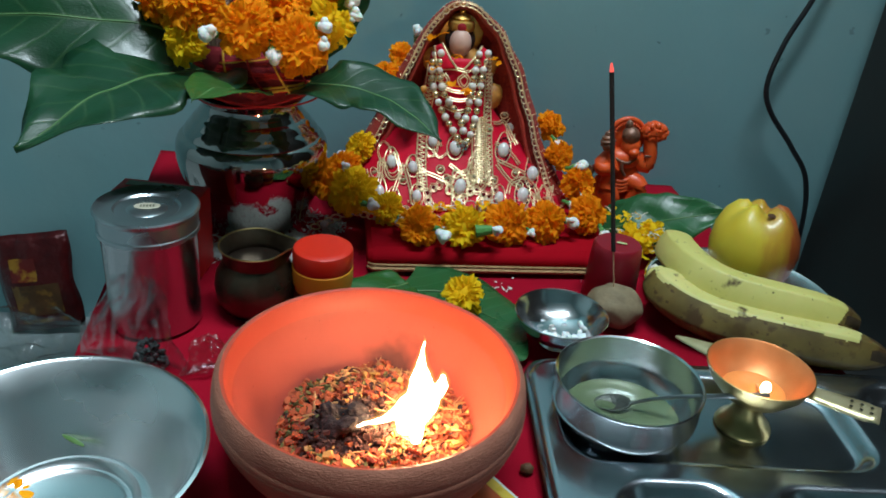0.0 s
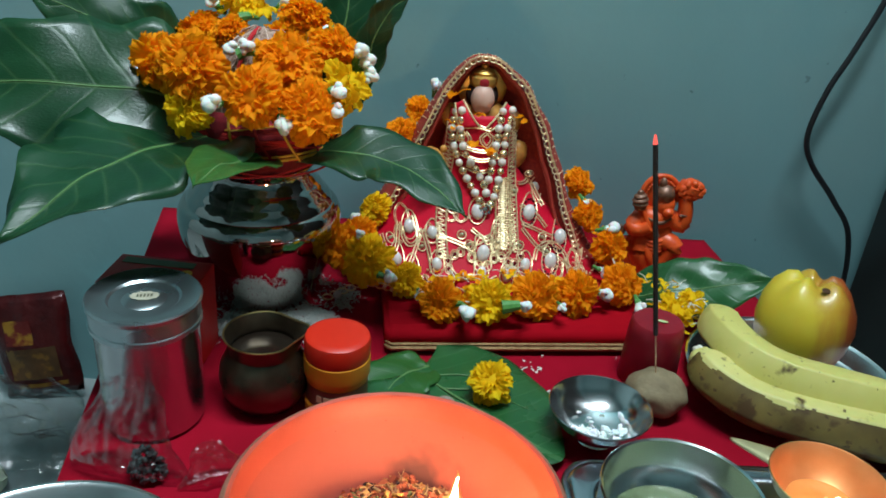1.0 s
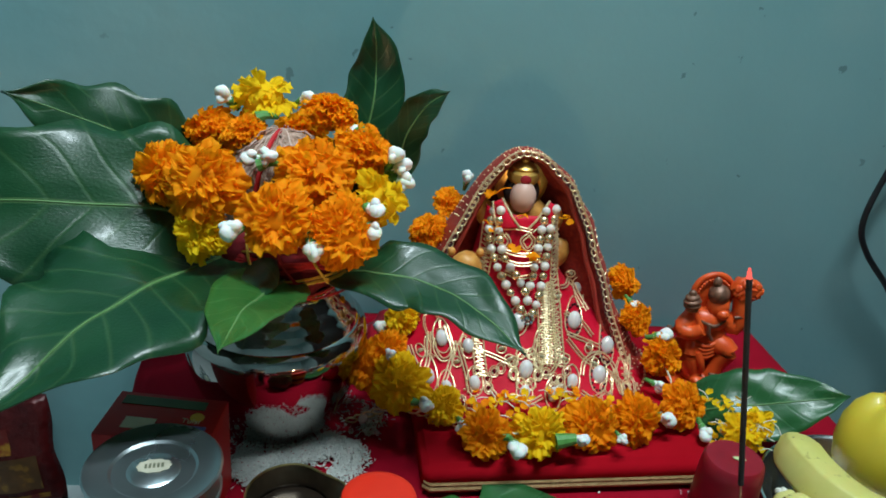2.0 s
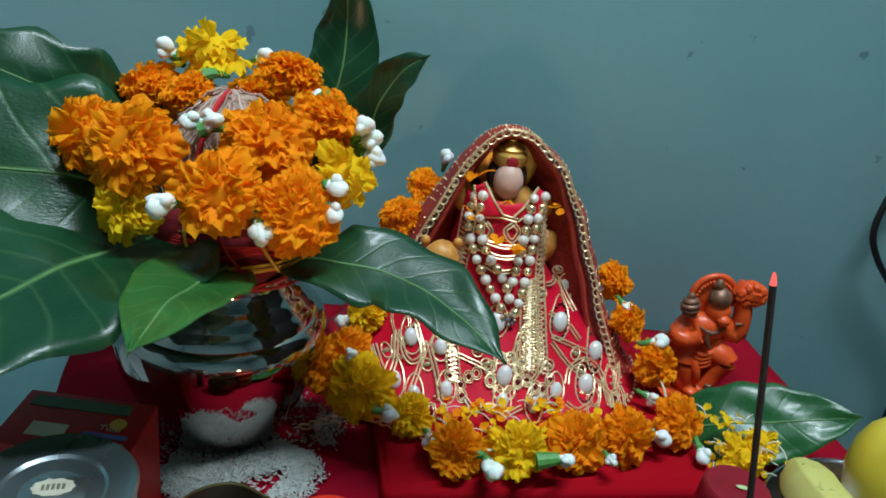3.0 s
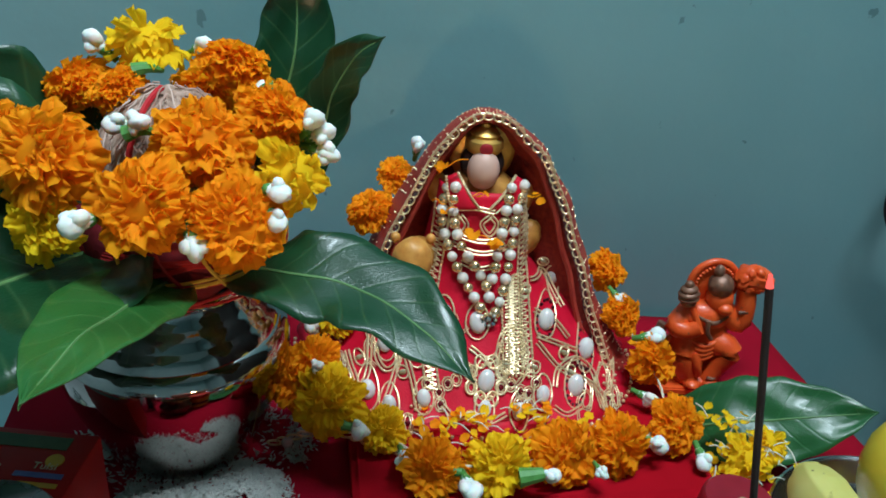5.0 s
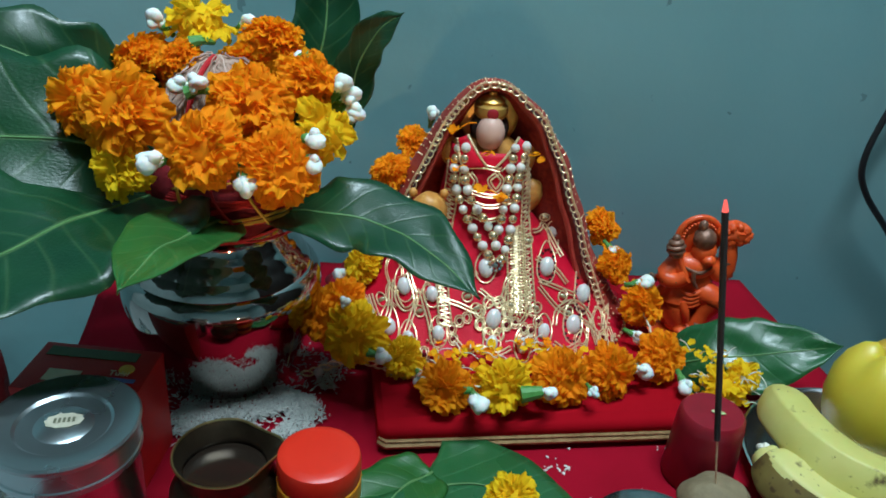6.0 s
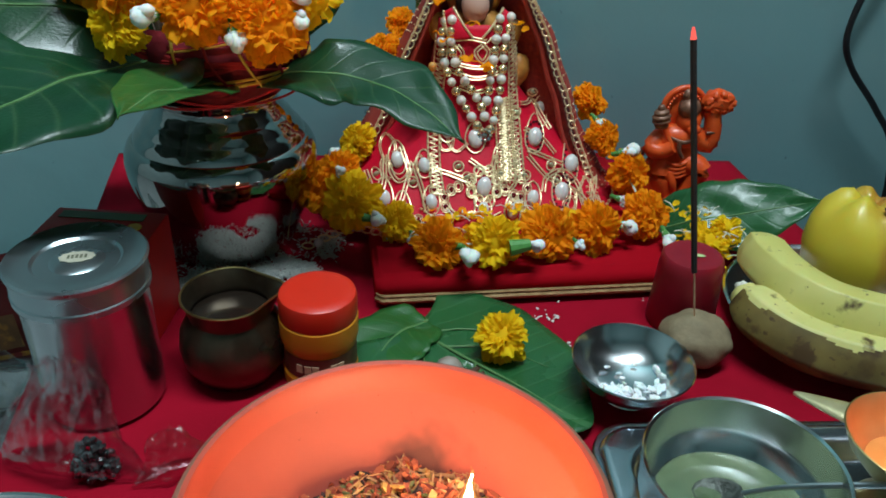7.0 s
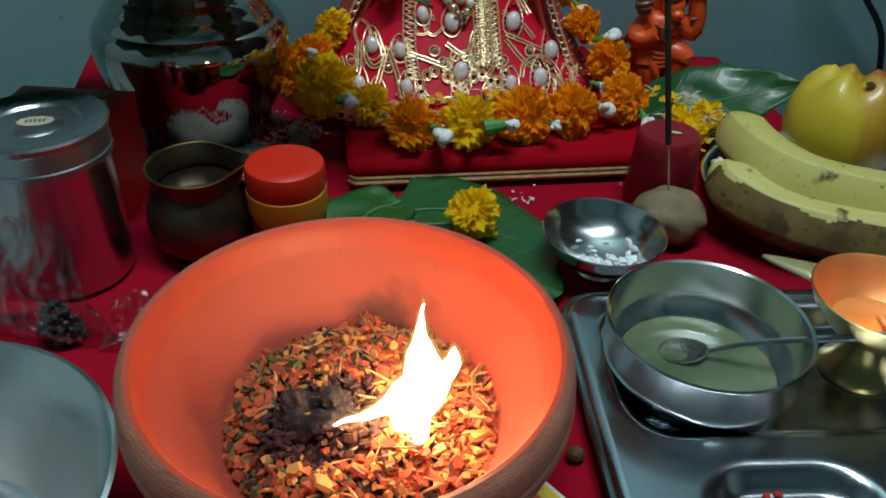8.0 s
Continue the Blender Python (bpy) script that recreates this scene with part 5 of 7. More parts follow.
def dress():
    d = thing("statuette_dress", "red satin dress with gold lace, cords and sewn pearls", "dress")
    bm = bmesh.new()
    n, rings = 120, []
    zs = [0.0255 + (0.147 - 0.0255) * k / 30 for k in range(31)]
    for z in zs:
        rx, ry = skirt_radii(z)
        k = max(0, 1 - (z - 0.0255) / 0.06)
        ring = []
        for i in range(n):
            a = math.tau * i / n
            c, s = math.cos(a), math.sin(a)
            q = (abs(c) ** 2.4 + abs(s) ** 2.4) ** (-1 / 2.4)
            f = 1 + 0.022 * k * math.sin(17 * a + 2 * math.sin(3 * a))
            back = 0.72 if s > 0 else 1.0
            ring.append(bm.verts.new((SX + rx * q * f * c, SY + ry * q * f * s * back, z)))
        rings.append(ring)
    for a, b in zip(rings, rings[1:]):
        for i in range(n):
            j = (i + 1) % n
            bm.faces.new((a[i], a[j], b[j], b[i]))
    ob = part("skirt", bm, SATIN, d, "bright red satin skirt", sharp=180)
    mod = ob.modifiers.new("thickness", "SOLIDIFY")
    mod.thickness, mod.offset = 0.0012, -1
    # collar flaps beside the neck
    for sx in (-1, 1):
        bm = bmesh.new()
        inner = [Vector((SX + sx * 0.003, SY - 0.0255, 0.1385)), Vector((SX + sx * 0.010, SY - 0.0235, 0.1470)), Vector((SX + sx * 0.0175, SY - 0.0175, 0.1580))]
        outer = [Vector((SX + sx * 0.019, SY - 0.0235, 0.1370)), Vector((SX + sx * 0.022, SY - 0.0215, 0.1450)), Vector((SX + sx * 0.0235, SY - 0.0165, 0.1545))]
        prev = None
        for p, q in zip(curve_through(inner, 8), curve_through(outer, 8)):
            row = [bm.verts.new(p.lerp(q, b / 4) + Vector((0, -0.0016 * math.sin(math.pi * b / 4), 0))) for b in range(5)]
            if prev:
                for b in range(4):
                    bm.faces.new((prev[b], prev[b + 1], row[b + 1], row[b]))
            prev = row
        fl = part("collar", bm, SATIN, d, "red satin collar flap", sharp=180)
        fl.modifiers.new("thickness", "SOLIDIFY").thickness = 0.0012
        part("collar_braid", tube([p + Vector((0, -0.0014, 0.0004)) for p in curve_through(inner, 12)], 0.0009, 6), LACE, d)
        bm = bmesh.new()
        for k, p in enumerate(curve_through(outer, 11)):
            blob(bm, p + Vector((0, -0.0012, 0)), (0.0014, 0.0010, 0.0010), u=8, v=5)
        tagged(part("beading", bm, LACE, d), "tiny gold beads", kind="stuff")
    # lace bands running down the front
    for path, w in (([(0.026, 0.145), (0.027, 0.120), (0.028, 0.095), (0.030, 0.070), (0.032, 0.048)], 0.0034), ([(-0.024, 0.136), (-0.026, 0.110), (-0.029, 0.085), (-0.029, 0.060), (-0.026, 0.042)], 0.0040), ([(0.020, 0.098), (0.021, 0.080), (0.022, 0.062), (0.022, 0.050)], 0.0062)):
        line = curve_through([(x, z, 0) for x, z in path], 60)
        lace = part("lace_band", tube([skirt_at(x - w, z, 0.0012) for x, z, _ in line], 0.0007, 5), LACE, d, "gold lace band")
        part("lace_edge", tube([skirt_at(x + w, z, 0.0012) for x, z, _ in line], 0.0007, 5), LACE, lace)
        part("lace_zigzag", tube([skirt_at(x + w * 0.8 * math.sin(i * 1.35), z, 0.0013) for i, (x, z, _) in enumerate(curve_through([(x, z, 0) for x, z in path], 150))], 0.00055, 4), GOLD, lace)
        bm = bmesh.new()
        for i in range(0, 61):
            x, z, _ = line[i]
            for e in ((-1.0, 1.0) if i % 2 else (-0.35, 0.35) if w > 0.004 else (0.0,)):
                blob(bm, skirt_at(x + w * e, z, 0.0018), (0.00085, 0.00085, 0.00085), u=6, v=4)
        tagged(part("beading", bm, GOLD, lace), "tiny gold beads", kind="stuff")
    # breast panel braid
    for path in ([(-0.018, 0.136), (-0.006, 0.138), (0.006, 0.136)], [(0.006, 0.136), (0.012, 0.142), (0.016, 0.147)], [(-0.018, 0.136), (-0.020, 0.142), (-0.019, 0.147)], [(-0.014, 0.121), (0.0, 0.119), (0.014, 0.121)], [(0.004, 0.134), (0.008, 0.129), (0.004, 0.123), (-0.001, 0.129), (0.004, 0.134)], [(-0.014, 0.133), (-0.010, 0.128), (-0.013, 0.123), (-0.017, 0.128), (-0.014, 0.133)], [(0.013, 0.133), (0.016, 0.128), (0.013, 0.123)], [(-0.018, 0.116), (0.0, 0.112), (0.018, 0.116)], [(-0.012, 0.106), (0.0, 0.103), (0.012, 0.106)]):
        gold_line(path, d, 0.0010, 0.0014)
    # gold cords
    for path in ([(-0.044, 0.058), (-0.051, 0.039), (-0.057, 0.027)], [(-0.044, 0.058), (-0.038, 0.045), (-0.034, 0.033)], [(-0.064, 0.057), (-0.065, 0.041), (-0.075, 0.030)], [(0.038, 0.066), (0.052, 0.060), (0.066, 0.053)],
                 [(0.038, 0.063), (0.053, 0.049), (0.071, 0.040), (0.082, 0.032), (0.083, 0.027)], [(0.049, 0.042), (0.052, 0.049), (0.064, 0.0505), (0.076, 0.042), (0.080, 0.033)], [(-0.004, 0.062), (0.009, 0.056), (0.015, 0.064)], [(0.036, 0.078), (0.050, 0.070), (0.060, 0.060)],
                 [(0.034, 0.092), (0.046, 0.086), (0.058, 0.072)], [(-0.030, 0.056), (-0.016, 0.053), (-0.006, 0.050)], [(-0.078, 0.045), (-0.070, 0.034), (-0.080, 0.028)], [(-0.052, 0.064), (-0.060, 0.052), (-0.054, 0.046), (-0.047, 0.052), (-0.052, 0.064)], [(0.048, 0.034), (0.056, 0.030), (0.066, 0.031)],
                 [(0.088, 0.046), (0.096, 0.038), (0.088, 0.031)], [(-0.020, 0.036), (-0.012, 0.031), (-0.002, 0.033), (0.008, 0.030), (0.018, 0.033)]):
        gold_line(path, d)
    # small gold rings below the bands
    for x, z in ((-0.029, 0.044), (-0.022, 0.041), (-0.017, 0.045), (-0.012, 0.047), (0.021, 0.045), (0.027, 0.042), (0.032, 0.041), (0.037, 0.045), (0.026, 0.037), (0.032, 0.036), (-0.021, 0.036), (0.016, 0.050), (-0.004, 0.050), (-0.003, 0.044), (0.015, 0.044), (0.086, 0.029), (0.092, 0.028), (-0.040, 0.028), (-0.070, 0.028)):
        gold_line([(x + 0.0026 * math.cos(a), z + 0.0024 * math.sin(a)) for a in (0, 1.05, 2.1, 3.14, 4.2, 5.25, 6.283)], d, 0.0007, 0.0012)
    # leaf-shaped lace sewn at the hem
    for x, z, w, h, lean in ((0.090, 0.034, 0.0065, 0.012, -0.5), (-0.033, 0.0335, 0.0065, 0.010, 0.3), (-0.086, 0.032, 0.006, 0.009, 0.5)):
        bm = bmesh.new()
        for k in range(26):
            a = k * 2.4
            r = math.sqrt(k / 26)
            px, pz = w * r * math.cos(a), h * r * math.sin(a)
            blob(bm, skirt_at(x + px + lean * pz, max(0.0265, z + pz), 0.0012), (0.0011, 0.0011, 0.0011), u=6, v=4)
        part("beaded_leaf", bm, LACE, d, "leaf-shaped gold bead work")
    pearl = surf("pearl", (0.58, 0.55, 0.52), (0.72, 0.68, 0.65), 90, 0.16, bump=0.02, coat=0.6, sss=0.1, sss_r=0.002)
    dark = surf("wine_bead_edge", (0.05, 0.003, 0.008), (0.09, 0.006, 0.014), 300, 0.4)
    for x, z, s in ((0.006, 0.047, 1.15), (-0.064, 0.036, 1.0), (-0.051, 0.033, 0.9), (-0.055, 0.057, 1.0), (-0.031, 0.038, 0.9), (0.063, 0.040, 1.15), (0.073, 0.051, 1.15), (0.092, 0.042, 0.9), (0.044, 0.072, 1.15), (0.041, 0.040, 0.9), (0.026, 0.034, 0.9), (0.0, 0.074, 1.1), (-0.036, 0.057, 0.9), (0.054, 0.082, 0.9), (0.005, 0.035, 0.9), (-0.080, 0.034, 0.9), (-0.020, 0.078, 0.9)):
        bm = bmesh.new()
        c = skirt_at(x, z, 0.0016)
        blob(bm, c, (0.0046 * s, 0.0034 * s, 0.0062 * s), (-30, 12 if x > 0 else -12, 0), 16, 11)
        ob = part("pearl", bm, pearl, d, "oval white pearl")
        loop = [skirt_at(x + 0.0066 * s * math.cos(a), max(0.0265, z + 0.0076 * s * math.sin(a) + 0.002 * s * max(0, math.sin(a)) ** 3), 0.0011) for a in [math.tau * k / 18 for k in range(18)]]
        part("gold_loop", tube(loop, 0.0006, 5, closed=True), GOLD, ob)
        if s > 1.1:
            bm = bmesh.new()
            for k in range(16):
                a = math.tau * k / 16
                blob(bm, skirt_at(x + 0.0056 * s * math.cos(a), max(0.0265, z + 0.0066 * s * math.sin(a)), 0.0009), (0.0012, 0.0010, 0.0012), u=6, v=4)
            part("bead_edge", bm, GOLD if x < 0.01 else dark, ob)
    # garnet stones set in the small rings, and pale stones between the cords
    garnet = surf("garnet_stone", (0.10, 0.004, 0.012), (0.18, 0.008, 0.02), 200, 0.12, bump=0, coat=0.6)
    pale = surf("pale_cut_stone", (0.42, 0.36, 0.20), (0.62, 0.56, 0.36), 300, 0.12, 0.4, bump=0.1, coat=0.6)
    for x, z in ((-0.029, 0.044), (-0.022, 0.041), (-0.017, 0.045), (0.021, 0.045), (0.027, 0.042), (0.032, 0.041), (0.037, 0.045), (0.026, 0.037), (0.032, 0.036), (-0.021, 0.036), (0.015, 0.044), (0.086, 0.029), (-0.040, 0.028)):
        bm = bmesh.new()
        blob(bm, skirt_at(x, z, 0.0010), (0.0020, 0.0012, 0.0020), u=10, v=6)
        part("garnet", bm, garnet, d, "dark red stone")
    for x, z in ((-0.006, 0.052), (0.018, 0.054), (-0.012, 0.058), (0.056, 0.055), (0.060, 0.046), (0.036, 0.052), (-0.044, 0.047), (-0.070, 0.046), (0.030, 0.088), (0.046, 0.092)):
        bm = bmesh.new()
        blob(bm, skirt_at(x, z, 0.0014), (0.0026, 0.0014, 0.0019), (0, 25 if x > 0 else -25, 0), 10, 6)
        stone = part("cut_stone", bm, pale, d, "pale glassy stone")
        part("gold_loop", tube([skirt_at(x + 0.0036 * math.cos(a), z + 0.0028 * math.sin(a), 0.0012) for a in [math.tau * k / 14 for k in range(14)]], 0.0006, 5, closed=True), GOLD, stone)
    for k in range(8):
        a = math.tau * (k + 0.5) / 8
        cx, cz = 0.006 + 0.0098 * math.cos(a), 0.0475 + 0.0088 * math.sin(a)
        part("gold_petal", tube([skirt_at(cx + 0.0033 * math.cos(b), cz + 0.0030 * math.sin(b), 0.0014) for b in [math.tau * i / 12 for i in range(12)]], 0.0008, 5, closed=True), LACE, d)
    # beaded fan panel hanging from the wide lace band
    bm = bmesh.new()
    for k in range(70):
        a, r = k * 2.4, math.sqrt(k / 70)
        blob(bm, skirt_at(0.022 + 0.0085 * r * math.cos(a), 0.0585 + 0.013 * r * math.sin(a), 0.0016), (0.0009, 0.0009, 0.0009), u=6, v=4)
    part("beaded_panel", bm, LACE, d, "oval panel of gold bead work")
    gold_line([(0.022 + 0.0092 * math.cos(a), 0.0585 + 0.0138 * math.sin(a)) for a in [math.tau * k / 10 for k in range(11)]], d, 0.0009, 0.0014)
    # scrolls of gold cord that fill the cloth between the pearls
    rnd = random.Random(17)
    for k in range(20):
        x, z = rnd.uniform(-0.085, 0.092), 0.029 + 0.045 * rnd.random() ** 1.6
        if abs(x) > skirt_radii(z)[0] * 0.9 or -0.008 < x < 0.036:
            continue
        turn, size = rnd.uniform(0, 6.3), rnd.uniform(0.004, 0.008)
        gold_line([(x + size * (0.25 + t) * math.cos(turn + 5.6 * t), max(0.0268, z + size * (0.25 + t) * math.sin(turn + 5.6 * t))) for t in (0, 0.2, 0.4, 0.6, 0.8, 1.0)], d, 0.0006)
    # beaded edge of the skirt lying over the board's corner
    for k in range(13):
        t = k / 12
        c = Vector((-0.104 + 0.074 * t, 0.640 - 0.032 * t, 0.004 + 0.024 * min(1, t * 2.4)))
        ring = [c + Vector((0.0042 * math.cos(a), -0.002 * math.sin(a), 0.0036 * math.sin(a))) for a in [math.tau * i / 12 for i in range(12)]]
        part("edge_ring", tube(ring, 0.0007, 5, closed=True), LACE, d)
        if k % 4 == 1:
            bm = bmesh.new()
            blob(bm, c + Vector((0.002, -0.003, 0.001)), (0.0034, 0.0026, 0.0040), (0, 30, 0), 12, 8)
            part("pearl", bm, pearl, d, "oval white pearl")
    # shallow beaded hem that hangs over the cloth
    bm = bmesh.new()
    for k in range(60):
        a = math.pi * (1.02 + 0.96 * k / 59)
        c, s = math.cos(a), math.sin(a)
        q = (abs(c) ** 2.4 + abs(s) ** 2.4) ** (-1 / 2.4)
        blob(bm, (SX + 0.1135 * q * c, SY + 0.0995 * q * s, 0.0268), (0.0013, 0.0013, 0.0013), u=6, v=4)
    tagged(part("beading", bm, LACE, d), "tiny gold beads on the hem", kind="stuff")


dress()


def pearl_necklace():
    d = thing("pearl_necklace", "two-strand necklace of white pearls and gold beads", "necklace")
    pearl = surf("round_pearl", (0.60, 0.56, 0.50), (0.74, 0.69, 0.62), 120, 0.15, bump=0.01, coat=0.7, sss=0.1, sss_r=0.002)
    gold = surf("polished_gold_bead", (0.74, 0.55, 0.30), (0.86, 0.68, 0.42), 120, 0.14, 0.8, bump=0.01)
    meshes = []
    for m in (pearl, gold):
        bm = bmesh.new()
        blob(bm, (0, 0, 0), (1, 1, 1), u=14, v=9)
        me = bpy.data.meshes.new("bead")
        bm.to_mesh(me)
        bm.free()
        for p in me.polygons:
            p.use_smooth = True
        me.materials.append(m)
        meshes.append(me)
    strands = [[(-0.023, 0.148), (-0.0245, 0.130), (-0.019, 0.113), (-0.010, 0.098), (-0.001, 0.086), (0.004, 0.079)], [(-0.018, 0.150), (-0.018, 0.133), (-0.013, 0.118), (-0.003, 0.105), (0.004, 0.095), (0.007, 0.086)],
               [(0.023, 0.152), (0.020, 0.139), (0.019, 0.124), (0.017, 0.105), (0.014, 0.090), (0.010, 0.080)], [(0.015, 0.152), (0.013, 0.139), (0.011, 0.122), (0.009, 0.108), (0.007, 0.096)]]
    for k, s in enumerate(strands):
        line = curve_through([(x, z, 0) for x, z in s], 120)
        last, i = None, k
        for x, z, _ in line:
            size = 0.0036 if i % 3 else 0.0032
            p = skirt_at(x, min(z, 0.1465), 0.0034)
            p.z = z
            if last is None or (p - last).length > 0.0068:
                ob = new("bead", meshes[(i + k) % 2])
                ob.parent = d
                ob.matrix_basis = Matrix.Translation(p) @ Matrix.Scale(size, 4)
                last = p
                i += 1
    bm = bmesh.new()
    c = skirt_at(0.006, 0.076, 0.004)
    for k in range(9):
        a = k * 0.7
        blob(bm, c + Vector((0.0042 * math.cos(a), -0.0005, 0.0042 * math.sin(a))), (0.0014, 0.0014, 0.0014), u=8, v=6)
    blob(bm, c, (0.0022, 0.0016, 0.0022), u=10, v=7)
    gem = surf("coloured_stones", (0.10, 0.22, 0.30), (0.55, 0.40, 0.16), 500, 0.15, 0.3, island=0.9, coat=0.8)
    part("pendant", bm, gem, d, "pendant of small coloured stones")


pearl_necklace()


def veil():
    v = thing("veil", "sheer dark red net veil with gold chain edge over the statuette", "veil")
    right = [(0.000, 0.1915), (0.015, 0.187), (0.033, 0.172), (0.051, 0.147), (0.067, 0.112), (0.079, 0.078), (0.092, 0.048), (0.104, 0.0265)]
    left = [(0.015, 0.187), (0.030, 0.171), (0.044, 0.146), (0.060, 0.112), (0.074, 0.078), (0.090, 0.048), (0.104, 0.0265)]
    arch = [(-x * 0.97, z) for x, z in left[::-1]] + right
    line = curve_through([(x, 0, z) for x, z in arch], 88)

    def place(i, d):
        p = line[i]
        a = d * 1.54
        k = max(0.02, math.cos(a))
        low = max(0.0, 1 - (p.z - 0.026) / 0.12)
        x = p.x * (0.92 + 0.22 * math.sin(min(1, d * 2.2) * math.pi * 0.5)) * (0.30 + 0.70 * k ** 0.5)
        y = SY - 0.012 - 0.030 * low * low + 0.058 * math.sin(a)
        z = 0.026 + (p.z - 0.026) * (0.10 + 0.90 * k ** 0.6) * (1 + 0.02 * math.sin(min(1, d * 3) * math.pi))
        w = 0.0022 * noise.noise(Vector((p.x * 45, d * 5, p.z * 30)))
        return Vector((SX + x + w, y, z + w))

    bm = bmesh.new()
    m = 22
    grid = [[bm.verts.new(place(i, j / m)) for j in range(m + 1)] for i in range(len(line))]
    for a, b in zip(grid, grid[1:]):
        for j in range(m):
            bm.faces.new((a[j], a[j + 1], b[j + 1], b[j]))
    net = see_through(surf("dark_red_net", (0.30, 0.022, 0.018), (0.46, 0.055, 0.03), 120, 0.55, bump=0.5, bscale=1200, sheen=0.1, dist=0.0006), 0.20)
    ob = part("net", bm, net, v, sharp=180)
    bm = bmesh.new()
    inner = []
    for i in range(len(line)):
        p = place(i, 0.0)
        row = []
        for j in range(9):
            q = j / 8
            w = 0.0016 * noise.noise(Vector((p.x * 60, q * 6, p.z * 40)))
            row.append(bm.verts.new((SX + (p.x - SX) * (0.97 - 0.75 * q), p.y + 0.004 + 0.022 * math.sin(q * math.pi * 0.5) + w, 0.030 + (p.z - 0.032) * (0.985 - 0.12 * q))))
        inner.append(row)
    for a, b in zip(inner, inner[1:]):
        for j in range(8):
            bm.faces.new((a[j], a[j + 1], b[j + 1], b[j]))
    part("lining", bm, surf("dark_red_lining", (0.16, 0.010, 0.012), (0.34, 0.040, 0.022), 300, 0.6, bump=0.6, bscale=900, spec=0.3, dist=0.0008), v, "dark red inner fold of the veil", sharp=180)
    # gold chain along the edge, of interlinked rings
    last = None
    for i in range(len(line)):
        p = place(i, 0.0) + Vector((0, -0.0012, 0))
        if last is not None and (p - last).length < 0.0042:
            continue
        last = p
        t = (place(min(i + 1, 88), 0) - place(max(i - 1, 0), 0)).normalized()
        s = Vector((0, -1, 0)).cross(t).normalized()
        ring = [p + t * (0.0030 * math.cos(a)) + s * (0.0022 * math.sin(a)) for a in [math.tau * k / 12 for k in range(12)]]
        part("chain_link", tube(ring, 0.00055, 5, closed=True), GOLD, v)
    part("edge_cord", tube([place(i, 0.03) + Vector((0, -0.0008, 0)) for i in range(89)], 0.0008, 5), GOLD, v)
    part("inner_fold", tube([place(i, 0.0) * 1.0 + Vector((-(line[i].x) * 0.10, 0.002, -0.003)) for i in range(89)], 0.0020, 6), net, v)
    # sequins
    rnd = random.Random(7)
    bm = bmesh.new()
    for k in range(900):
        p = place(rnd.randrange(89), rnd.random() ** 1.2 * 0.8)
        blob(bm, p + Vector((0, -0.0004, 0.0002)), (0.0006, 0.0006, 0.0006), u=5, v=3)
    tagged(part("sequin", bm, GOLD, v), "tiny gold sequins", kind="stuff")


veil()


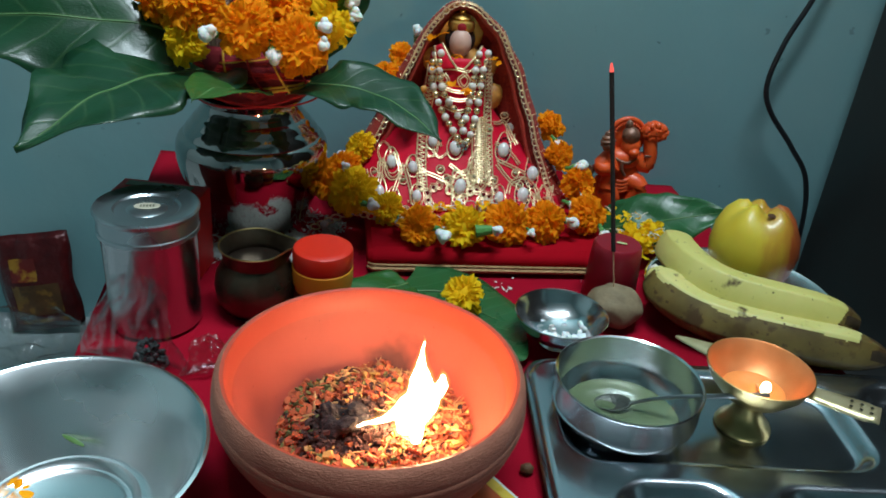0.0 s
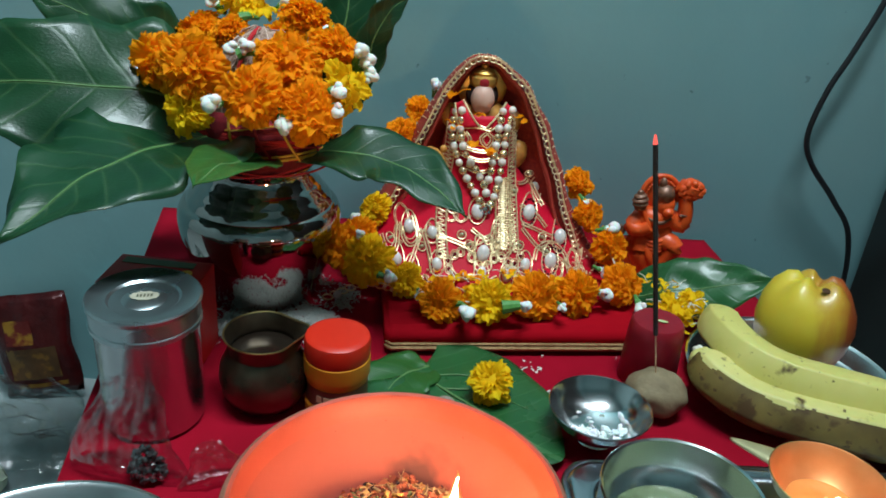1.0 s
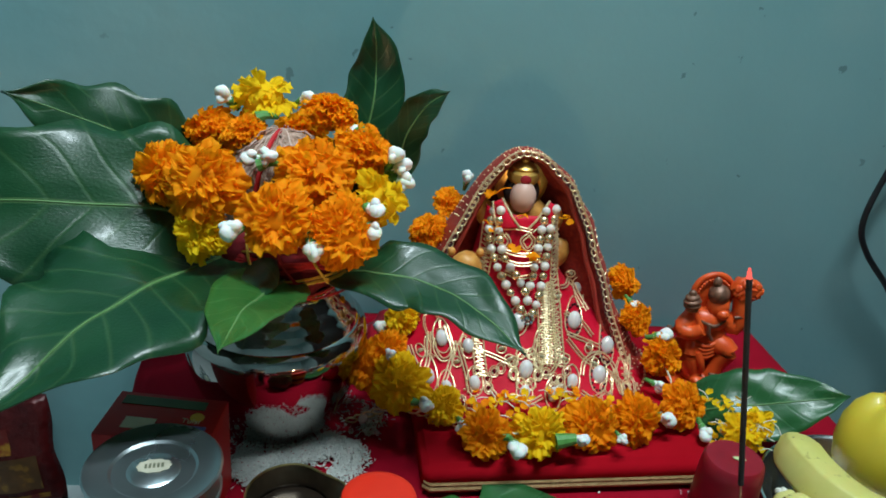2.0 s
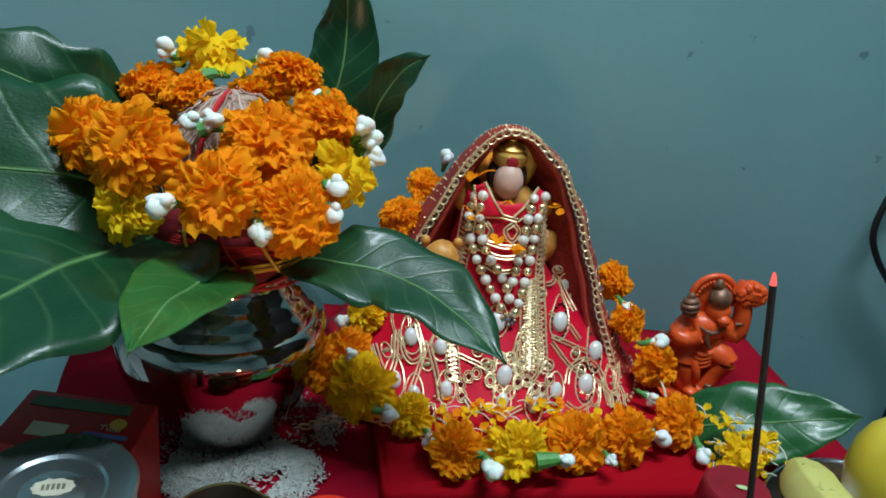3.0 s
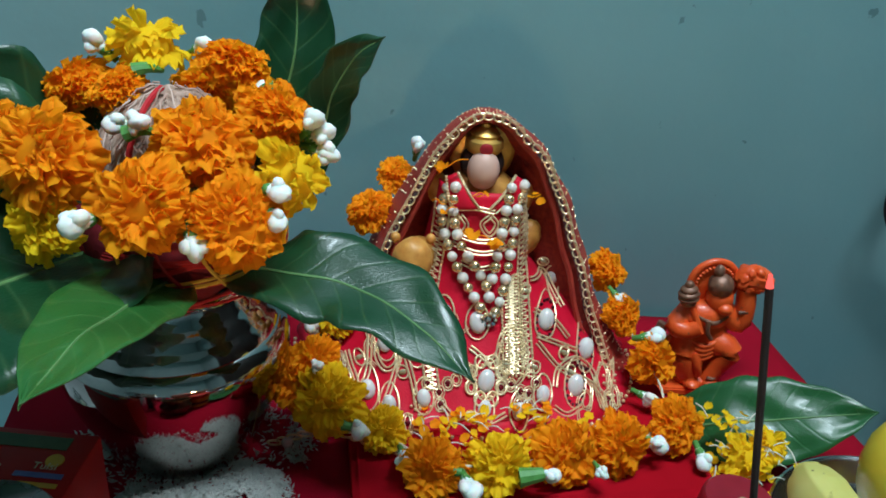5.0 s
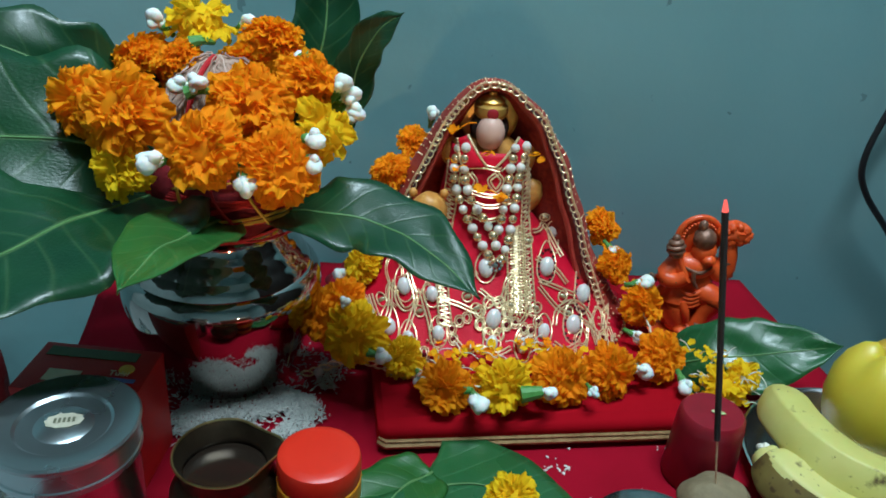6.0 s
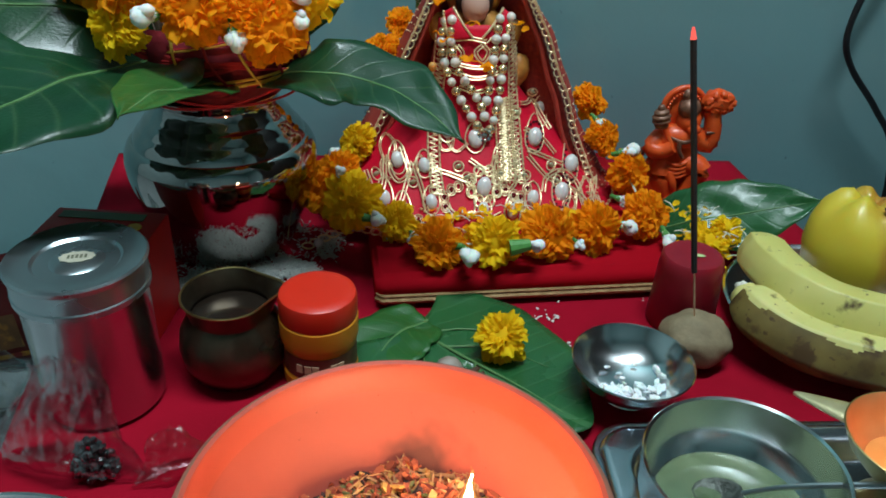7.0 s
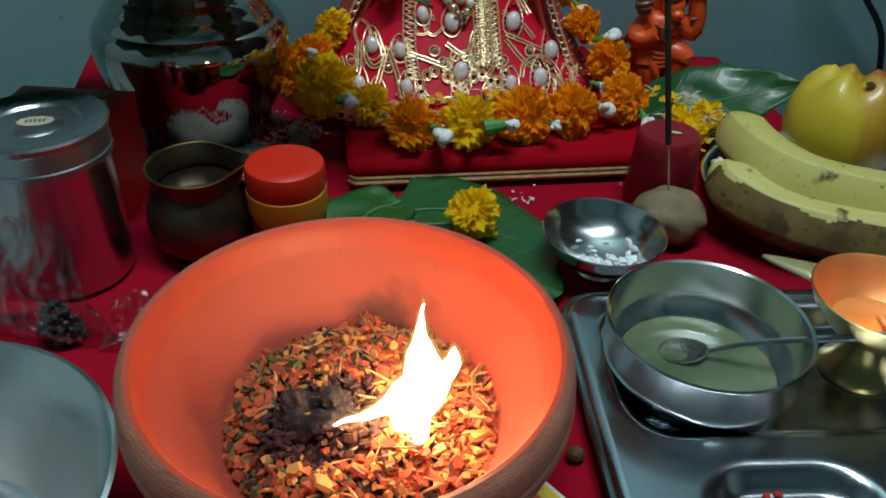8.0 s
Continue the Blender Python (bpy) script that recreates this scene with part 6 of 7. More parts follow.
# ---------------------------------------------------------------- garland round the statuette
def statue_garland():
    g = thing("flower_garland", "marigold garland with white jasmine laid around the statuette", "garland")
    for kind, p, r in (("y", (-0.0710, 0.628, 0.0450), 0.0178), ("o", (-0.0895, 0.648, 0.0440), 0.0165), ("o", (-0.081, 0.652, 0.0570), 0.0120), ("y", (-0.0415, 0.614, 0.0380), 0.0118), ("o", (-0.0150, 0.586, 0.0370), 0.0145), ("y", (0.0225, 0.588, 0.0385), 0.0150),
                       ("o", (0.0580, 0.596, 0.0400), 0.0160), ("o", (0.0910, 0.606, 0.0395), 0.0145), ("o", (0.1290, 0.620, 0.0420), 0.0148), ("o", (0.1300, 0.676, 0.0470), 0.0145), ("o", (0.1150, 0.704, 0.0635), 0.0125), ("o", (0.1075, 0.730, 0.0830), 0.0118),
                       ("y", (-0.0704, 0.695, 0.0610), 0.0118), ("o", (-0.0535, 0.729, 0.1185), 0.0135), ("o", (-0.0385, 0.754, 0.1330), 0.0108)):
        p = Vector(p)
        d = (p - Vector((SX, SY + 0.01, 0.03))).normalized() + Vector((0, -0.5, 0.5))
        flower(g, kind, p, d, r * 1.24)
    for p, d, s in (((-0.056, 0.611, 0.042), (0.4, -0.8, 0.4), 0.0064), ((-0.030, 0.595, 0.039), (0.2, -0.9, 0.2), 0.0062), ((0.003, 0.576, 0.038), (0.2, -0.9, 0.1), 0.0074), ((0.043, 0.578, 0.043), (1, -0.4, 0.1), 0.0052),
                    ((-0.0850, 0.696, 0.0465), (-0.4, -0.3, 0.8), 0.0062), ((0.108, 0.606, 0.042), (0.9, -0.5, 0.0), 0.0064), ((0.126, 0.684, 0.060), (0.9, -0.2, 0.3), 0.0068), ((0.120, 0.655, 0.036), (0.8, -0.6, -0.1), 0.0058), ((-0.026, 0.748, 0.153), (0.1, -0.2, 0.9), 0.0058),
                    ((0.140, 0.606, 0.034), (0.2, -0.9, -0.4), 0.0060), ((0.110, 0.712, 0.074), (0.5, -0.6, -0.4), 0.0052), ((-0.079, 0.638, 0.062), (0.0, -0.6, 0.7), 0.0046), ((0.075, 0.586, 0.040), (0.3, -0.9, 0.0), 0.0042)):
        bud(g, p, d, s)
    for p, q, r in (((0.030, 0.577, 0.041), (0.043, 0.578, 0.043), 0.0054), ((-0.063, 0.612, 0.043), (-0.058, 0.610, 0.043), 0.003), ((-0.004, 0.584, 0.038), (0.001, 0.582, 0.039), 0.003), ((0.112, 0.722, 0.070), (0.108, 0.730, 0.078), 0.0028)):
        part("green_calyx", tube([p, Vector(p).lerp(Vector(q), 0.5), q], lambda t: r * (1 - 0.35 * t), 10), STEMGREEN, g, "green marigold calyx")
    line = curve_through([(-0.088, 0.650, 0.040), (-0.045, 0.618, 0.036), (-0.01, 0.592, 0.036), (0.03, 0.592, 0.037), (0.07, 0.602, 0.038), (0.11, 0.614, 0.038), (0.130, 0.650, 0.042), (0.120, 0.695, 0.055), (0.108, 0.732, 0.080)], 50)
    part("thread", tube(line, 0.0008, 5), surf("garland_thread", (0.55, 0.50, 0.35), (0.7, 0.65, 0.5), 200, 0.8), g)


statue_garland()


def petal_scatter(name, label, spots, seed, mats, kind="stuff"):
    """Loose curled petals and thin white stamens lying about; each spot is x, y, z, spread, count."""
    rnd = random.Random(seed)
    bm = bmesh.new()
    for x, y, z, spread, count in spots:
        for k in range(count):
            c = Vector((rnd.gauss(x, spread), rnd.gauss(y, spread * 0.8), z + rnd.uniform(0, 0.006)))
            ln, w = rnd.uniform(0.004, 0.0085), rnd.uniform(0.0018, 0.0035)
            m = Matrix.Translation(c) @ pose(0, 0, 0, rnd.uniform(-40, 40), rnd.uniform(-40, 40), rnd.uniform(0, 360))
            rows = []
            curl = rnd.uniform(0.2, 0.9)
            for i in range(4):
                t = i / 3
                ww = w * math.sin(math.pi * (0.15 + 0.75 * t))
                rows.append([bm.verts.new(m @ Vector((ln * (t - 0.5), ww * s, curl * ln * (t - 0.5) ** 2 + 0.25 * w * s * s))) for s in (-1, -0.3, 0.4, 1)])
            mi = rnd.choice((0, 0, 1))
            for a, b in zip(rows, rows[1:]):
                for j in range(3):
                    bm.faces.new((a[j], a[j + 1], b[j + 1], b[j])).material_index = mi
            if rnd.random() < 0.35:
                start = len(bm.faces)
                a = rnd.uniform(0, 6.3)
                q = c + Vector((math.cos(a), math.sin(a), rnd.uniform(0.1, 0.5))) * rnd.uniform(0.006, 0.014)
                tube(curve_through([c, (c + q) / 2 + Vector((0, 0, 0.002)), q], 5), 0.0004, 4, bm)
                bm.faces.ensure_lookup_table()
                for f in bm.faces[start:]:
                    f.material_index = 2
    return tagged(link(name, bm, mats, sharp=180), label, "petals", kind=kind)


STAMEN = surf("pale_stamens", (0.60, 0.58, 0.46), (0.75, 0.73, 0.62), 300, 0.7)
petal_scatter("loose_petals", "loose orange and yellow marigold petals with white stamens", [(0.002, 0.628, 0.032, 0.012, 26), (0.045, 0.630, 0.034, 0.012, 30), (-0.012, 0.615, 0.034, 0.008, 12), (0.075, 0.625, 0.030, 0.010, 16)], 31, [ORANGE, YELLOW, STAMEN])
petal_scatter("loose_petals", "heap of torn yellow marigold petals on the green leaf", [(0.170, 0.613, 0.016, 0.010, 80), (0.180, 0.616, 0.026, 0.008, 55), (0.164, 0.634, 0.034, 0.009, 14)], 32, [YELLOW, YELLOW, STAMEN])
for spot, r in (((0.171, 0.611, 0.0270), 0.0150), ((0.186, 0.618, 0.0330), 0.0110)):
    torn = thing("marigold", "torn yellow marigold head lying on the green leaf", "flower", group="torn marigolds")
    flower(torn, "l", spot, (0.2, -0.5, 0.8), r)
petal_scatter("loose_petals", "few orange petals stuck on the necklace and bodice", [(0.008, 0.682, 0.124, 0.005, 3), (0.020, 0.680, 0.122, 0.004, 3), (0.042, 0.694, 0.146, 0.004, 3), (0.008, 0.690, 0.145, 0.003, 2), (-0.014, 0.697, 0.160, 0.003, 3), (-0.012, 0.692, 0.136, 0.003, 2)], 33, [ORANGE, ORANGE, ORANGE])
petal_scatter("loose_petals", "few orange marigold petals lying in the steel dish", [(-0.212, 0.318, 0.006, 0.004, 4), (-0.200, 0.296, 0.006, 0.006, 4), (-0.235, 0.296, 0.016, 0.003, 3)], 34, [ORANGE, ORANGE, ORANGE])


# ---------------------------------------------------------------- orange statuette
def orange_statuette():
    """One moulded figure: plinth, bent legs, torso, halo, helmet, a raised rock and a shouldered mace."""
    bm = bmesh.new()
    x0, y0 = 0.1775, 0.716

    def lump(x, y, z, rx, ry, rz, rot=(0, 0, 0), rough=0.08):
        blob(bm, (x0 + x, y0 + y, z), (rx, ry, rz), rot, 20, 13, rough, x * 310 + z * 90)

    def limb(pts, r0, r1):
        tube(curve_through([(x0 + x, y0 + y, z) for x, y, z in pts], 12), lambda t: r0 + (r1 - r0) * t, 12, bm)

    rounded = rounded_slab(0.050, 0.026, 0.0, 0.0055, 0.005, 0.001)
    bmesh.ops.translate(rounded, verts=rounded.verts[:], vec=(x0 - 0.006, y0 - 0.002, 0.001))
    plinth = bpy.data.meshes.new("plinth")
    rounded.to_mesh(plinth)
    rounded.free()
    bm.from_mesh(plinth)
    bpy.data.meshes.remove(plinth)
    lump(0.004, -0.004, 0.009, 0.017, 0.010, 0.005)
    # standing leg, bent leg, feet
    limb([(-0.008, -0.002, 0.040), (-0.011, -0.006, 0.027), (-0.005, -0.006, 0.014), (-0.003, -0.009, 0.009)], 0.0098, 0.0066)
    limb([(0.007, -0.002, 0.041), (0.018, -0.010, 0.037), (0.014, -0.008, 0.024), (0.009, -0.008, 0.011)], 0.0098, 0.0066)
    lump(-0.003, -0.012, 0.0095, 0.0055, 0.0070, 0.0036)
    lump(0.010, -0.012, 0.0105, 0.0058, 0.0070, 0.0036)
    # torso, chest, sash folds
    lump(-0.002, 0.000, 0.050, 0.0190, 0.0120, 0.0200)
    lump(-0.004, 0.003, 0.028, 0.0200, 0.0075, 0.0240)
    lump(-0.001, -0.003, 0.061, 0.0175, 0.0105, 0.0105)
    for k in range(4):
        limb([(-0.015, -0.005, 0.046 - 0.0035 * k), (-0.002, -0.0125, 0.041 - 0.0035 * k), (0.014, -0.007, 0.046 - 0.0035 * k)], 0.0019, 0.0019)
    limb([(-0.006, -0.010, 0.034), (-0.003, -0.013, 0.026), (0.000, -0.012, 0.017)], 0.0042, 0.0026)
    # halo with a beaded edge
    ring = [(x0 + 0.001 + 0.0160 * math.cos(a), y0 + 0.004, 0.0815 + 0.0165 * math.sin(a)) for a in [math.tau * k / 40 for k in range(40)]]
    tube(ring, 0.0024, 8, bm, closed=True)
    lump(0.001, 0.005, 0.0815, 0.0158, 0.0030, 0.0162, rough=0.0)
    for k in range(22):
        a = -0.5 + (math.pi + 1.0) * k / 21
        lump(0.001 + 0.0128 * math.cos(a), 0.0015, 0.0815 + 0.0132 * math.sin(a), 0.0012, 0.0012, 0.0012, rough=0.0)
    # head and muzzle
    lump(0.004, -0.004, 0.0745, 0.0092, 0.0090, 0.0098)
    lump(0.006, -0.0115, 0.0705, 0.0052, 0.0050, 0.0042)
    # raised arm with the rock
    limb([(0.012, -0.001, 0.062), (0.023, -0.003, 0.055), (0.024, -0.003, 0.068), (0.022, -0.002, 0.082)], 0.0078, 0.0064)
    lump(0.0245, -0.001, 0.0895, 0.0125, 0.0095, 0.0090, (0, 12, 0), 0.30)
    for k in range(9):
        a = k * 0.72
        lump(0.0245 + 0.0085 * math.cos(a), -0.006, 0.0900 + 0.0058 * math.sin(a), 0.0042, 0.0040, 0.0033, (0, 30 * k, 0), 0.3)
    # arm that holds the mace, with its bracelet
    limb([(-0.013, 0.000, 0.061), (-0.022, -0.005, 0.052), (-0.014, -0.010, 0.052), (-0.008, -0.013, 0.057)], 0.0078, 0.0052)
    limb([(-0.008, -0.012, 0.055), (-0.013, -0.009, 0.066), (-0.018, -0.006, 0.074)], 0.0024, 0.0022)
    skin = len(bm.faces)
    # brown-painted helmet, mace head, tail, girdle and bracelets
    lump(0.002, -0.005, 0.0850, 0.0086, 0.0086, 0.0085)
    lump(-0.001, -0.004, 0.0945, 0.0036, 0.0036, 0.0050)
    for k in range(5):
        q = k / 4
        lump(-0.0175 - 0.0022 * q, -0.006, 0.0715 + 0.0135 * q, 0.0074 * math.sin(0.8 + 1.9 * q), 0.0068 * math.sin(0.8 + 1.9 * q), 0.0030, (0, -10, 0), 0.0)
    limb([(-0.026, 0.004, 0.048), (-0.029, 0.003, 0.038), (-0.026, 0.002, 0.028)], 0.0040, 0.0030)
    limb([(-0.012, -0.009, 0.064), (0.000, -0.0135, 0.0605), (0.010, -0.009, 0.064)], 0.0017, 0.0017)
    limb([(-0.004, -0.0135, 0.062), (-0.003, -0.0145, 0.054), (0.001, -0.0140, 0.048)], 0.0018, 0.0014)
    limb([(-0.017, -0.0125, 0.050), (-0.0155, -0.014, 0.053), (-0.014, -0.0125, 0.0565)], 0.0016, 0.0016)
    limb([(0.018, -0.008, 0.066), (0.023, -0.0085, 0.067), (0.028, -0.006, 0.066)], 0.0014, 0.0014)
    limb([(0.006, -0.014, 0.016), (0.010, -0.0145, 0.0155), (0.014, -0.012, 0.017)], 0.0014, 0.0014)
    bm.faces.ensure_lookup_table()
    for i, f in enumerate(bm.faces):
        f.material_index = 0 if i < skin else 1
    clay = stained(surf("orange_painted_clay", (0.68, 0.066, 0.010), (0.80, 0.115, 0.018), 110, 0.42, bump=0.35, bscale=260, dist=0.0010, coat=0.2), (0.20, 0.045, 0.02), 150, 0.66, 0.74, 0.8)
    brown = surf("worn_brown_paint", (0.10, 0.045, 0.03), (0.30, 0.15, 0.09), 240, 0.4, 0.3, bump=0.4, bscale=400, dist=0.0008)
    ob = link("orange_statuette", bm, [clay, brown], sharp=60)
    tagged(ob, "small bright orange painted clay statuette standing on the red cloth", "statuette")


orange_statuette()
leaf("betel_leaf", "broad green leaf lying on the cloth under torn petals", "leaf", [(0.146, 0.656, 0.010), (0.180, 0.644, 0.026), (0.215, 0.635, 0.038), (0.252, 0.624, 0.053)], 0.056, (-0.05, -0.62, 0.78), BETEL, 0.05, 0.06, 0.8, 0.5, "", 9)


# ---------------------------------------------------------------- flat leaf, nut, marigold before the board
def heart_leaf():
    bm = bmesh.new()
    uvl = bm.loops.layers.uv.new("uv")
    n, m = 64, 12
    notch = Vector((-0.030, 0.538))
    tip = Vector((0.060, 0.452))
    ax = (tip - notch)
    length = ax.length
    ax.normalize()
    sd = Vector((-ax.y, ax.x))
    rings, uvs = [], {}
    c0 = bm.verts.new((0.0, 0.503, 0.006))
    uvs[c0] = (0.3, 0)
    for k in range(1, m + 1):
        ring = []
        for i in range(n):
            a = math.tau * i / n
            u = 0.40 * length + 0.60 * length * math.cos(a) * (1 if math.cos(a) > 0 else 0.98)
            w = (0.050 if math.sin(a) > 0 else 0.054) * math.sin(a) * (1.16 - 0.28 * math.cos(a)) * (1 if math.cos(a) < 0.6 else 1 - 0.45 * (math.cos(a) - 0.6) / 0.4)
            if math.cos(a) < -0.86:
                u += 0.022 * (-(math.cos(a)) - 0.86) / 0.14
            s = k / m
            cx = 0.34 * length
            pu, pw = cx + (u - cx) * s, w * s
            p = notch + ax * pu + sd * pw
            z = 0.005 + 0.008 * s * s * (0.5 + 0.5 * noise.noise(Vector((p.x * 30, p.y * 30, 1))))
            v = bm.verts.new((p.x, p.y, z))
            uvs[v] = (pu / length, pw / 0.06)
            ring.append(v)
        rings.append(ring)
    for i in range(n):
        j = (i + 1) % n
        bm.faces.new((c0, rings[0][i], rings[0][j]))
        for a, b in zip(rings, rings[1:]):
            bm.faces.new((a[i], b[i], b[j], a[j]))
    for f in bm.faces:
        for lo in f.loops:
            lo[uvl].uv = uvs[lo.vert]
    bmesh.ops.recalc_face_normals(bm, faces=bm.faces[:])
    ob = link("betel_leaf", bm, BETEL, sharp=180)
    mod = ob.modifiers.new("thickness", "SOLIDIFY")
    mod.thickness, mod.offset = 0.0007, 0
    tagged(ob, "glossy heart-shaped green betel leaf lying on the cloth", "leaf")
    mid = [(-0.028, 0.536), (0.0, 0.510), (0.028, 0.485), (0.056, 0.456)]
    part("midrib", tube(curve_through([(x, y, 0.0068) for x, y in mid], 24), lambda t: 0.0011 - 0.0008 * t, 6), RIB, ob, "pale green midrib")
    for pts in ([(-0.026, 0.534), (0.002, 0.538), (0.022, 0.530)], [(-0.012, 0.521), (0.018, 0.520), (0.046, 0.502)], [(-0.026, 0.533), (-0.024, 0.505), (-0.010, 0.484)], [(0.004, 0.506), (0.006, 0.486), (0.022, 0.468)]):
        part("side_vein", tube(curve_through([(x, y, 0.0070) for x, y in pts], 16), lambda t: 0.0007 - 0.0005 * t, 5), RIB, ob)


heart_leaf()
leaf("betel_leaf", "bright green leaf lying beside the plastic jar", "leaf", [(-0.022, 0.545, 0.008), (-0.040, 0.530, 0.009), (-0.052, 0.508, 0.007), (-0.058, 0.478, 0.004)], 0.048, (0.0, -0.1, 1), BRIGHTLEAF, 0.06, 0.08, 0.8, 0.6, "", 12)
single = thing("marigold", "single yellow marigold head resting on the betel leaf", "flower")
head = flower(single, "y", (0.020, 0.513, 0.0205), (-0.1, -0.55, 0.8), 0.0155)
bm = bmesh.new()
blob(bm, (-0.012, 0.490, 0.0155), (0.0078, 0.0076, 0.0070), (0, 0, 0), 18, 12, 0.06, 4)
tagged(link("betel_nut", bm, surf("nut_shell", (0.24, 0.19, 0.15), (0.36, 0.30, 0.25), 150, 0.5, bump=0.3)), "round pale brown betel nut on the leaf", "nut")
bm = bmesh.new()
for k, (x, y) in enumerate(((0.002, 0.492), (0.006, 0.487), (0.010, 0.484), (0.004, 0.483))):
    blob(bm, (x, y, 0.0125), (0.0052, 0.0018, 0.0018), (0, 8, 40 + 37 * k), 8, 6, 0.3, k)
tagged(link("cloves", bm, surf("clove_brown", (0.05, 0.015, 0.012), (0.12, 0.07, 0.03), 200, 0.7, island=0.8)), "few dark cloves and cardamom on the leaf", "spices", kind="stuff")


# ---------------------------------------------------------------- offering mixture and fire in the clay bowl
FX, FY = -0.036, 0.356


def pile_height(x, y):
    r = math.hypot(x - FX, y - FY) / 0.055
    return 0.026 + 0.016 * max(0, 1 - r * r) + 0.006 * noise.noise(Vector((x * 70, y * 70, 2)))


def offering():
    rnd = random.Random(12)
    mats = [surf("orange_chips", (0.16, 0.018, 0.010), (0.58, 0.13, 0.040), 60, 0.8, bump=0.4, island=0.85, bscale=600), surf("dry_green_herbs", (0.05, 0.055, 0.015), (0.20, 0.17, 0.05), 60, 0.85, island=0.9, bump=0.3, bscale=600),
            surf("pale_wood_slivers", (0.34, 0.13, 0.05), (0.60, 0.32, 0.13), 60, 0.75, island=0.8, bump=0.3, bscale=600), surf("charred_bits", (0.020, 0.010, 0.009), (0.10, 0.035, 0.025), 60, 0.9, island=0.8, bump=0.5),
            surf("yellow_resin_bits", (0.40, 0.15, 0.03), (0.62, 0.34, 0.09), 60, 0.55, island=0.85, bump=0.3, bscale=600)]
    bm = bmesh.new()
    # the bed beneath
    rings = []
    for k in range(15):
        r = 0.0545 * k / 14
        rings.append([bm.verts.new((FX + r * math.cos(a), FY + r * math.sin(a), pile_height(FX + r * math.cos(a), FY + r * math.sin(a)) - 0.002)) for a in [math.tau * i / 48 for i in range(48)]] if k else [bm.verts.new((FX, FY, pile_height(FX, FY) - 0.002))])
    for a, b in zip(rings, rings[1:]):
        for i in range(48):
            j = (i + 1) % 48
            f = bm.faces.new((a[0], b[i], b[j]) if len(a) == 1 else (a[i], b[i], b[j], a[j]))
            f.material_index = 3
    def chip(m, mi, sides, taper):
        """A flat broken chip with an uneven outline."""
        low, top = [], []
        for q in range(sides):
            a, g = math.tau * q / sides + rnd.uniform(-0.35, 0.35), rnd.uniform(0.6, 1.1)
            low.append(bm.verts.new(m @ Vector((g * math.cos(a), g * math.sin(a), -1 + rnd.uniform(-0.3, 0.3)))))
            top.append(bm.verts.new(m @ Vector((g * taper * math.cos(a), g * taper * math.sin(a), 1 + rnd.uniform(-0.6, 0.6)))))
        faces = [bm.faces.new(low[::-1]), bm.faces.new(top)]
        for q in range(sides):
            w = (q + 1) % sides
            faces.append(bm.faces.new((low[q], low[w], top[w], top[q])))
        for f in faces:
            f.material_index = mi

    for k in range(2600):
        r, a = 0.055 * math.sqrt(rnd.random()), rnd.uniform(0, math.tau)
        x, y = FX + r * math.cos(a), FY + r * math.sin(a)
        z = pile_height(x, y)
        left = (x - FX) / 0.054
        coal = math.hypot((x - FX + 0.016) / 0.024, (y - FY + 0.014) / 0.020)
        roll, sides, tilt = rnd.random(), rnd.choice((4, 5, 5, 6)), 38
        big = 1 if rnd.random() < 0.8 else 1.6
        if coal < 1 and rnd.random() < 0.9 or rnd.random() < 0.09:
            mi, size = 3, (rnd.uniform(0.0009, 0.0028), rnd.uniform(0.0007, 0.0018), rnd.uniform(0.0004, 0.0012))
        elif roll < 0.13 + 0.12 * left:
            mi, size, sides = 2, (rnd.uniform(0.003, 0.0085), rnd.uniform(0.0003, 0.0008), rnd.uniform(0.0002, 0.0005)), 4
        elif roll < 0.27 - 0.28 * left:
            mi, size = 1, (rnd.uniform(0.0009, 0.0032), rnd.uniform(0.0005, 0.0013), rnd.uniform(0.0003, 0.0008))
        elif roll < 0.52:
            mi, size = 4, (rnd.uniform(0.0010, 0.0028) * big, rnd.uniform(0.0008, 0.0020) * big, rnd.uniform(0.0003, 0.0010))
        elif roll < 0.54:
            g = rnd.uniform(0.0022, 0.0036)
            mi, size, sides = 0, (g, g * 0.9, 0.0005), 9
        else:
            mi, size = 0, (rnd.uniform(0.0011, 0.0034) * big, rnd.uniform(0.0008, 0.0023) * big, rnd.uniform(0.0003, 0.0010))
        m = pose(x, y, z + rnd.uniform(-0.0016, 0.0024), rnd.uniform(-tilt, tilt), rnd.uniform(-tilt, tilt), rnd.uniform(0, 360)) @ Matrix.Diagonal((*[1.28 * q for q in size], 1))
        chip(m, mi, sides, rnd.uniform(0.7, 1.0))
    # long dry stalks sticking out of the heap
    for k in range(26):
        r, a = 0.046 * math.sqrt(rnd.random()), rnd.uniform(-1.5, 1.5) if k < 20 else rnd.uniform(1.6, 4.6)
        x, y = FX + r * math.cos(a), FY + r * math.sin(a)
        size = (rnd.uniform(0.007, 0.012), rnd.uniform(0.0003, 0.0006), 0.0003)
        chip(pose(x, y, pile_height(x, y) + 0.003, 0, rnd.uniform(-35, 10), rnd.uniform(0, 360)) @ Matrix.Diagonal((*size, 1)), 2, 4, 0.8)
    tagged(link("herb_offering", bm, mats, sharp=30), "heap of dry herb chips, wood slivers and charred bits in the clay bowl", "offering", kind="stuff")
    bm = bmesh.new()
    for k in range(9):
        a = k * 0.7
        blob(bm, (FX - 0.018 + 0.009 * math.cos(a), FY - 0.014 + 0.007 * math.sin(a), 0.041 + 0.003 * math.sin(k * 2)), (0.0066, 0.0055, 0.0045), (k * 30, k * 20, 0), 10, 7, 0.5, k)
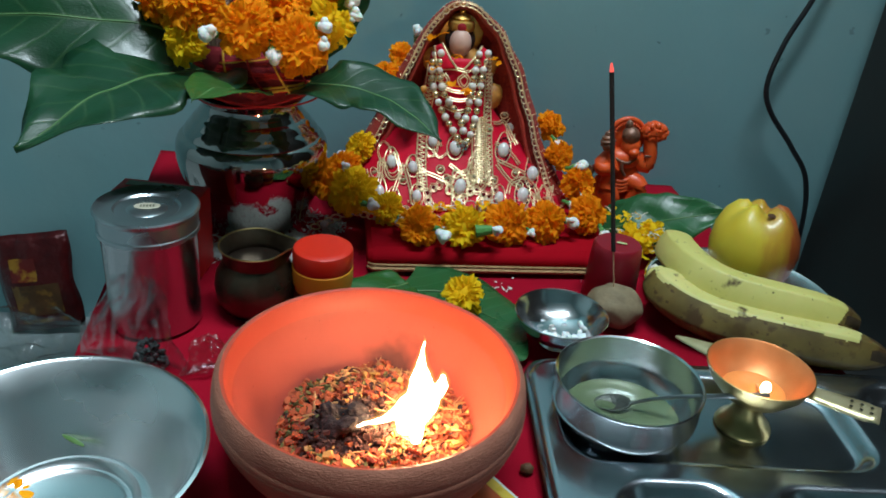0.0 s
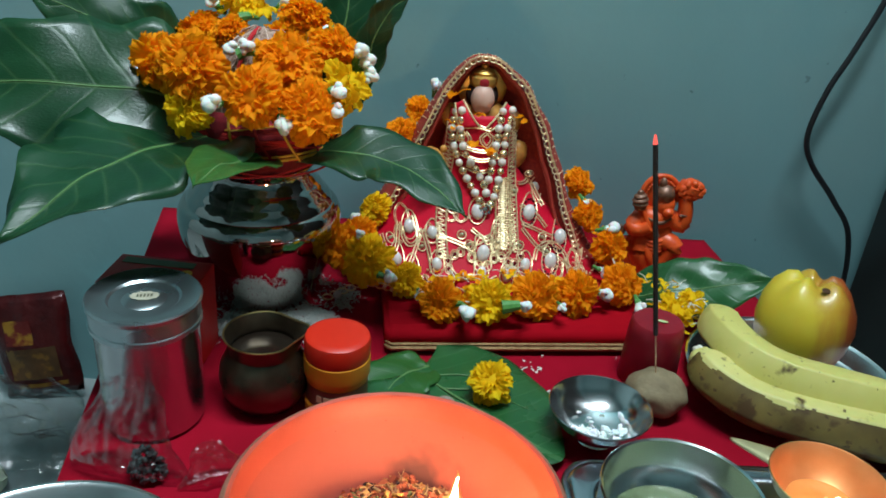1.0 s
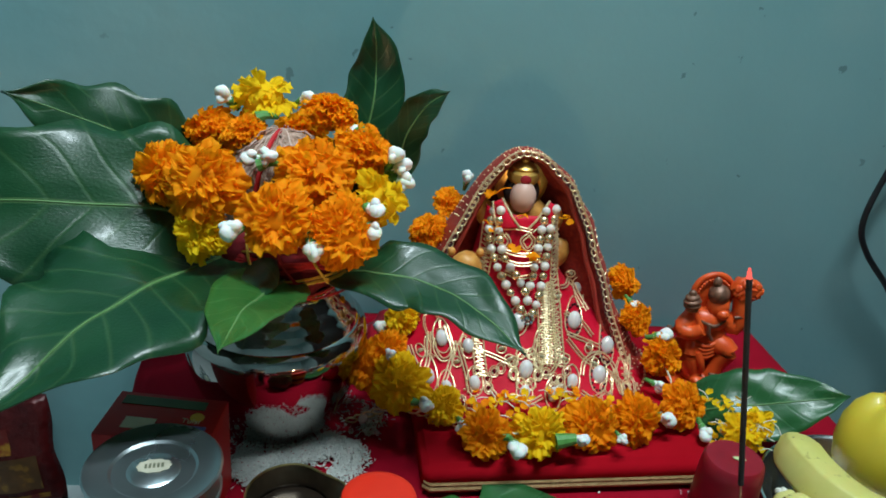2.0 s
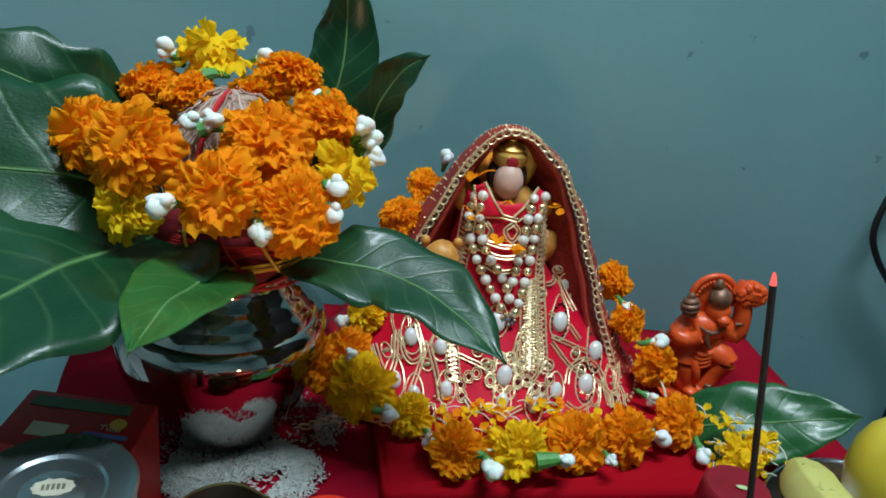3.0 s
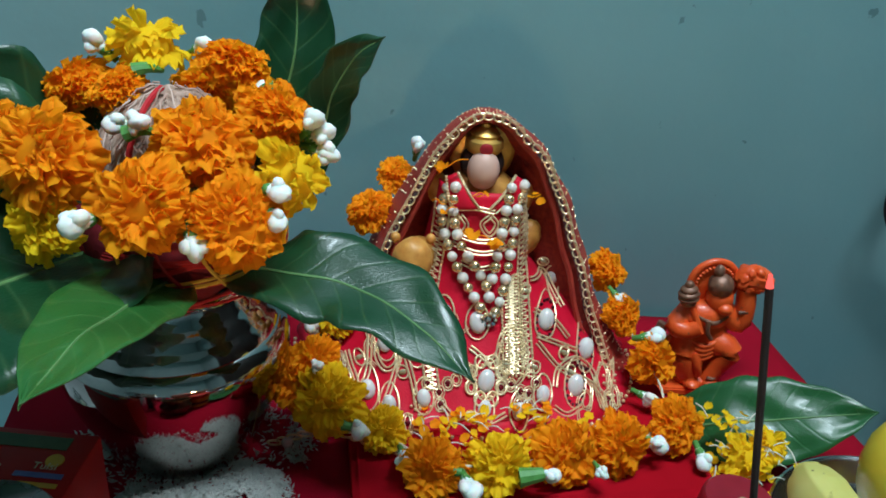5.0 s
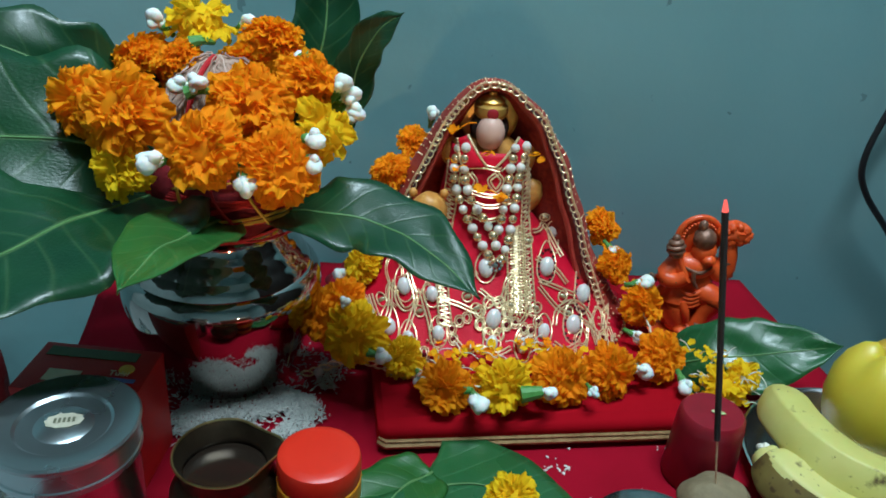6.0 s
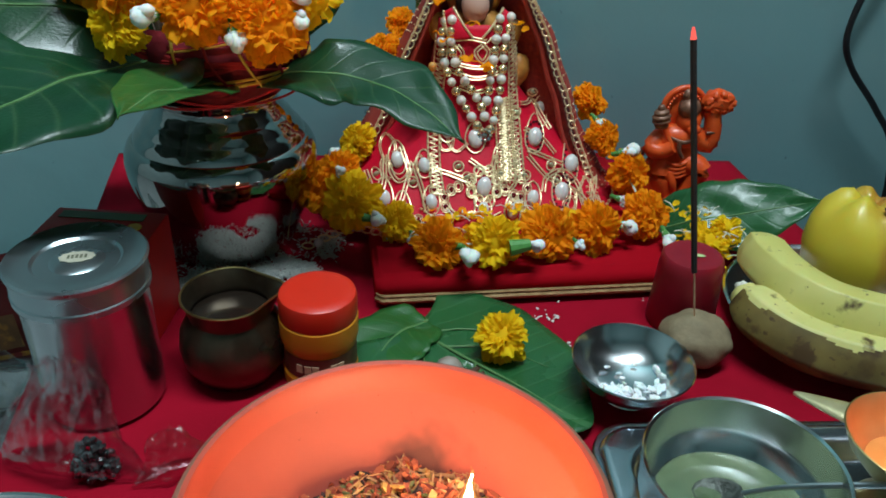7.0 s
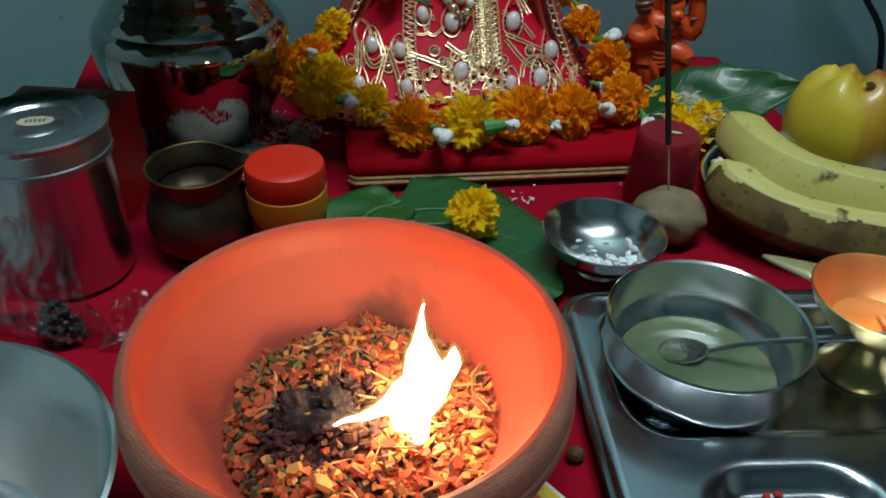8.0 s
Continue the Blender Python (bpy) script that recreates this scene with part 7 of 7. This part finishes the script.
    tagged(link("charred_lump", bm, surf("black_char", (0.012, 0.008, 0.009), (0.035, 0.022, 0.022), 160, 0.85, bump=1.0, bscale=500, dist=0.0015), sharp=180), "lump of blackened burnt offering", "char").modifiers.new("one_skin", "REMESH").voxel_size = 0.0009


offering()


def fire():
    f = thing("fire", "bright yellow-white flame burning on the offering", "flame")
    hot = glow("flame_core", (1.0, 0.66, 0.34), 130)
    rim = glow("flame_rim", (1.0, 0.52, 0.16), 2.4, 0.86)
    haze = glow("flame_edge", (1.0, 0.42, 0.10), 0.8, 0.90)

    def tongue(pts, width, thin, bm):
        line = curve_through(pts, 22)
        segs, prev = 14, None
        for i, p in enumerate(line):
            t = i / 22
            w = max(0.0003, width(t))
            ring = [bm.verts.new(p + Vector((w * math.cos(a), w * thin * math.sin(a), 0.15 * w * math.cos(a)))) for a in [math.tau * k / segs for k in range(segs)]]
            if prev:
                for k in range(segs):
                    j = (k + 1) % segs
                    bm.faces.new((prev[k], prev[j], ring[j], ring[k]))
            else:
                bm.faces.new(ring[::-1])
            prev = ring
        bm.faces.new(prev)

    shapes = [([(-0.021, 0.334, 0.043), (-0.017, 0.335, 0.054), (-0.014, 0.337, 0.062), (-0.016, 0.339, 0.076), (-0.0155, 0.340, 0.095)], lambda t: 0.0094 * math.sin(math.pi * min(1, 0.20 + 0.80 * t ** 0.85)) ** 1.35),
              ([(-0.046, 0.332, 0.046), (-0.036, 0.333, 0.049), (-0.026, 0.334, 0.055), (-0.016, 0.336, 0.066)], lambda t: 0.0008 + 0.0066 * t ** 1.2 * (1 if t < 0.85 else 1 - (t - 0.85) * 3)),
              ([(-0.016, 0.335, 0.060), (-0.011, 0.336, 0.064), (-0.006, 0.337, 0.070), (-0.005, 0.337, 0.078)], lambda t: 0.0072 * (1 - t) ** 0.8 + 0.0004),
              ([(-0.016, 0.329, 0.040), (-0.016, 0.331, 0.047), (-0.015, 0.334, 0.056)], lambda t: 0.0022 + 0.0022 * t)]
    bm = bmesh.new()
    for pts, w in shapes:
        tongue(pts, w, 0.62, bm)
    for v in bm.verts:
        v.co += 0.0012 * noise.noise_vector(v.co * 140)
    part("core", bm, hot, f, "white-hot heart of the flame", sharp=180)
    for grow, lift, m in ((1.14, 0.0006, rim), (1.34, 0.0011, haze)):
        bm = bmesh.new()
        for pts, w in shapes[:3]:
            tongue([Vector(p) + Vector((0, 0, lift * i)) for i, p in enumerate(pts)], lambda t, w=w: w(t) * grow + 0.0003, 0.8, bm)
        for v in bm.verts:
            v.co += 0.0016 * noise.noise_vector(v.co * 140)
        part("outer_flame", bm, m, f, "faint orange outer flame", sharp=180)


fire()


# ---------------------------------------------------------------- packets, bags and small litter
def carton():
    c = thing("carton", "small red printed cardboard carton beside the water pot", "box", pose(-0.212, 0.556, 0.001, 0, 0, -6))
    red = surf("red_card", (0.42, 0.010, 0.010), (0.52, 0.018, 0.016), 70, 0.5, bump=0.05, spec=0.3)
    part("box", box(-0.033, -0.020, 0, 0.033, 0.022, 0.064, 0.0008), red, c)
    green = surf("dark_green_print", (0.05, 0.09, 0.03), (0.09, 0.13, 0.05), 120, 0.5, bump=0)
    cream = surf("cream_print", (0.62, 0.52, 0.34), (0.72, 0.62, 0.42), 120, 0.5, bump=0)
    blue = surf("blue_print", (0.10, 0.13, 0.40), (0.16, 0.20, 0.50), 120, 0.5, bump=0)
    yel = surf("yellow_print", (0.70, 0.40, 0.03), (0.8, 0.5, 0.06), 120, 0.5, bump=0)
    part("print_bar", box(-0.028, 0.010, 0.0641, 0.022, 0.018, 0.0645), green, c, "dark green lettering band")
    part("print_bar", box(0.006, -0.008, 0.0641, 0.028, -0.005, 0.0645), blue, c)
    part("print_bar", box(0.010, -0.0135, 0.0641, 0.028, -0.011, 0.0645), yel, c)
    part("print_bar", box(-0.020, -0.012, 0.0641, -0.002, -0.002, 0.0645), cream, c)
    for spot, m in (((0.020, 0.003), yel),):
        d = lathe([(0, 0.0646), (0.004, 0.0646), (0.0042, 0.0641)], 20)
        bmesh.ops.translate(d, verts=d.verts[:], vec=(*spot, 0))
        part("print_disc", d, m, c)
    bm = bmesh.new()
    font = bpy.data.curves.new("word", "FONT")
    font.body, font.size, font.extrude = "Tulsi", 0.0058, 0.0001
    t = new("word", font)
    dg = bpy.context.evaluated_depsgraph_get()
    me = bpy.data.meshes.new_from_object(t.evaluated_get(dg))
    bpy.data.objects.remove(t)
    me.materials.append(cream)
    w = new("printed_word", me)
    w.parent = c
    w.matrix_basis = pose(0.012, -0.003, 0.0646)


carton()


def sachet():
    s = thing("foil_packet", "crumpled dark red foil packet leaning on the wall", "packet", pose(-0.415, 0.770, FLOOR_Z + 0.006, -12, -8, 4))
    foil = surf("dark_red_foil", (0.030, 0.003, 0.004), (0.085, 0.006, 0.006), 40, 0.32, 0.3, bump=0.9, bscale=60, coat=0.2, dist=0.004)
    bm = bmesh.new()
    front, back = [], []
    for j in range(15):
        ra, rb = [], []
        for i in range(13):
            u, v = i / 12, j / 14
            t = 0.011 * (math.sin(math.pi * u) * math.sin(math.pi * v)) ** 0.5
            w = 0.0035 * noise.noise(Vector((u * 5, v * 5, 1)))
            x, z = (u - 0.5) * 0.080 + 0.002 * math.sin(v * 9), v * 0.112 + 0.002
            ra.append(bm.verts.new((x, -t + w, z)))
            rb.append(bm.verts.new((x, t + w, z)) if 0 < i < 12 and 0 < j < 14 else ra[-1])
        front.append(ra)
        back.append(rb)
    for g, flip in ((front, False), (back, True)):
        for a, b in zip(g, g[1:]):
            for i in range(12):
                q = [a[i], a[i + 1], b[i + 1], b[i]]
                bm.faces.new(q[::-1] if flip else q)
    part("packet", bm, foil, s, sharp=180)
    gold = stained(surf("gold_print", (0.22, 0.10, 0.012), (0.32, 0.17, 0.02), 90, 0.35, 0.2, bump=0.1), (0.12, 0.01, 0.008), 60, 0.45, 0.55)
    brown = stained(surf("brown_print", (0.05, 0.024, 0.010), (0.10, 0.045, 0.015), 90, 0.4, bump=0.1), (0.16, 0.08, 0.015), 70, 0.52, 0.62)
    for bx, m in (((-0.024, 0.062, 0.004, 0.088), gold), ((-0.026, 0.022, 0.024, 0.058), brown), ((-0.028, 0.012, 0.028, 0.017), gold)):
        bm = bmesh.new()
        rows = []
        for j in range(5):
            row = []
            for i in range(7):
                x, z = bx[0] + (bx[2] - bx[0]) * i / 6, bx[1] + (bx[3] - bx[1]) * j / 4
                u, v = x / 0.08 + 0.5, (z - 0.002) / 0.112
                t = 0.011 * max(0, math.sin(math.pi * u) * math.sin(math.pi * v)) ** 0.5
                row.append(bm.verts.new((x, -t + 0.0035 * noise.noise(Vector((u * 5, v * 5, 1))) - 0.0007, z)))
            rows.append(row)
        for a, b in zip(rows, rows[1:]):
            for i in range(6):
                bm.faces.new((a[i], a[i + 1], b[i + 1], b[i]))
        part("print_patch", bm, m, s, sharp=180)


sachet()


def film(name, tint, rough):
    """Thin clear plastic: clear face on, glossy at a glance and in its creases."""
    m = bpy.data.materials.new(name)
    n, l, p = nodes_of(m)
    t = n.new("ShaderNodeBsdfTransparent")
    t.inputs[0].default_value = (*tint, 1)
    g = n.new("ShaderNodeBsdfGlossy")
    g.inputs["Roughness"].default_value = rough
    nz = n.new("ShaderNodeTexNoise")
    nz.inputs["Scale"].default_value, nz.inputs["Detail"].default_value = 55, 4
    tc = n.new("ShaderNodeTexCoord")
    l.new(tc.outputs["Object"], nz.inputs["Vector"])
    b = n.new("ShaderNodeBump")
    b.inputs["Strength"].default_value, b.inputs["Distance"].default_value = 1.0, 0.006
    l.new(nz.outputs["Fac"], b.inputs["Height"])
    l.new(b.outputs[0], g.inputs["Normal"])
    w = n.new("ShaderNodeLayerWeight")
    w.inputs[0].default_value = 0.35
    l.new(b.outputs[0], w.inputs["Normal"])
    k = n.new("ShaderNodeMapRange")
    k.inputs[3].default_value, k.inputs[4].default_value = 0.04, 0.75
    l.new(w.outputs["Facing"], k.inputs[0])
    mx = n.new("ShaderNodeMixShader")
    l.new(k.outputs[0], mx.inputs[0])
    l.new(t.outputs[0], mx.inputs[1])
    l.new(g.outputs[0], mx.inputs[2])
    l.new(mx.outputs[0], n["Material Output"].inputs["Surface"])
    return m


FILM = film("clear_film", (0.92, 0.95, 0.95), 0.15)
PINKFILM = film("pinkish_film", (0.95, 0.82, 0.86), 0.24)


def film_bag(name, label, loc, rot, w, h, puff, material, seed, content=None):
    b = thing(name, label, "bag", pose(*loc, 0, 0, rot))
    bm = bmesh.new()
    n, m = 44, 36
    for sgn in (-1, 1):
        grid = []
        for j in range(m + 1):
            row = []
            for i in range(n + 1):
                u, v = i / n, j / m
                belly = puff * (max(0, math.sin(math.pi * u)) ** 0.6) * (1 - v) ** 0.7 * (0.3 + 0.7 * min(1, v * 6))
                crease = 0.10 * w * (abs(noise.noise(Vector((u * 4 + seed, v * 3, sgn)))) - 0.2) + 0.03 * w * noise.noise(Vector((u * 12 + seed, v * 9, sgn))) + 0.045 * w * (0.25 - abs(noise.noise(Vector((u * 9 + v * 4 + seed, v * 3, sgn + 4)))))
                x = (u - 0.5) * w * (1 - (0.25 if w > 0.1 else 0.6) * v) + 0.04 * w * math.sin(v * 7 + seed)
                z = max(0.0004, h * v * (1 - 0.15 * abs(u - 0.45)) + 0.3 * crease * v)
                row.append(bm.verts.new((x, sgn * belly + crease * min(1, v * 3) + 0.15 * h * v, z)))
            grid.append(row)
        for a, c in zip(grid, grid[1:]):
            for i in range(n):
                bm.faces.new((a[i], a[i + 1], c[i + 1], c[i]))
    part("film", bm, material, b, sharp=180)
    if content:
        content(b)
    return b


def dark_granules(b):
    rnd = random.Random(6)
    bm = bmesh.new()
    for k in range(160):
        a, r = rnd.uniform(0, 6.3), 0.011 * math.sqrt(rnd.random())
        s = rnd.uniform(0.001, 0.0024)
        blob(bm, (0.012 + r * math.cos(a), r * 0.7 * math.sin(a), 0.002 + rnd.random() * 0.028 * (1 - r / 0.014)), (s, s, s), (0, 0, 0), 6, 4, 0.5, k)
    part("granules", bm, surf("dark_granules", (0.012, 0.014, 0.016), (0.09, 0.10, 0.10), 100, 0.25, island=0.8), b, "dark grey granules")


def pale_lumps(b):
    bm = bmesh.new()
    for k in range(10):
        blob(bm, (-0.05 + 0.014 * (k % 6), 0.01 * math.sin(k * 2), 0.012 + 0.016 * (k // 6)), (0.018, 0.014, 0.012), (k * 20, 0, k * 30), 10, 7, 0.3, k)
    part("contents", bm, surf("pale_green_contents", (0.36, 0.42, 0.26), (0.52, 0.55, 0.42), 40, 0.6, island=0.7), b, "pale greenish contents")


film_bag("plastic_bag", "small clear plastic bag with dark granules before the canister", (-0.196, 0.432, 0.001), -8, 0.076, 0.064, 0.014, FILM, 2, dark_granules)
film_bag("plastic_bag", "crumpled clear pinkish plastic film on the red cloth", (-0.146, 0.430, 0.001), 25, 0.040, 0.026, 0.009, PINKFILM, 5)
film_bag("plastic_bag", "crumpled clear plastic bag with pale contents on the floor", (-0.430, 0.640, FLOOR_Z + 0.001), 10, 0.24, 0.10, 0.05, FILM, 8, pale_lumps)


def printed_card():
    c = thing("printed_card", "glossy orange and yellow printed paper card", "card", pose(0.028, 0.318, 0.0012, 0, 0, -52))
    part("card", box(-0.030, -0.020, 0, 0.030, 0.020, 0.0006), surf("orange_print", (0.62, 0.10, 0.02), (0.70, 0.15, 0.03), 90, 0.3, bump=0), c)
    ye = surf("yellow_edge", (0.78, 0.55, 0.05), (0.85, 0.62, 0.08), 90, 0.3, bump=0)
    part("border", box(-0.030, 0.0125, 0.00061, 0.030, 0.0185, 0.0008), ye, c, "yellow printed border")
    part("border", box(-0.030, 0.0185, 0.00061, 0.030, 0.020, 0.0008), surf("white_edge", (0.7, 0.7, 0.66), (0.8, 0.8, 0.76), 60, 0.4, bump=0), c, "white paper edge")


printed_card()


def cloth_crumbs():
    rnd = random.Random(9)
    bm = bmesh.new()
    for x, y, s, n in ((0.057, 0.557, 0.005, 16), (0.126, 0.578, 0.003, 5), (0.070, 0.528, 0.006, 8), (0.02, 0.56, 0.03, 10)):
        for k in range(n):
            r = rnd.uniform(0.0004, 0.0011)
            blob(bm, (rnd.gauss(x, s), rnd.gauss(y, s * 0.6), 0.0006 + r * 0.5), (r * 1.5, r, r * 0.7), (0, 0, rnd.uniform(0, 180)), 6, 4, 0.3, k)
    tagged(link("crumbs", bm, surf("white_crumbs", (0.6, 0.55, 0.5), (0.75, 0.7, 0.66), 100, 0.8)), "white crumbs scattered on the red cloth", "crumbs", kind="stuff")
    bm = bmesh.new()
    blob(bm, (0.050, 0.353, 0.0032), (0.0042, 0.0036, 0.0030), (0, 0, 30), 12, 8, 0.25, 3)
    tagged(link("seed", bm, surf("brown_seed", (0.07, 0.03, 0.012), (0.12, 0.06, 0.025), 200, 0.6)), "small round brown seed on the cloth", "seed")
    bm = bmesh.new()
    blob(bm, (0, 0, 0), (0.0085, 0.0013, 0.0007), (0, 0, 0), 14, 8, 0.1, 1)
    bmesh.ops.transform(bm, matrix=pose(-0.197, 0.343, 0.0172, 40, 0, -28), verts=bm.verts[:])
    tagged(link("green_sepal", bm, surf("dull_sepal", (0.05, 0.14, 0.03), (0.12, 0.22, 0.06), 200, 0.6, bump=0.2)), "small green sepal stuck inside the steel dish", "sepal")


cloth_crumbs()


def tube_light():
    t = thing("tube_light", "long white tube light hung from the ceiling above the altar", "lamp", pose(0.25, 0.30, 1.86))
    part("housing", box(-0.62, -0.03, 0, 0.62, 0.03, 0.05, 0.004), CEIL, t)
    for x in (-0.45, 0.45):
        part("hanger", tube([(x, 0, 0.05), (x, 0, 0.25), (x, 0, 0.54)], 0.003, 6), RUBBER, t)


tube_light()
